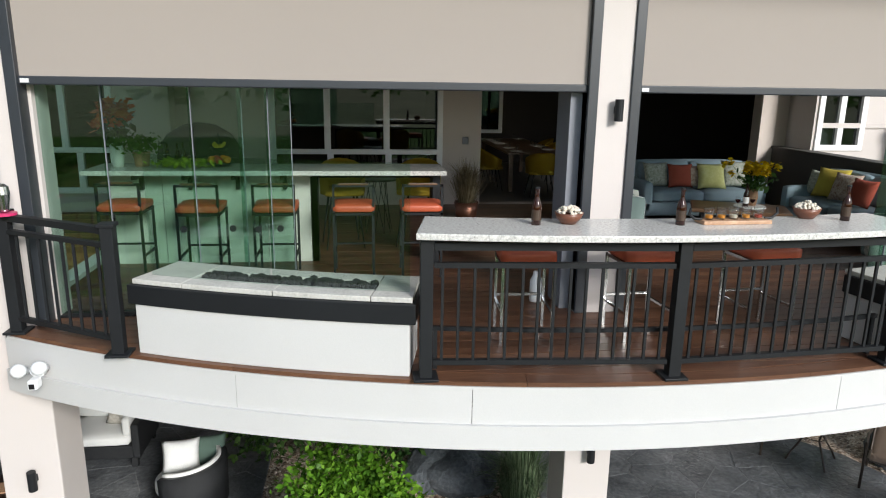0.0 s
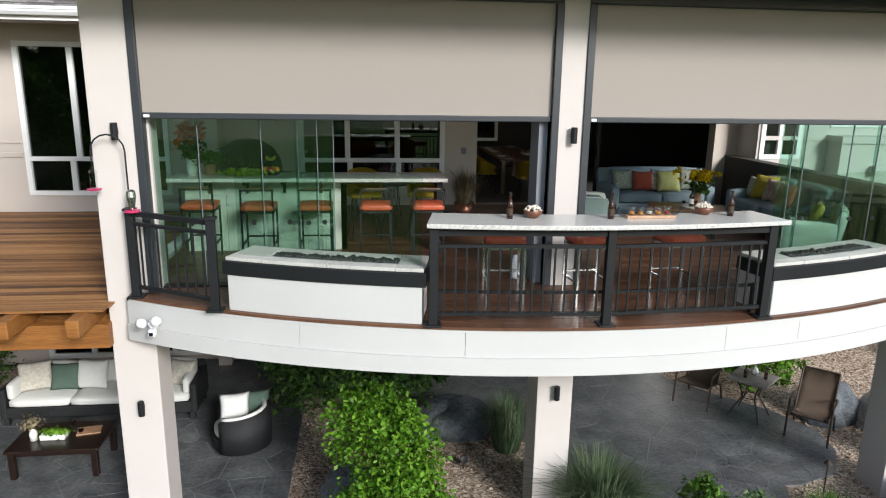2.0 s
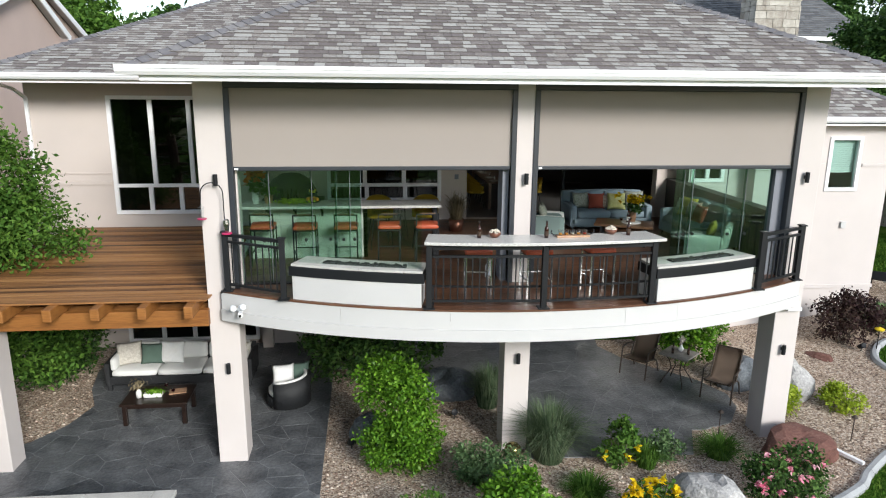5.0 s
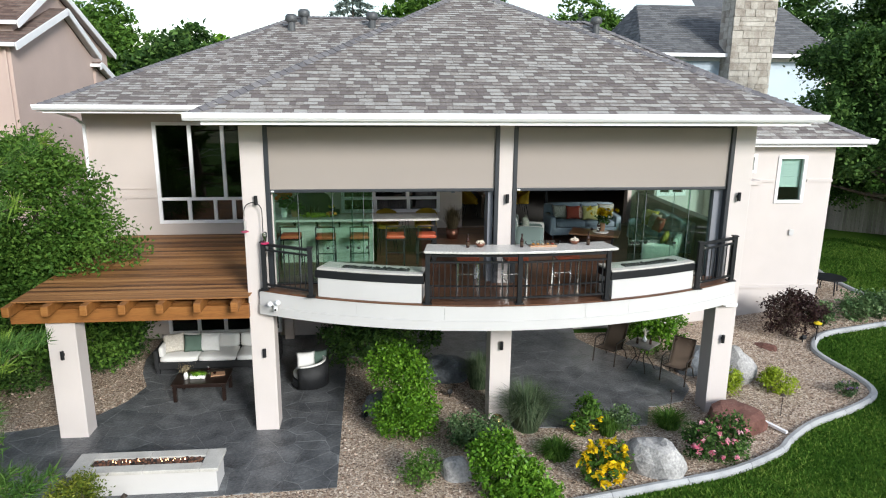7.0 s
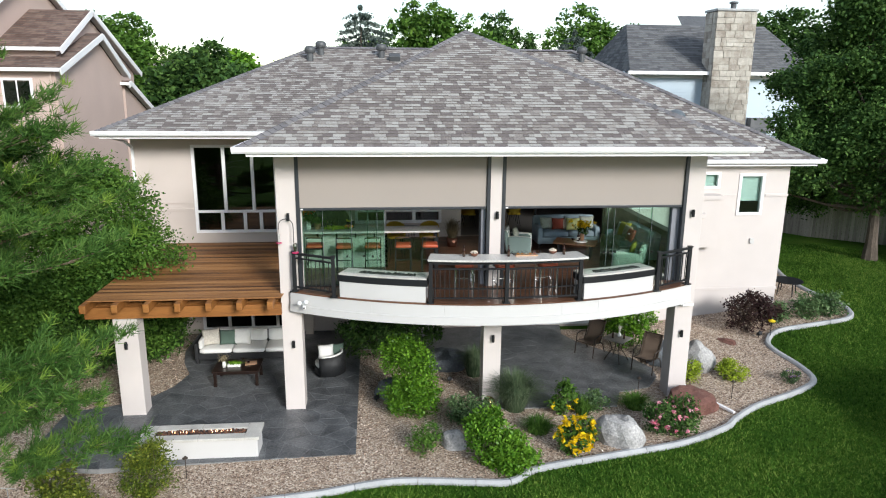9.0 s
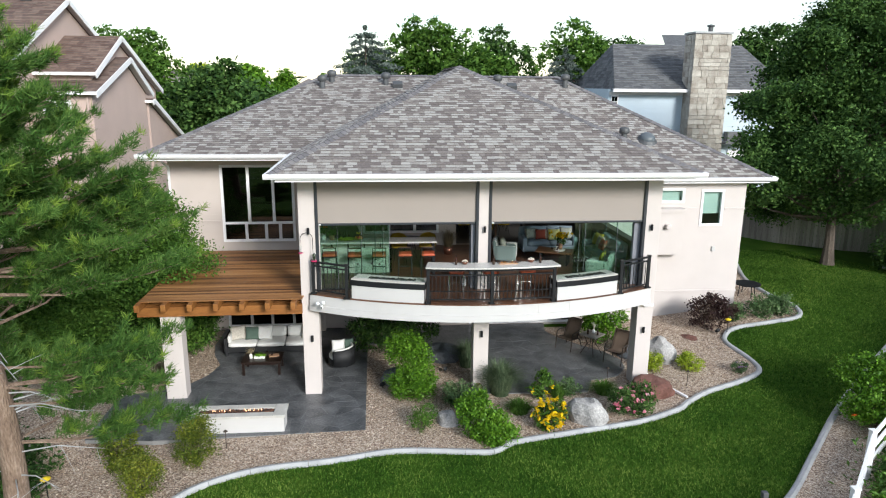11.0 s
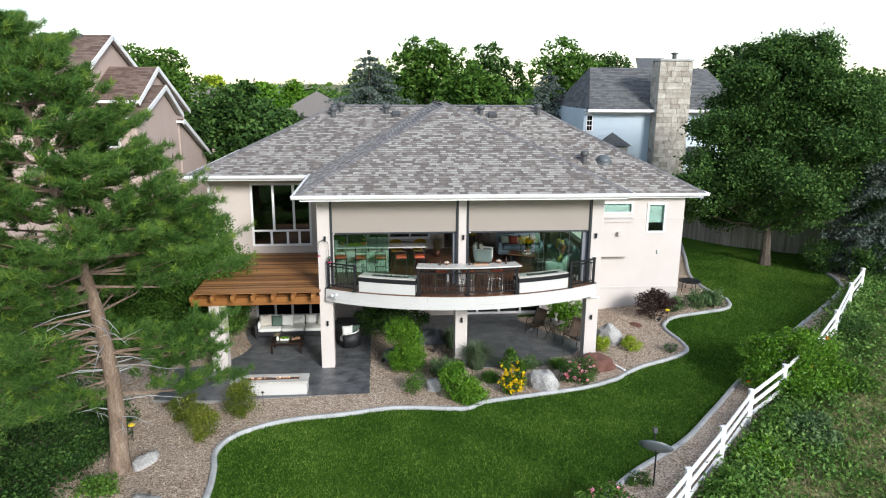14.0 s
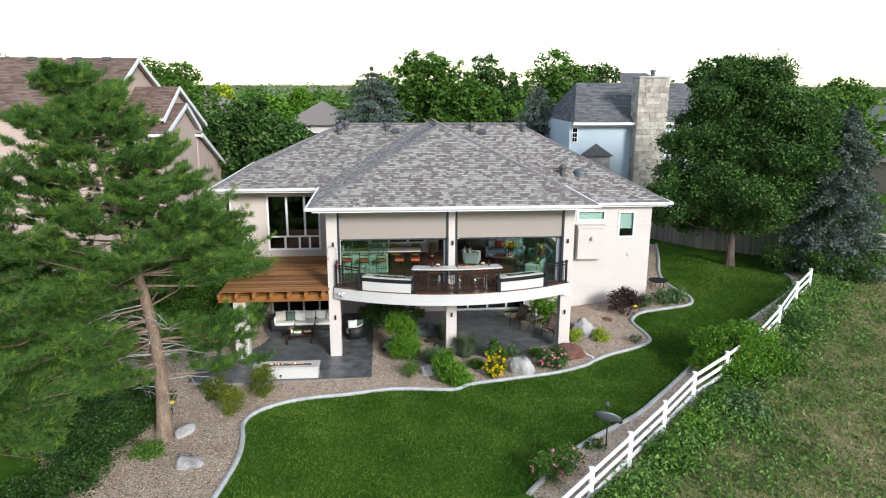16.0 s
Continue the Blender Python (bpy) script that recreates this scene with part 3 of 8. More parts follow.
LAMP_GLOW, gn, gl, gp = nodes_of("lamp_bulb")
gp.inputs["Emission Color"].default_value, gp.inputs["Emission Strength"].default_value = (1.0, 0.85, 0.65, 1), 40.0

# ---- ground ----
F = 3.155            # balcony floor
CX, CY, RAD = 0.04, 8.43, 9.91   # the balcony's arc


def arc_pt(deg, r, z=0.0):
    a = radians(deg)
    return (CX + r * math.sin(a), CY - r * math.cos(a), z)


def ground_sheet():
    near_part = list(np.arange(-32, 40.01, 0.5))
    far = [50, 65, 90, 140, 240, 450, 900, 2000, 3500]
    xs = [-f for f in far[::-1]] + near_part + far
    ys = xs
    verts = [(x, y, terrain(x, y)) for y in ys for x in xs]
    nx = len(xs)
    faces = [(j * nx + i, j * nx + i + 1, (j + 1) * nx + i + 1, (j + 1) * nx + i) for j in range(len(ys) - 1) for i in range(nx - 1)]
    me = faces_mesh("ground", verts, faces, LAWN)
    me.materials.append(PLAIN)
    for p in me.polygons:
        p.material_index = int(max(abs(p.center.x), abs(p.center.y)) > 60)
    return me


solo("ground", ground_sheet(), None, "dark green mown lawn and open ground", "lawn", kind="structure", smooth_faces=True)

KERB_FRONT = spline([(-7.85, -10.7), (-7.52, -8.2), (-7.62, -6.7), (-7.8, -5.8), (-7.6, -5.05), (-7.0, -4.45), (-5.9, -3.96), (-4.2, -3.72), (-2.65, -3.4), (-1.1, -3.52), (-0.2, -3.58), (0.45, -3.15), (2.14, -2.78), (4.03, -2.4), (5.4, -1.8), (5.95, -1.35), (6.85, -0.78), (8.2, -0.3), (8.95, 0.15), (9.05, 0.9), (8.9, 2.0), (9.05, 2.6), (9.7, 3.1), (11.0, 3.2), (12.2, 3.35), (12.6, 4.2), (12.3, 5.6), (12.4, 7.6), (13.6, 10.8), (15.0, 14.6)], 6)
KERB_BACK = spline([(1.2, -10.6), (2.4, -9.15), (3.85, -7.75), (6.05, -6.15), (7.8, -4.4), (9.6, -2.6), (11.6, -0.9), (14.0, 0.9), (16.6, 2.9), (18.4, 4.7), (19.3, 6.5), (19.4, 8.4)], 6)
LEFT_EDGE = [(-11.3, -11.5), (-13.2, -8.5), (-15.0, -5.0), (-15.8, -1.5), (-14.5, 3.0), (-13.0, 8.0)]
bed_front = [tuple(p[:2]) for p in KERB_FRONT] + [(14.5, 14.8), (11.5, 10.0), (10.7, 7.0), (10.6, 4.85), (-10.4, 5.75), (-12.5, 8.0)] + LEFT_EDGE[::-1]
v, fc = drape(bed_front, 0.12, 0.035)
bed = solo("gravel_bed", faces_mesh("gravel_bed", v, fc, GRAVEL), None, "tan and brown river gravel planting bed", "gravel", kind="structure", smooth_faces=True)
bed_back = [tuple(p[:2]) for p in KERB_BACK] + [(20.6, 7.8), (18.9, 3.9), (16.7, 1.5), (14.5, -0.7), (12.6, -2.4), (9.3, -5.0), (6.4, -7.6), (4.5, -9.6), (2.5, -11.5)]
v, fc = drape(bed_back, 0.12, 0.035)
solo("gravel_strip", faces_mesh("gravel_strip", v, fc, GRAVEL), None, "narrow gravel strip along the white fence", "gravel", kind="structure", smooth_faces=True)
meadow = [(0.8, -13.2), (2.5, -11.5), (4.5, -9.6), (6.4, -7.6), (9.3, -5.0), (12.6, -2.4), (14.5, -0.7), (16.7, 1.5), (18.9, 3.9), (24, 9.5), (60, 30), (90, -10), (60, -40), (10, -32)]
v, fc = drape(meadow, 0.5, 0.03)
solo("meadow", faces_mesh("meadow", v, fc, FIELD), None, "rough weedy meadow with dry patches", "meadow", kind="structure", smooth_faces=True)


def kerb(line, name, label):
    """A rounded concrete kerb laid in lengths along a line."""
    prof = [(-0.085, -0.05), (-0.085, 0.06), (-0.05, 0.105), (0.03, 0.115), (0.085, 0.06), (0.085, -0.05)]
    owner = thing(name, label, "kerb", kind="structure")
    step = 5
    for s in range(0, len(line) - 1, step):
        seg = line[s:s + step + 1]
        bm = bmesh.new()
        rings = []
        for i, (x, y) in enumerate(seg):
            k = min(len(line) - 2, s + i)
            a, b = line[max(0, k - 1)], line[k + 1]
            d = Vector((b[0] - a[0], b[1] - a[1])).normalized()
            ex = 0.006 if i == 0 else (-0.006 if i == len(seg) - 1 else 0)
            rings.append([bm.verts.new((x + d.x * ex + d.y * u, y + d.y * ex - d.x * u, terrain(x, y) + w)) for u, w in prof])
        for a, b in zip(rings, rings[1:]):
            for i in range(len(prof) - 1):
                bm.faces.new([a[i], a[i + 1], b[i + 1], b[i]])
        bm.faces.new(rings[0]), bm.faces.new(rings[-1][::-1])
        bmesh.ops.recalc_face_normals(bm, faces=bm.faces[:])
        part("kerb_length", bm, CURB, owner)


kerb([tuple(p[:2]) for p in KERB_FRONT], "lawn_kerb", "pale grey poured concrete kerb round the planting bed")
kerb([tuple(p[:2]) for p in KERB_BACK], "fence_kerb", "grey concrete kerb along the fence strip")

LEFT_PATIO = [(-3.42, -2.26), (-3.45, 5.58), (-8.7, 5.75), (-8.75, 4.1), (-8.55, 3.2), (-8.2, 2.4), (-8.4, 1.6), (-8.8, 1.0), (-9.6, 0.55), (-10.6, 0.3), (-10.6, -2.2), (-8.82, -2.42)][::-1]
RIGHT_PATIO = [(0.2, -0.35), (3.2, -0.48), (3.58, 0.38), (3.8, 0.36), (4.5, 0.6), (4.95, 1.2), (5.05, 1.8), (4.75, 2.5), (4.0, 3.3), (3.45, 4.0), (3.15, 4.7), (3.3, 5.58), (-3.42, 5.58), (-3.42, 3.9), (-1.9, 3.75), (-0.3, 3.1), (0.1, 2.0), (0.25, 1.0)]

# ---- house walls ----
BY, LY, RY = 5.6, 5.8, 4.9     # porch back wall, left wing wall, right wing wall


def wall_with_holes(x0, x1, z0, z1, holes, y0, y1):
    """An upright wall along x with rectangular openings (x0, x1, z0, z1) cut through it."""
    xs = sorted({x0, x1, *[h[0] for h in holes], *[h[1] for h in holes]})
    zs = sorted({z0, z1, *[h[2] for h in holes], *[h[3] for h in holes]})
    bm = bmesh.new()

    def solid(i, j):
        if not (0 <= i < len(xs) - 1 and 0 <= j < len(zs) - 1):
            return False
        cx, cz = (xs[i] + xs[i + 1]) / 2, (zs[j] + zs[j + 1]) / 2
        return not any(h[0] < cx < h[1] and h[2] < cz < h[3] for h in holes)

    def quad(*ps):
        bm.faces.new([bm.verts.new(p) for p in ps])
    for i in range(len(xs) - 1):
        for j in range(len(zs) - 1):
            if not solid(i, j):
                continue
            a, b, c, d = xs[i], xs[i + 1], zs[j], zs[j + 1]
            quad((a, y0, c), (b, y0, c), (b, y0, d), (a, y0, d))
            quad((b, y1, c), (a, y1, c), (a, y1, d), (b, y1, d))
            if not solid(i - 1, j):
                quad((a, y1, c), (a, y0, c), (a, y0, d), (a, y1, d))
            if not solid(i + 1, j):
                quad((b, y0, c), (b, y1, c), (b, y1, d), (b, y0, d))
            if not solid(i, j - 1):
                quad((a, y1, c), (b, y1, c), (b, y0, c), (a, y0, c))
            if not solid(i, j + 1):
                quad((a, y0, d), (b, y0, d), (b, y1, d), (a, y1, d))
    bmesh.ops.remove_doubles(bm, verts=bm.verts[:], dist=0.0005)
    return bm


WIN_L = (-8.58, -6.0, 3.33, 6.12)
LOW_L = (-8.6, -5.4, 0.05, 2.2)
solo("wall_left", wall_with_holes(-10.35, -5.0, -0.7, 6.42, [WIN_L, LOW_L], LY, LY + 0.25), STUCCO_TAN, "tan stucco wall of the left wing", "wall", kind="structure")
solo("wall_left_end", boxes((-10.35, -10.1, LY + 0.25, 15.0, -0.7, 6.42)), STUCCO_TAN, "tan stucco end wall", "wall", kind="structure")
solo("wall_left_return", boxes((-5.25, -5.0, BY + 0.25, LY - 0.003, -0.2, 6.42)) if BY + 0.25 < LY - 0.01 else boxes((-5.25, -5.004, 5.3, LY - 0.003, -0.2, 6.42)), STUCCO_TAN, "tan stucco return of the porch wall", "wall", kind="structure")
PORCH_WIN = (-3.57, -0.79, 3.62, 6.1)
PORCH_DOOR = (-0.15, 4.72, F, 6.15)
LOW_DOOR = (0.4, 4.4, 0.02, 2.2)
LOW_WIN = (-4.6, -3.7, 1.1, 2.2)
solo("wall_porch", wall_with_holes(-5.0, 5.25, -0.2, 6.42, [PORCH_WIN, PORCH_DOOR, LOW_DOOR], BY, BY + 0.22), STUCCO_TAN, "tan stucco back wall of the covered balcony", "wall", kind="structure")
WIN_R, WIN_S = (8.84, 9.72, 3.9, 5.27), (6.72, 8.2, 4.78, 5.33)
solo("wall_right", wall_with_holes(5.25, 10.55, 0.2, 5.6, [WIN_R, WIN_S, (5.3, 6.15, 4.15, 5.2)], RY, RY + 0.25), STUCCO, "pale beige stucco wall of the right wing", "wall", kind="structure")
solo("wall_right_end", boxes((10.3, 10.55, RY + 0.25, 15.0, 0.2, 5.6)), STUCCO, "pale beige stucco end wall", "wall", kind="structure")
solo("wall_right_return", boxes((5.25, 5.5, RY + 0.25, BY + 0.22, -0.2, 6.3)), STUCCO, "beige stucco wall return", "wall", kind="structure")
solo("wall_back", boxes((-10.1, 10.3, 14.75, 15.0, -0.5, 6.4)), STUCCO, "rear stucco wall of the house", "wall", kind="structure")
# string courses and plinth lines
solo("trim_left", boxes((-10.36, -8.62, LY - 0.03, LY, 4.05, 4.13), (-10.36, -8.62, LY - 0.018, LY, 4.3, 4.33)), STUCCO_TAN, "tan stucco string course", "trim", kind="structure")
solo("trim_right", boxes((5.3, 8.78, RY - 0.03, RY, 4.52, 4.6), (9.78, 10.56, RY - 0.03, RY, 4.52, 4.6), (5.3, 10.57, RY - 0.04, RY, 1.35, 1.43)), STUCCO, "beige stucco string course", "trim", kind="structure")
bump = bmesh.new()
box(bump, 6.72, 8.08, RY - 0.42, RY, 2.93, 4.5)
box(bump, 6.68, 8.12, RY - 0.47, RY, 4.5, 4.63)
solo("wall_bay", bump, STUCCO, "beige stucco fireplace bump-out on the wall", "bay", kind="structure")

# porch: floor slab, fascia, columns, beam, ceiling
DECK_EDGE = [arc_pt(a, RAD - 0.03)[:2] for a in np.linspace(-30.6, 30.6, 41)]
# slab takes a near-black colour that stands for the shade below it
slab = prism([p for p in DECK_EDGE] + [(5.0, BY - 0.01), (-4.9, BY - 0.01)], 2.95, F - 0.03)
solo("balcony_slab", slab, DARK_AND_SHADED, "balcony floor slab with dark underside", "slab", kind="structure")


def arc_band(a0, a1, r0, r1, z0, z1, n=60):
    bm = bmesh.new()
    rings = []
    for a in np.linspace(a0, a1, n):
        rings.append([bm.verts.new(arc_pt(a, r, z)) for r, z in ((r0, z0), (r1, z0), (r1, z1), (r0, z1))])
    for p, q in zip(rings, rings[1:]):
        for i in range(4):
            bm.faces.new([p[i], p[(i + 1) % 4], q[(i + 1) % 4], q[i]])
    bm.faces.new(rings[0]), bm.faces.new(rings[-1][::-1])
    bmesh.ops.recalc_face_normals(bm, faces=bm.faces[:])
    return bm


fascia = thing("balcony_fascia", "curved white stucco balcony fascia in two bands", "fascia", kind="structure")
cuts = [-30.4, -18, -8.2, 7.6, 13.0, 30.4]
for a0, a1 in zip(cuts, cuts[1:]):
    part("fascia_panel", arc_band(a0 + 0.012, a1 - 0.012, RAD - 0.12, RAD, 2.84, 3.10, 24), STUCCO_WHITE, fascia)
part("lower_band", arc_band(-30.4, 30.4, RAD - 0.14, RAD + 0.022, 2.655, 2.838), STUCCO_WHITE, fascia)
part("edge_flashing", arc_band(-30.2, 30.2, RAD - 0.1, RAD + 0.006, 3.10, 3.122), STUCCO_WHITE, fascia)
part("inner_board", arc_band(-30.2, 30.2, RAD - 0.3, RAD - 0.145, 2.70, 2.95), STUCCO_WHITE, fascia)


def column(name, x0, x1, y1, z0, z1, label, mat):
    bm = rounded(boxes((x0, x1, 0.0, y1, z0, z1)), 0.012)
    return solo(name, bm, mat, label, "column", "porch columns", "structure")


column("column_left", -5.22, -4.74, 0.5, -0.1, 6.5, "pale stucco porch column standing on the patio", STUCCO)
column("column_middle", -0.235, 0.22, 0.5, -0.1, 6.5, "pale stucco middle porch column", STUCCO)
column("column_right", 4.74, 5.22, 0.5, -0.1, 6.5, "pale stucco porch column at the gravel bed", STUCCO)
column("column_pergola", -9.18, -8.62, 0.45, -0.15, 2.55, "pale stucco pergola column", STUCCO)
solo("porch_beam", boxes((-5.22, 5.22, 0.02, 0.45, 6.4, 6.62)), STUCCO, "stucco beam over the balcony opening", "beam", kind="structure")
solo("ceiling_porch", boxes((-5.2, 5.2, 0.45, BY, 6.3, 6.4)), PORCH_CEIL, "porch ceiling", "ceiling", kind="structure")

# dining room behind the porch
solo("floor_dining", boxes((-5.0, 5.6, BY + 0.22, 12.0, F - 0.12, F - 0.02)), INNER_FLOOR, "grey dining room floor", "floor", kind="structure")
# ceiling and inner walls: the unlit depth of the rooms is in their colour
solo("ceiling_dining", boxes((-10.1, 10.3, LY + 0.25, 14.7, 6.25, 6.33)), DARK_AND_SHADED, "shaded ceiling", "ceiling", kind="structure")
solo("wall_dining", boxes((-10.1, 10.3, 12.0, 12.15, -0.2, 6.25)), DARK_AND_SHADED, "dark inner wall", "wall", kind="structure")
solo("wall_dining_side", boxes((-0.5, -0.38, 9.5, 12.0, F, 6.25)), DARK_AND_SHADED, "dark dining room partition", "wall", kind="structure")
solo("floor_lower", boxes((-10.1, 10.3, BY + 0.22, 12.0, -0.2, -0.03)), INNER_FLOOR, "lower storey floor", "floor", kind="structure")
solo("floor_left_room", boxes((-10.1, -5.0, LY + 0.25, 12.0, F - 0.15, F - 0.02)), INNER_FLOOR, "left room floor", "floor", kind="structure")
solo("floor_right_room", boxes((5.6, 10.3, RY + 0.25, 12.0, F - 0.15, F - 0.02)), INNER_FLOOR, "right room floor", "floor", kind="structure")
solo("wall_knee", boxes((5.0, 5.2, 0.5, BY, 2.9, 4.12)), KNEE_WALL, "dark low wall along the balcony's side", "wall", kind="structure")
solo("knee_cap", boxes((4.97, 5.23, 0.5, BY, 4.123, 4.16)), KNEE_WALL, "dark cap on the low wall", "trim", kind="structure")
solo("balcony_side_left", boxes((-5.2, -5.02, 0.5, LY - 0.01, 2.66, F)), STUCCO_WHITE, "white side edge of the balcony", "fascia", kind="structure")
solo("balcony_side_right", boxes((5.02, 5.2, 0.5, RY + 0.2, 2.66, 2.9)), STUCCO_WHITE, "white side edge of the balcony", "fascia", kind="structure")


def window(name, x0, x1, z0, z1, y, verticals=(), rail=None, lower=(), label="", frame_w=0.09, glass_mat=None, mat=None):
    """A white framed window set in a wall opening, with panes between its bars."""
    mat = mat or TRIM_WHITE
    w = thing(name, label, "window", kind="structure")
    bm = bmesh.new()
    a, b = y - 0.035, y + 0.09
    for q in ((x0, x1, z0, z0 + frame_w), (x0, x1, z1 - frame_w, z1)):
        box(bm, q[0], q[1], a, b, q[2], q[3], bevel=0.008)
    for q in ((x0, x0 + frame_w), (x1 - frame_w, x1)):
        box(bm, q[0], q[1], a + 0.003, b, z0 + frame_w, z1 - frame_w)
    part("window_frame", bm, mat, w)
    zr = rail if rail else None
    rows = [(z0 + frame_w, (zr or z1 - frame_w + 0.04) - 0.04, lower if zr else verticals)]
    if zr:
        rows.append((zr + 0.04, z1 - frame_w, verticals))
        part("window_rail", boxes((x0 + frame_w, x1 - frame_w, a + 0.006, b - 0.01, zr - 0.04, zr + 0.04), bevel=0.006), mat, w)
    for r0, r1, vs in rows:
        cuts = [x0 + frame_w] + list(vs) + [x1 - frame_w]
        for v in vs:
            part("mullion", boxes((v - 0.05, v + 0.05, a + 0.008, b - 0.012, r0, r1), bevel=0.006), mat, w)
        for p, q in zip(cuts, cuts[1:]):
            p2, q2 = p + (0.04 if p in vs else 0), q - (0.04 if q in vs else 0)
            pane = part("pane", boxes((p2, q2, y + 0.03, y + 0.036, r0, r1)), glass_mat or WINDOW_GLASS, w)
            pane.visible_shadow = False
    return w


window("window_1", *WIN_L[:2], *WIN_L[2:], LY, (-7.62, -6.75), 4.02, (-7.75, -7.05, -6.55), "tall white-framed window with small lower panes")
window("window_2", *PORCH_WIN[:2], *PORCH_WIN[2:], BY, (-2.66, -1.71), 4.03, (-2.62, -1.68), "white-framed triple window onto the balcony")
window("window_3", WIN_R[0], WIN_R[1], WIN_R[2], WIN_R[3], RY, (), None, (), "white-framed window with a pale blind behind the glass", glass_mat=BLIND_GLASS)
window("window_4", WIN_S[0], WIN_S[1], WIN_S[2], WIN_S[3], RY, (), None, (), "small wide white-framed window with a drawn pale blind", glass_mat=BLIND_GLASS)
window("window_5", LOW_L[0], LOW_L[1], LOW_L[2], LOW_L[3], LY, (-7.75, -7.0, -6.2), None, (), "white-framed patio window behind the outdoor sofa")
window("window_6", 5.3, 6.15, 4.15, 5.2, RY, (5.72,), None, (), "white-framed sliding window beside the balcony")
window("door_1", LOW_DOOR[0], LOW_DOOR[1], LOW_DOOR[2], LOW_DOOR[3], BY, (1.4, 2.4, 3.4), None, (), "white-framed sliding patio door under the balcony")
for nm, x0, x1, z0, z1, y in (("blind", 8.93, 9.63, 4.36, 5.18, RY + 0.12), ("blind", 6.81, 8.11, 4.87, 5.24, RY + 0.12), ("blind", 5.39, 5.72, 4.24, 4.6, RY + 0.12)):
    bm = bmesh.new()
    for k in range(int((z1 - z0) / 0.05)):
        box(bm, x0, x1, y, y + 0.02, z0 + k * 0.05, z0 + k * 0.05 + 0.044)
    solo("window_blind", bm, CERAMIC, "pale slatted blind behind a window", "blind", "blinds")

# ---- roofs ----
LE, RE, FE = (-10.88, 4.62, 6.60), (11.27, 4.5, 5.76), -1.03
RIDGE_Y, RIDGE_Z = 10.5, 9.28
APEX = (-0.15, 5.1, 9.54)


def shingle_field(corners, exposure, width, rng, keep=None):
    """Thin shingles in courses over a flat roof face. corners: eave left, eave right, upper right, upper left (or three)."""
    P = [Vector(c) for c in corners]
    u = (P[1] - P[0]).normalized()
    nrm = (P[1] - P[0]).cross(P[-1] - P[0]).normalized()
    v = nrm.cross(u)
    flat = [((p - P[0]).dot(u), (p - P[0]).dot(v)) for p in P]
    top = max(q[1] for q in flat)
    verts = []
    row = 0
    y = 0.0
    while y < top - exposure * 0.3:
        yc = y + exposure * 0.5
        xs = []
        for (ax, ay), (bx, by) in zip(flat, flat[1:] + flat[:1]):
            if (ay > yc) != (by > yc):
                xs.append(ax + (bx - ax) * (yc - ay) / (by - ay))
        if len(xs) >= 2:
            x, end = min(xs) - 0.01, max(xs) + 0.01
            first = True
            while x < end - 0.02:
                w = width * (0.55 + 0.9 * rng.random()) * (0.5 if first and row % 2 else 1)
                first = False
                x2 = min(end, x + w)
                drop = exposure * (0.10 * rng.random())
                lift = 0.016 + 0.012 * rng.random()
                a, b = x + 0.003, x2 - 0.003
                lo, hi = y - drop, y + exposure * 1.05
                cs = [P[0] + u * px + v * py + nrm * pz for px, py, pz in ((a, lo, lift), (b, lo, lift), (b, hi, 0.004), (a, hi, 0.004), (a, lo, -0.004), (b, lo, -0.004))]
                verts.append(cs)
                x = x2
        y += exposure
        row += 1
    return verts


def shingle_mesh(name, pieces, mat):
    verts, faces = [], []
    for cs in pieces:
        k = len(verts)
        verts += cs
        faces += [(k, k + 1, k + 2, k + 3), (k + 4, k + 5, k + 1, k), (k + 4, k, k + 3), (k + 5, k + 2, k + 1)]
    me = faces_mesh(name, verts, faces, mat)
    me.materials.append(SHINGLE_EDGE)      # dark bitumen on the cut lower edges
    me.polygons.foreach_set("material_index", [1 if i % 4 == 1 else 0 for i in range(len(faces))])
    return me


def roof_faces():
    le, re = Vector(LE), Vector(RE)
    rl, rr = Vector((-5.1, RIDGE_Y, RIDGE_Z)), Vector((4.7, RIDGE_Y, RIDGE_Z))
    ap, ar = Vector(APEX), Vector((-0.15, RIDGE_Y + 0.4, RIDGE_Z + 0.22))
    fl, fr = Vector((-5.82, FE, 6.66)), Vector((5.86, FE, 6.66))
    fl2, fr2 = Vector((-5.82, 6.0, 6.66)), Vector((5.86, 6.0, 6.66))
    bl, br = Vector((-10.88, 16.2, 6.6)), Vector((11.27, 16.2, 5.76))
    return dict(front=[fl, fr, ap], left=[fl2, fl, ap, ar], right=[fr, fr2, ar, ap],
                main_l=[le, Vector((-0.3, LE[1], 6.60)), Vector((-0.3, RIDGE_Y, RIDGE_Z)), rl],
                main_r=[Vector((-0.3, RE[1], 5.78)), re, rr, Vector((-0.3, RIDGE_Y, RIDGE_Z))],
                end_l=[bl, le, rl], end_r=[re, br, rr], back=[br, bl, rl, rr])


roof = thing("house_roof", "grey-brown shingled hip roof with white gutters", "roof", kind="structure")
FACES = roof_faces()
deck = bmesh.new()
for k, cs in FACES.items():
    deck.faces.new([deck.verts.new(c - Vector((0, 0, 0.012))) for c in cs])
part("roof_deck", deck, SHINGLE_CAP, roof)
rng = random.Random(3)
NEAR_SHINGLES, FAR_SHINGLES = [], []
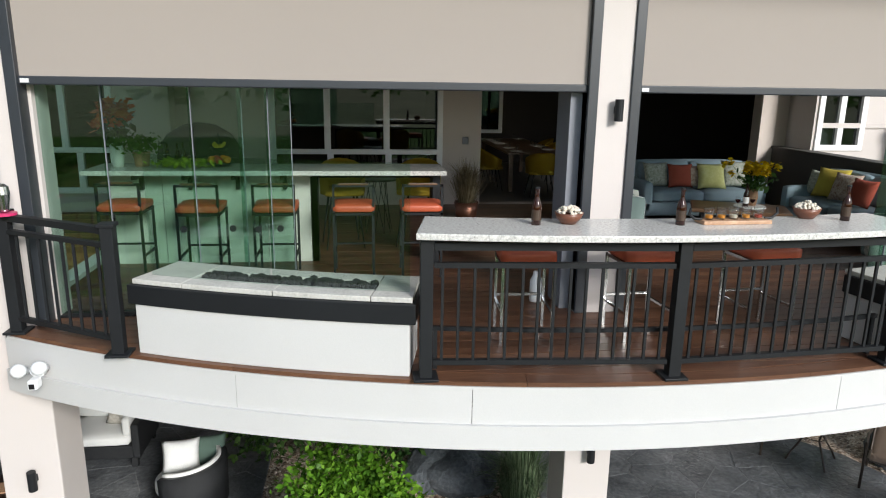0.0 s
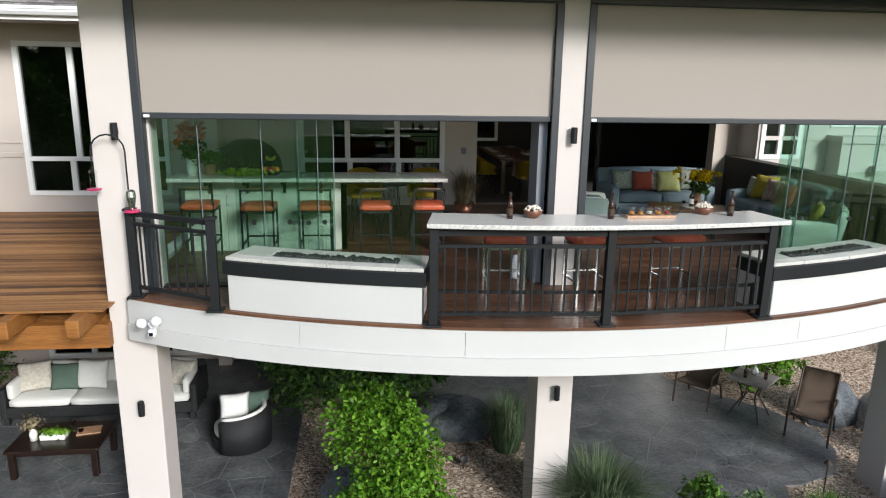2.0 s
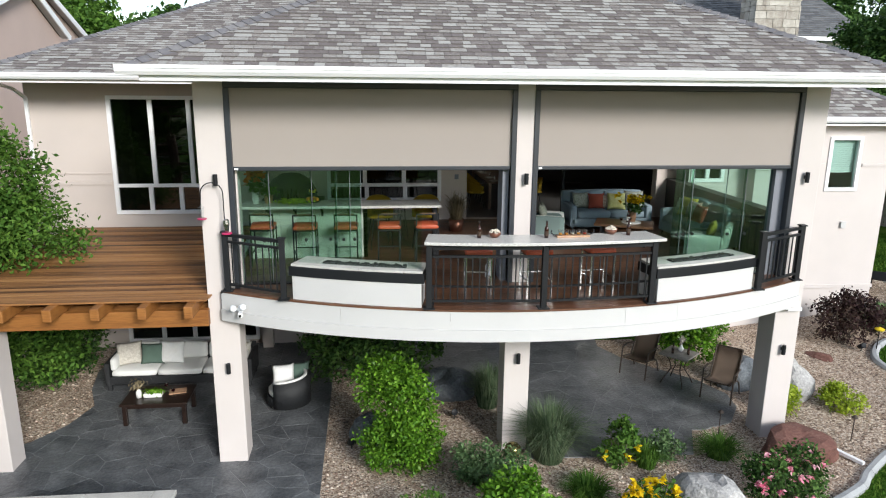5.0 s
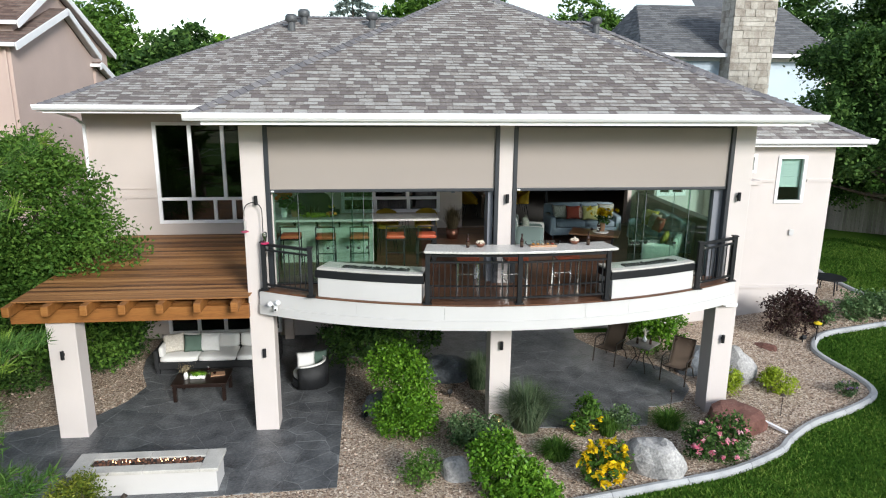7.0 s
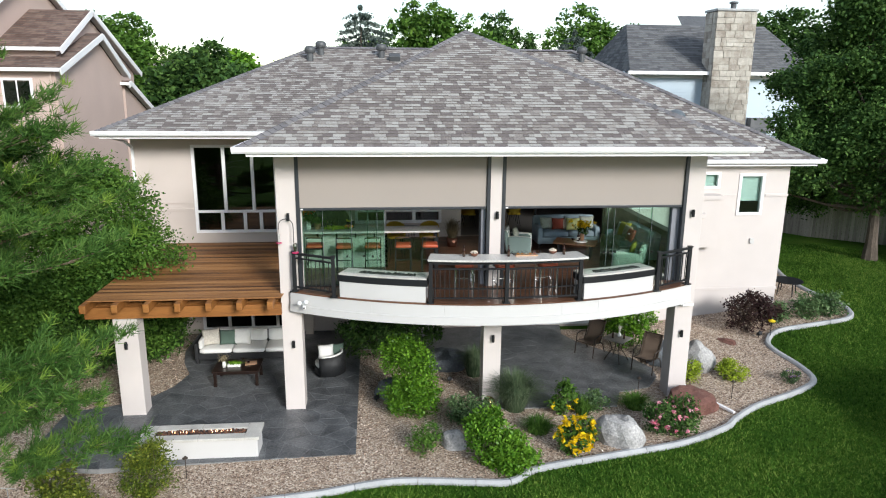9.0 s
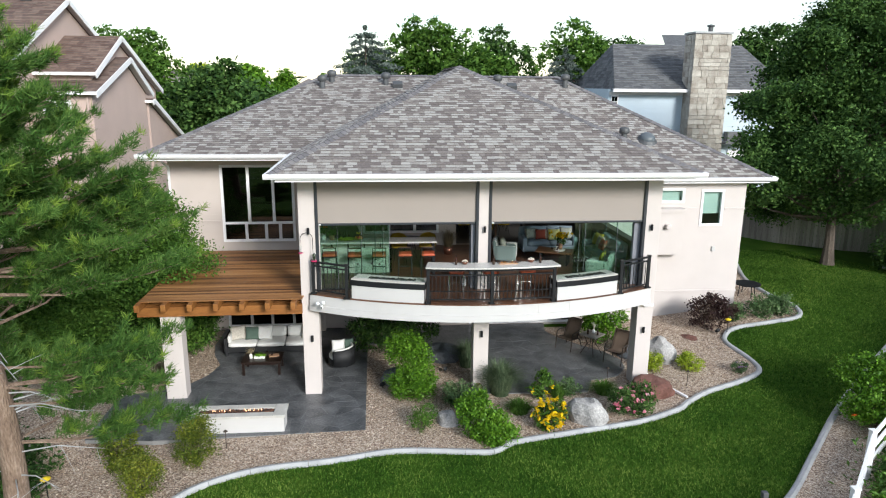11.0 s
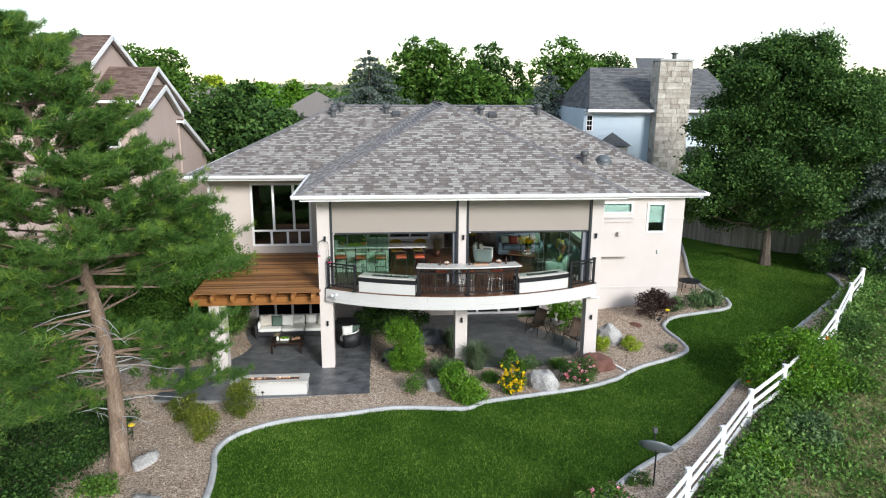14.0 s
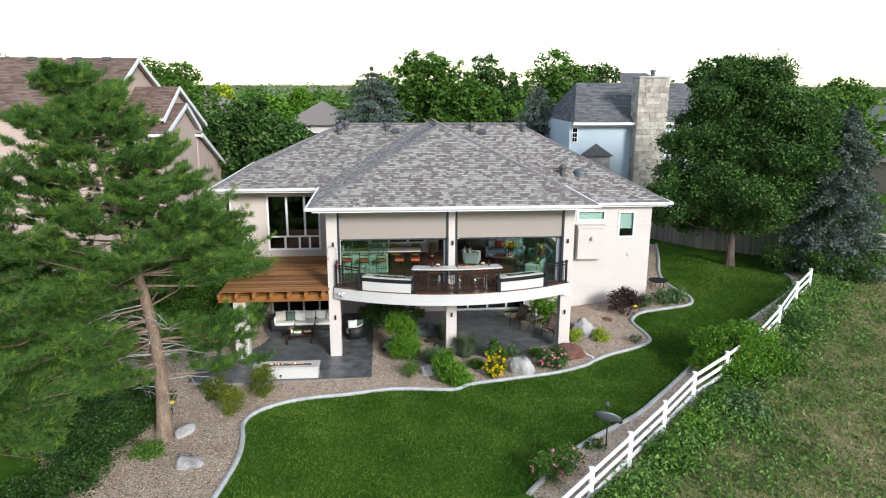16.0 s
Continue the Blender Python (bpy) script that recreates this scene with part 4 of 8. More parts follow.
for k, cs in FACES.items():
    if k == "back":
        continue
    for c in shingle_field(cs, 0.146, 0.2, rng):
        mid = (c[0] + c[2]) / 2
        if k == "left" and mid.z < 6.6 + (mid.y - LE[1]) * 0.457 and mid.y > LE[1]:
            continue
        if k == "right" and mid.y > RE[1] and mid.z < 5.78 + (mid.y - RE[1]) * 0.58:
            continue
        if k == "front" and mid.y < 0.15 and -5.2 < mid.x < 5.2 and len(NEAR_SHINGLES) < 290:
            NEAR_SHINGLES.append(c)
        else:
            FAR_SHINGLES.append(c)
tagged(part("shingles", shingle_mesh("shingles", FAR_SHINGLES, SHINGLE), None, roof, "grey and brown architectural shingles"), kind="stuff")


def cap_line(a, b, name):
    """Overlapping cap shingles along a hip or ridge."""
    a, b = Vector(a), Vector(b)
    n = int((b - a).length / 0.17)
    d = (b - a).normalized()
    side = d.cross(Vector((0, 0, 1))).normalized()
    verts, faces = [], []
    for i in range(n):
        p = a + (b - a) * i / n
        q = p + d * 0.22
        k = len(verts)
        up = Vector((0, 0, 1))
        for r, lift in ((p, 0.045), (q, 0.02)):
            verts += [r - side * 0.17 + up * (lift - 0.07), r + up * lift, r + side * 0.17 + up * (lift - 0.07)]
        faces += [(k, k + 1, k + 4, k + 3), (k + 1, k + 2, k + 5, k + 4), (k, k + 2, k + 1)]
    tagged(part("cap_shingles", faces_mesh(name, verts, faces, SHINGLE_CAP), None, roof, "grey ridge cap shingles"), kind="stuff")


for a, b in (((-5.82, FE, 6.66), APEX), ((5.86, FE, 6.66), APEX), (LE, (-5.1, RIDGE_Y, RIDGE_Z)), (RE, (4.7, RIDGE_Y, RIDGE_Z)), ((-5.1, RIDGE_Y, RIDGE_Z), (4.7, RIDGE_Y, RIDGE_Z)), (APEX, (-0.15, 10.7, 9.5))):
    cap_line(a, b, "caps")


def gutter(a, b, outward, label):
    """A white gutter with a rolled lip below a roof edge."""
    a, b, o = Vector(a), Vector(b), Vector(outward)
    prof = [(0.0, 0.02), (0.13, 0.02), (0.13, -0.03), (0.115, -0.03), (0.115, -0.07), (0.08, -0.12), (0.0, -0.12)]
    bm = bmesh.new()
    rings = [[bm.verts.new(p + o * (u - 0.02) + Vector((0, 0, w - 0.01))) for u, w in prof] for p in (a, b)]
    n = len(prof)
    for i in range(n):
        bm.faces.new([rings[0][i], rings[0][(i + 1) % n], rings[1][(i + 1) % n], rings[1][i]])
    bm.faces.new(rings[0]), bm.faces.new(rings[1][::-1])
    bmesh.ops.recalc_face_normals(bm, faces=bm.faces[:])
    part("gutter", bm, TRIM_WHITE, roof, label)


gutter((-5.94, FE, 6.66), (5.98, FE, 6.66), (0, -1, 0), "white front gutter")
gutter((-5.82, FE, 6.66), (-5.82, 4.6, 6.66), (-1, 0, 0), "white side gutter")
gutter((5.86, FE, 6.66), (5.86, 4.4, 6.66), (1, 0, 0), "white side gutter")
gutter((-11.0, LE[1], LE[2]), (-5.95, LE[1], LE[2]), (0, -1, 0), "white left gutter")
gutter((5.95, RE[1], RE[2]), (11.43, RE[1], RE[2]), (0, -1, 0), "white right gutter")
gutter((-10.88, LE[1], 6.6), (-10.88, 16, 6.6), (-1, 0, 0), "white end gutter")
gutter((11.3, RE[1], 5.78), (11.3, 16, 5.78), (1, 0, 0), "white end gutter")
for q in ((-5.66, 5.7, FE + 0.02, FE + 0.045, 6.455, 6.53), (-10.8, -5.9, LE[1] + 0.02, LE[1] + 0.045, 6.395, 6.475), (5.95, 11.2, RE[1] + 0.02, RE[1] + 0.045, 5.555, 5.635)):
    part("fascia_board", boxes(q), TRIM_WHITE, roof, "white fascia board under the gutter")
part("soffit", boxes((-5.9, 5.9, FE + 0.02, 0.02, 6.53, 6.56), (-5.9, -5.22, 0.02, LY, 6.53, 6.56), (5.22, 5.9, 0.02, RY, 6.53, 6.56), (-10.95, -5.9, LE[1] + 0.02, LY, 6.42, 6.45), (5.9, 11.2, RE[1] + 0.02, RY, 5.6, 5.63), (-10.95, -10.35, LY, 16, 6.42, 6.45), (10.55, 11.2, RY, 16, 5.6, 5.63)), STUCCO, roof, "beige soffit boards")

# ---- neighbouring houses, fences and trees ----
def tree_bark(bm, base, top, r0, r1, bend, seed, rings=10, seg=9):
    r = random.Random(seed)
    base, top = Vector(base), Vector(top)
    prev = None
    off = Vector((r.uniform(-1, 1), r.uniform(-1, 1), 0)) * bend
    for i in range(rings + 1):
        t = i / rings
        c = base.lerp(top, t) + off * math.sin(math.pi * t)
        rad = (r0 + (r1 - r0) * t) * (1 + 0.5 * max(0, 0.12 - t) / 0.12)
        ring = [bm.verts.new((c.x + rad * math.cos(2 * math.pi * k / seg), c.y + rad * math.sin(2 * math.pi * k / seg), c.z)) for k in range(seg)]
        if prev:
            for k in range(seg):
                bm.faces.new([prev[k], prev[(k + 1) % seg], ring[(k + 1) % seg], ring[k]])
        prev = ring
    return bm


def broad_tree(name, x, y, height, lobes, label, leaf_mat, clumps=900, per=26, spread=0.35, size=0.13, trunk_r=0.2, seed=1, base=None, bark=None):
    """A leafy tree: trunk, limbs and a crown of clumped leaves. lobes are given from the tree's foot."""
    z = terrain(x, y) - 0.1 if base is None else base
    t = thing(name, label, "tree", (x, y, z))
    bm = bmesh.new()
    tree_bark(bm, (0, 0, 0), (0.1, 0, height * 0.72), trunk_r, trunk_r * 0.3, 0.25, seed)
    r = random.Random(seed)
    for lx, ly, lz, *_ in lobes:
        s = Vector((0, 0, min(height * 0.5, max(height * 0.18, lz * 0.55))))
        e = Vector((lx, ly, lz))
        m = s.lerp(e, 0.5) + Vector((r.uniform(-0.3, 0.3), r.uniform(-0.3, 0.3), -0.2))
        rod(bm, s, m, trunk_r * 0.42, trunk_r * 0.26, 6, False)
        rod(bm, m, e, trunk_r * 0.26, trunk_r * 0.08, 6, False)
    part("trunk", bm, bark or BARK, t)
    pts = clumped(lobes, clumps, per, spread, seed)
    part("crown", arrays("crown", leaves(pts, size, seed=seed), 4, leaf_mat), None, t)
    return t


def spruce(name, x, y, height, width, label, mat=None, seed=1, tiers=26, base=None):
    """A spruce: whorls of drooping boughs set with short needle sprays."""
    z = terrain(x, y) - 0.1 if base is None else base
    t = thing(name, label, "tree", (x, y, z))
    part("trunk", tree_bark(bmesh.new(), (0, 0, 0), (0, 0, height * 0.97), height * 0.02, 0.02, 0.05, seed), BARK, t)
    r = np.random.default_rng(seed)
    pts, out = [], []
    for k in range(tiers):
        f = k / (tiers - 1)
        zz = height * (0.06 + 0.93 * f)
        reach = width * (1 - f) ** 0.58 * (0.85 + 0.3 * r.random()) + 0.08
        for b in range(int(12 + 14 * (1 - f))):
            a = r.random() * 6.283
            ln = reach * (0.75 + 0.35 * r.random())
            m = int((22 + ln * 36) * (0.5 if height > 11 else 1))
            s = r.random(m) ** 0.6
            px = np.cos(a) * ln * s + r.normal(size=m) * 0.10 * ln * 0.5
            py = np.sin(a) * ln * s + r.normal(size=m) * 0.10 * ln * 0.5
            pz = zz - 0.22 * ln * s ** 1.5 + r.normal(size=m) * 0.06
            pts.append(np.stack([px, py, pz], 1))
    pts = np.concatenate(pts)
    part("crown", arrays("crown", leaves(pts, 0.15 if height > 11 else 0.105, aspect=0.3, up=0.2, seed=seed), 4, mat or SPRUCE), None, t)
    return t

# ---- balcony: shades, railing, hearths, bar ----
SHADE_Z = 5.08      # foot of the half-lowered shades


def roller_shade(x0, x1, label):
    s = thing("roller_shade", label, "shade", (0, 0, 0), group="roller shades")
    part("cloth", boxes((x0 + 0.075, x1 - 0.075, 0.035, 0.04, SHADE_Z + 0.06, 6.37)), SHADE_CLOTH, s)
    part("headbox", boxes((x0, x1, -0.02, 0.16, 6.36, 6.51), bevel=0.015), TRACK_METAL, s, "dark metal housing")
    part("bottom_bar", boxes((x0 + 0.07, x1 - 0.07, 0.015, 0.06, SHADE_Z, SHADE_Z + 0.065), bevel=0.01), TRACK_METAL, s)
    part("side_track", boxes((x0, x0 + 0.085, -0.025, 0.13, F, 6.36), bevel=0.006), TRACK_METAL, s)
    part("side_track", boxes((x1 - 0.085, x1, -0.025, 0.13, F, 6.36), bevel=0.006), TRACK_METAL, s)
    part("guide_clip", boxes((x0 + 0.1, x0 + 0.16, 0.0, 0.016, SHADE_Z + 0.015, SHADE_Z + 0.045)), PLASTIC_WHITE, s, "small white clip")


roller_shade(-4.765, -0.15, "tan fabric roller shade half lowered in a dark metal frame")
roller_shade(0.135, 4.775, "tan fabric roller shade half lowered in a dark metal frame")
# inner reveals beside the tracks
solo("column_inner_lining", boxes((-0.34, -0.238, 0.12, 0.5, F, 6.3)), GREY_PANEL, "slate grey lining panel beside the middle column", "panel", kind="structure")
solo("side_jamb", boxes((-4.735, -4.66, 0.14, 0.42, F, 6.3)), STUCCO, "beige jamb beside the sliding glass", "jamb", kind="structure")
solo("side_jamb_dark", boxes((4.5, 4.735, 0.14, 0.3, F, 6.3)), GREY_PANEL, "slate grey jamb beside the sliding glass", "jamb", kind="structure")


def sliding_screen(cuts, label, knob_side):
    s = thing("sliding_glass", label, "glass screen", group="sliding glass screens")
    for i, (a, b) in enumerate(zip(cuts, cuts[1:])):
        y = 0.2 + 0.025 * (i % 3)
        p = part("glass_panel", boxes((a, b + 0.03, y, y + 0.01, F + 0.03, 6.28)), SLIDING_GLASS, s)
        p.visible_shadow = False
        bm = moved(lathe([(0.0, -0.012), (0.028, -0.012), (0.028, 0.012), (0.0, 0.012)], 14), pose((b - 0.09) if knob_side > 0 else (a + 0.09), y - 0.014, F + 0.75, 90))
        part("knob", bm, DARK_METAL, s, "round dark finger knob")
        part("edge_seal", boxes((b + 0.024, b + 0.03, y - 0.004, y + 0.014, F + 0.03, 6.28)), GREY_PANEL, s)
    part("floor_track", boxes((cuts[0], cuts[-1], 0.17, 0.29, F, F + 0.02)), DARK_METAL, s)


sliding_screen([-4.66, -4.2, -3.52, -3.12, -2.9, -2.72], "stacked frameless green-tinted sliding glass panels", 1)
sliding_screen([2.72, 2.85, 3.03, 3.66, 3.99, 4.5], "stacked frameless green-tinted sliding glass panels", -1)

POST_H = 4.15 - F


def post(bm_pos, parent, top):
    x, y = bm_pos
    bm = boxes((x - 0.043, x + 0.043, y - 0.043, y + 0.043, F, top), (x - 0.085, x + 0.085, y - 0.085, y + 0.085, F, F + 0.02), (x - 0.06, x + 0.06, y - 0.06, y + 0.06, top, top + 0.025), bevel=0.004)
    return part("post", bm, DARK_METAL, parent)


def rail_run(parent, a, b, top, lower, bottom, n, r=None):
    """Rails and pickets between two posts; follows the balcony's arc when r is given."""
    def pt(t, z):
        x, y = a[0] + (b[0] - a[0]) * t, a[1] + (b[1] - a[1]) * t
        return Vector((x, y, z))
    for z, h, w in ((top, 0.05, 0.06), (lower, 0.035, 0.045), (bottom, 0.035, 0.045)):
        part("rail", bar(bmesh.new(), pt(0.03, z), pt(0.97, z), w, h), DARK_METAL, parent)
    for i in range(1, n + 1):
        t = i / (n + 1)
        p = pt(t, bottom + 0.018)
        part("picket", boxes((p.x - 0.009, p.x + 0.009, p.y - 0.009, p.y + 0.009, p.z, lower - 0.018)), DARK_METAL, parent)


def railing(label, posts, tops, n, bar_section=False):
    g = thing("balcony_railing", label, "railing", group="balcony railings")
    for q in posts:
        post(q, g, tops)
    for a, b in zip(posts, posts[1:]):
        if bar_section:
            rail_run(g, a, b, tops - 0.06, tops - 0.19, F + 0.12, n)
        else:
            rail_run(g, a, b, tops - 0.03, tops - 0.14, F + 0.12, n)


railing("black metal balcony railing with thin pickets under the bar top", [(-1.69, -1.28), (0.04, -1.40), (1.78, -1.28)], 4.155, 15, True)
railing("short black metal railing beside the column", [(-4.85, -0.14), (-3.9, -0.68)], 4.12, 8)
railing("short black metal railing at the balcony's end", [(3.88, -0.72), (4.88, -0.22)], 4.12, 8)


def wedge_arc(a0, a1, r0, r1, z0, z1, n=16):
    return arc_band(a0, a1, r0, r1, z0, z1, n)


def hearth(a0, a1, label):
    h = thing("balcony_hearth", label, "fire pit", group="balcony fire pits")
    part("body", rounded(wedge_arc(a0, a1, RAD - 0.56, RAD - 0.05, F, 3.54), 0.008), STUCCO_WHITE, h)
    part("trim_band", rounded(wedge_arc(a0 - 0.25, a1 + 0.25, RAD - 0.58, RAD - 0.03, 3.541, 3.685), 0.006), DARK_METAL, h, "black metal trim band")
    w = a1 - a0
    inner0, inner1 = a0 + w * 0.19, a1 - w * 0.13
    segs = ((a0 - 0.1, inner0), (inner1, a1 + 0.1))
    for s0, s1 in segs:
        part("cap_stone", rounded(wedge_arc(s0, s1, RAD - 0.6, RAD - 0.06, 3.687, 3.725, 6), 0.006), CAP_STONE, h, "grey stone cap")
    for s0, s1 in ((inner0 + 0.03, (inner0 + inner1) / 2 - 0.02), ((inner0 + inner1) / 2 + 0.02, inner1 - 0.03)):
        part("cap_stone", rounded(wedge_arc(s0, s1, RAD - 0.23, RAD - 0.06, 3.687, 3.725, 8), 0.005), CAP_STONE, h, "grey stone cap")
        part("cap_stone", rounded(wedge_arc(s0, s1, RAD - 0.6, RAD - 0.43, 3.687, 3.725, 8), 0.005), CAP_STONE, h, "grey stone cap")
    part("trough", wedge_arc(inner0, inner1, RAD - 0.43, RAD - 0.23, 3.686, 3.70, 10), LAVA, h)
    r = random.Random(int(a0 * 10))
    bm = bmesh.new()
    for k in range(230):
        a, rr = r.uniform(inner0 + 0.2, inner1 - 0.2), r.uniform(RAD - 0.42, RAD - 0.24)
        m = bmesh.ops.create_icosphere(bm, subdivisions=1, radius=r.uniform(0.018, 0.032))
        c = Vector(arc_pt(a, rr, 3.71 + r.uniform(0, 0.018)))
        for v in m["verts"]:
            v.co = Vector((v.co.x * r.uniform(0.8, 1.3), v.co.y * r.uniform(0.8, 1.2), v.co.z * 0.8)) + c
    tagged(part("lava_rocks", bm, LAVA, h, "black lava rocks"), kind="stuff")
    for s0, s1 in ((a0 + 0.3, (a0 + a1) / 2 - 0.05), ((a0 + a1) / 2 + 0.05, a1 - 0.1)):
        p = part("wind_guard", wedge_arc(s0, s1, RAD - 0.205, RAD - 0.197, 3.7255, 4.62, 10), GUARD_GLASS, h, "clear glass wind guard")
        p.visible_shadow = False
    return h


hearth(-22.72, -10.75, "white stucco balcony fire pit with black trim and glass guard")
hearth(10.85, 22.4, "white stucco balcony fire pit with black trim and glass guard")
solo("gas_key", moved(boxes((-0.012, 0.02, -0.012, 0.012, -0.012, 0.012), (0.02, 0.03, -0.03, 0.03, -0.008, 0.008)), pose(-1.79, -0.98, 3.42)), CHROME, "small steel gas key on the fire pit", "gas key")

BAR_Z = 4.2
bar_top = solo("bar_counter", rounded(wedge_arc(-10.45, 10.95, RAD - 0.53, RAD + 0.055, BAR_Z - 0.045, BAR_Z, 40), 0.006), GRANITE, "curved speckled pale granite bar top on the railing", "counter")
solo("foot_rail", arc_band(-10.0, 10.4, RAD - 0.235, RAD - 0.205, F + 0.29, F + 0.32, 40), DARK_METAL, "dark round foot rail behind the pickets", "rail")
for a in (-9.8, 0.3, 10.2):
    x, y, _ = arc_pt(a, RAD - 0.22)
    solo("foot_rail_stand", boxes((x - 0.015, x + 0.015, y - 0.015, y + 0.015, F, F + 0.289)), DARK_METAL, "short dark stand of the foot rail", "rail", "foot rail stands")


def stool(x, y, rz, back, label):
    """A square-tube bar stool with a padded seat, with or without a low back."""
    s = thing("bar_stool", label, "bar stool", (x, y, F), rz, "bar stools")
    w, h = 0.2, 0.69 if back else 0.645
    metal = CHROME if not back else DARK_METAL
    for sx in (-1, 1):
        for sy in (-1, 1):
            top = 0.98 if (back and sy < 0) else h
            part("leg", boxes((sx * w - 0.012, sx * w + 0.012, sy * w - 0.012, sy * w + 0.012, 0, top)), metal, s)
    for z in (0.24,):
        for sx in (-1, 1):
            part("stretcher", boxes((sx * w - 0.01, sx * w + 0.01, -w, w, z - 0.01, z + 0.01)), metal, s)
        part("footrest", boxes((-w, w, w - 0.01, w + 0.01, z + 0.03, z + 0.05)), metal, s)
    part("seat_frame", boxes((-w - 0.012, w + 0.012, -w - 0.012, w + 0.012, h - 0.025, h)), metal, s)
    part("seat", moved(soft_box(0.44, 0.44, 0.085 if back else 0.1, 0.012, 0.03), pose(0, 0, h)), SEAT_RED, s, "orange-red padded seat", True)
    if back:
        part("back_rail", boxes((-w - 0.012, w + 0.012, -w - 0.012, -w + 0.012, 0.955, 0.98)), metal, s)
        part("back_pad", rounded(boxes((-w + 0.05, w - 0.05, -w - 0.016, -w + 0.016, 0.972, 0.995)), 0.008), WALNUT, s, "narrow brown padded back rail")
    return s


for x, y in ((-0.83, -0.5), (0.12, -0.54), (1.17, -0.5)):
    stool(x, y, -4 if x < 0 else 5, False, "backless steel bar stool with orange-red seat at the bar")
for x in (-4.5, -3.73, -2.99, -2.2, -1.5):
    stool(x, 1.52 if x < -4 else 1.42, 0, True, "dark metal bar stool with orange-red seat and low back")

solo("gas_canister", moved(lathe([(0, 0), (0.055, 0.0), (0.06, 0.02), (0.06, 0.2), (0.035, 0.25), (0.03, 0.29), (0, 0.29)], 16), pose(-0.5, 0.35, F)), PLASTIC_WHITE, "small white canister on the deck beside the column", "canister", smooth_faces=True)

# inner counter
ctr = thing("serving_counter", "long serving counter with granite top and pale panels", "counter")
part("counter_top", rounded(boxes((-4.93, -1.21, 1.57, 2.25, 4.175, 4.225)), 0.006), GRANITE, ctr, "polished granite top")
for k in range(4):
    a = -4.8 + k * 0.55
    part("panel", boxes((a + 0.003, a + 0.547, 1.95, 1.99, F, 4.175)), COUNTER_PANEL, ctr, "pale green-grey panel")
part("end_leg", boxes((-1.34, -1.26, 1.75, 2.1, F, 4.175)), DARK_METAL, ctr)
part("end_leg", boxes((-2.68, -2.6, 1.95, 2.1, F, 4.175)), DARK_METAL, ctr)
part("apron", boxes((-2.6, -1.34, 1.98, 2.03, 4.1, 4.174)), DARK_METAL, ctr)
for x in (-4.45, -3.95, -3.45, -2.95):
    part("bracket", boxes((x - 0.02, x + 0.02, 1.65, 1.95, 4.12, 4.174), (x - 0.02, x + 0.02, 1.9, 1.95, 3.98, 4.12)), DARK_METAL, ctr)


def mustard_chair(x, y, rz, z=F):
    s = thing("dining_chair", "mustard yellow upholstered shell chair with dark legs", "chair", (x, y, z), rz, "dining chairs")
    bm = bmesh.new()
    rings = []
    for j in range(7):
        f = j / 6
        rings.append([bm.verts.new((0.27 * math.sin(a) * (1 + 0.05 * f), 0.25 * math.cos(a) * (1 + 0.12 * f), 0.42 + f * 0.40 * (0.35 + 0.65 * max(0.0, math.cos(a) * 0.5 + 0.5)))) for a in np.linspace(-2.4, 2.4, 15)])
    for p, q in zip(rings, rings[1:]):
        for i in range(14):
            bm.faces.new([p[i], p[i + 1], q[i + 1], q[i]])
    bmesh.ops.solidify(bm, geom=bm.faces[:], thickness=0.035)
    part("shell", bm, YELLOW_CHAIR, s, "mustard yellow shell back", True)
    part("seat", moved(soft_box(0.48, 0.46, 0.09, 0.015, 0.04), pose(0, 0, 0.40)), YELLOW_CHAIR, s, "", True)
    for sx in (-1, 1):
        for sy in (-1, 1):
            part("leg", rod(bmesh.new(), (sx * 0.15, sy * 0.14, 0.41), (sx * 0.23, sy * 0.22, F - z if z > F else 0.0), 0.014, 0.009), DARK_METAL, s)
    return s


mustard_chair(-2.35, 2.7, 10, F + 0.24)
mustard_chair(-1.42, 2.72, -15, F + 0.24)
cafe = thing("cafe_table", "small round dark cafe table with wire base", "table", (-1.95, 3.55, F))
part("tabletop", moved(lathe([(0, 0), (0.38, 0), (0.38, 0.025), (0, 0.025)], 28), pose(0, 0, 0.72)), DARK_WOOD, cafe)
for k in range(12):
    a = k * math.pi / 6
    part("wire", rod(bmesh.new(), (0.24 * math.cos(a), 0.24 * math.sin(a), 0), (0.16 * math.cos(a + 0.7), 0.16 * math.sin(a + 0.7), 0.72), 0.005, seg=5), DARK_METAL, cafe)

# dining room set glimpsed inside
dt = thing("dining_table", "long dark dining table laid with glasses and plates", "table", (1.15, 8.6, F - 0.02), 0)
part("tabletop", boxes((-0.55, 0.55, -1.7, 1.7, 0.72, 0.76), bevel=0.005), WALNUT, dt)
for sx in (-1, 1):
    for sy in (-1, 1):
        part("leg", boxes((sx * 0.45 - 0.04, sx * 0.45 + 0.04, sy * 1.5 - 0.04, sy * 1.5 + 0.04, 0, 0.72)), WALNUT, dt)
for k in range(4):
    mustard_chair(0.35, 7.4 + 0.75 * k, 90, F - 0.02)
    mustard_chair(1.95, 7.4 + 0.75 * k, -90, F - 0.02)
mustard_chair(1.15, 6.6, 180, F - 0.02)
r = random.Random(4)
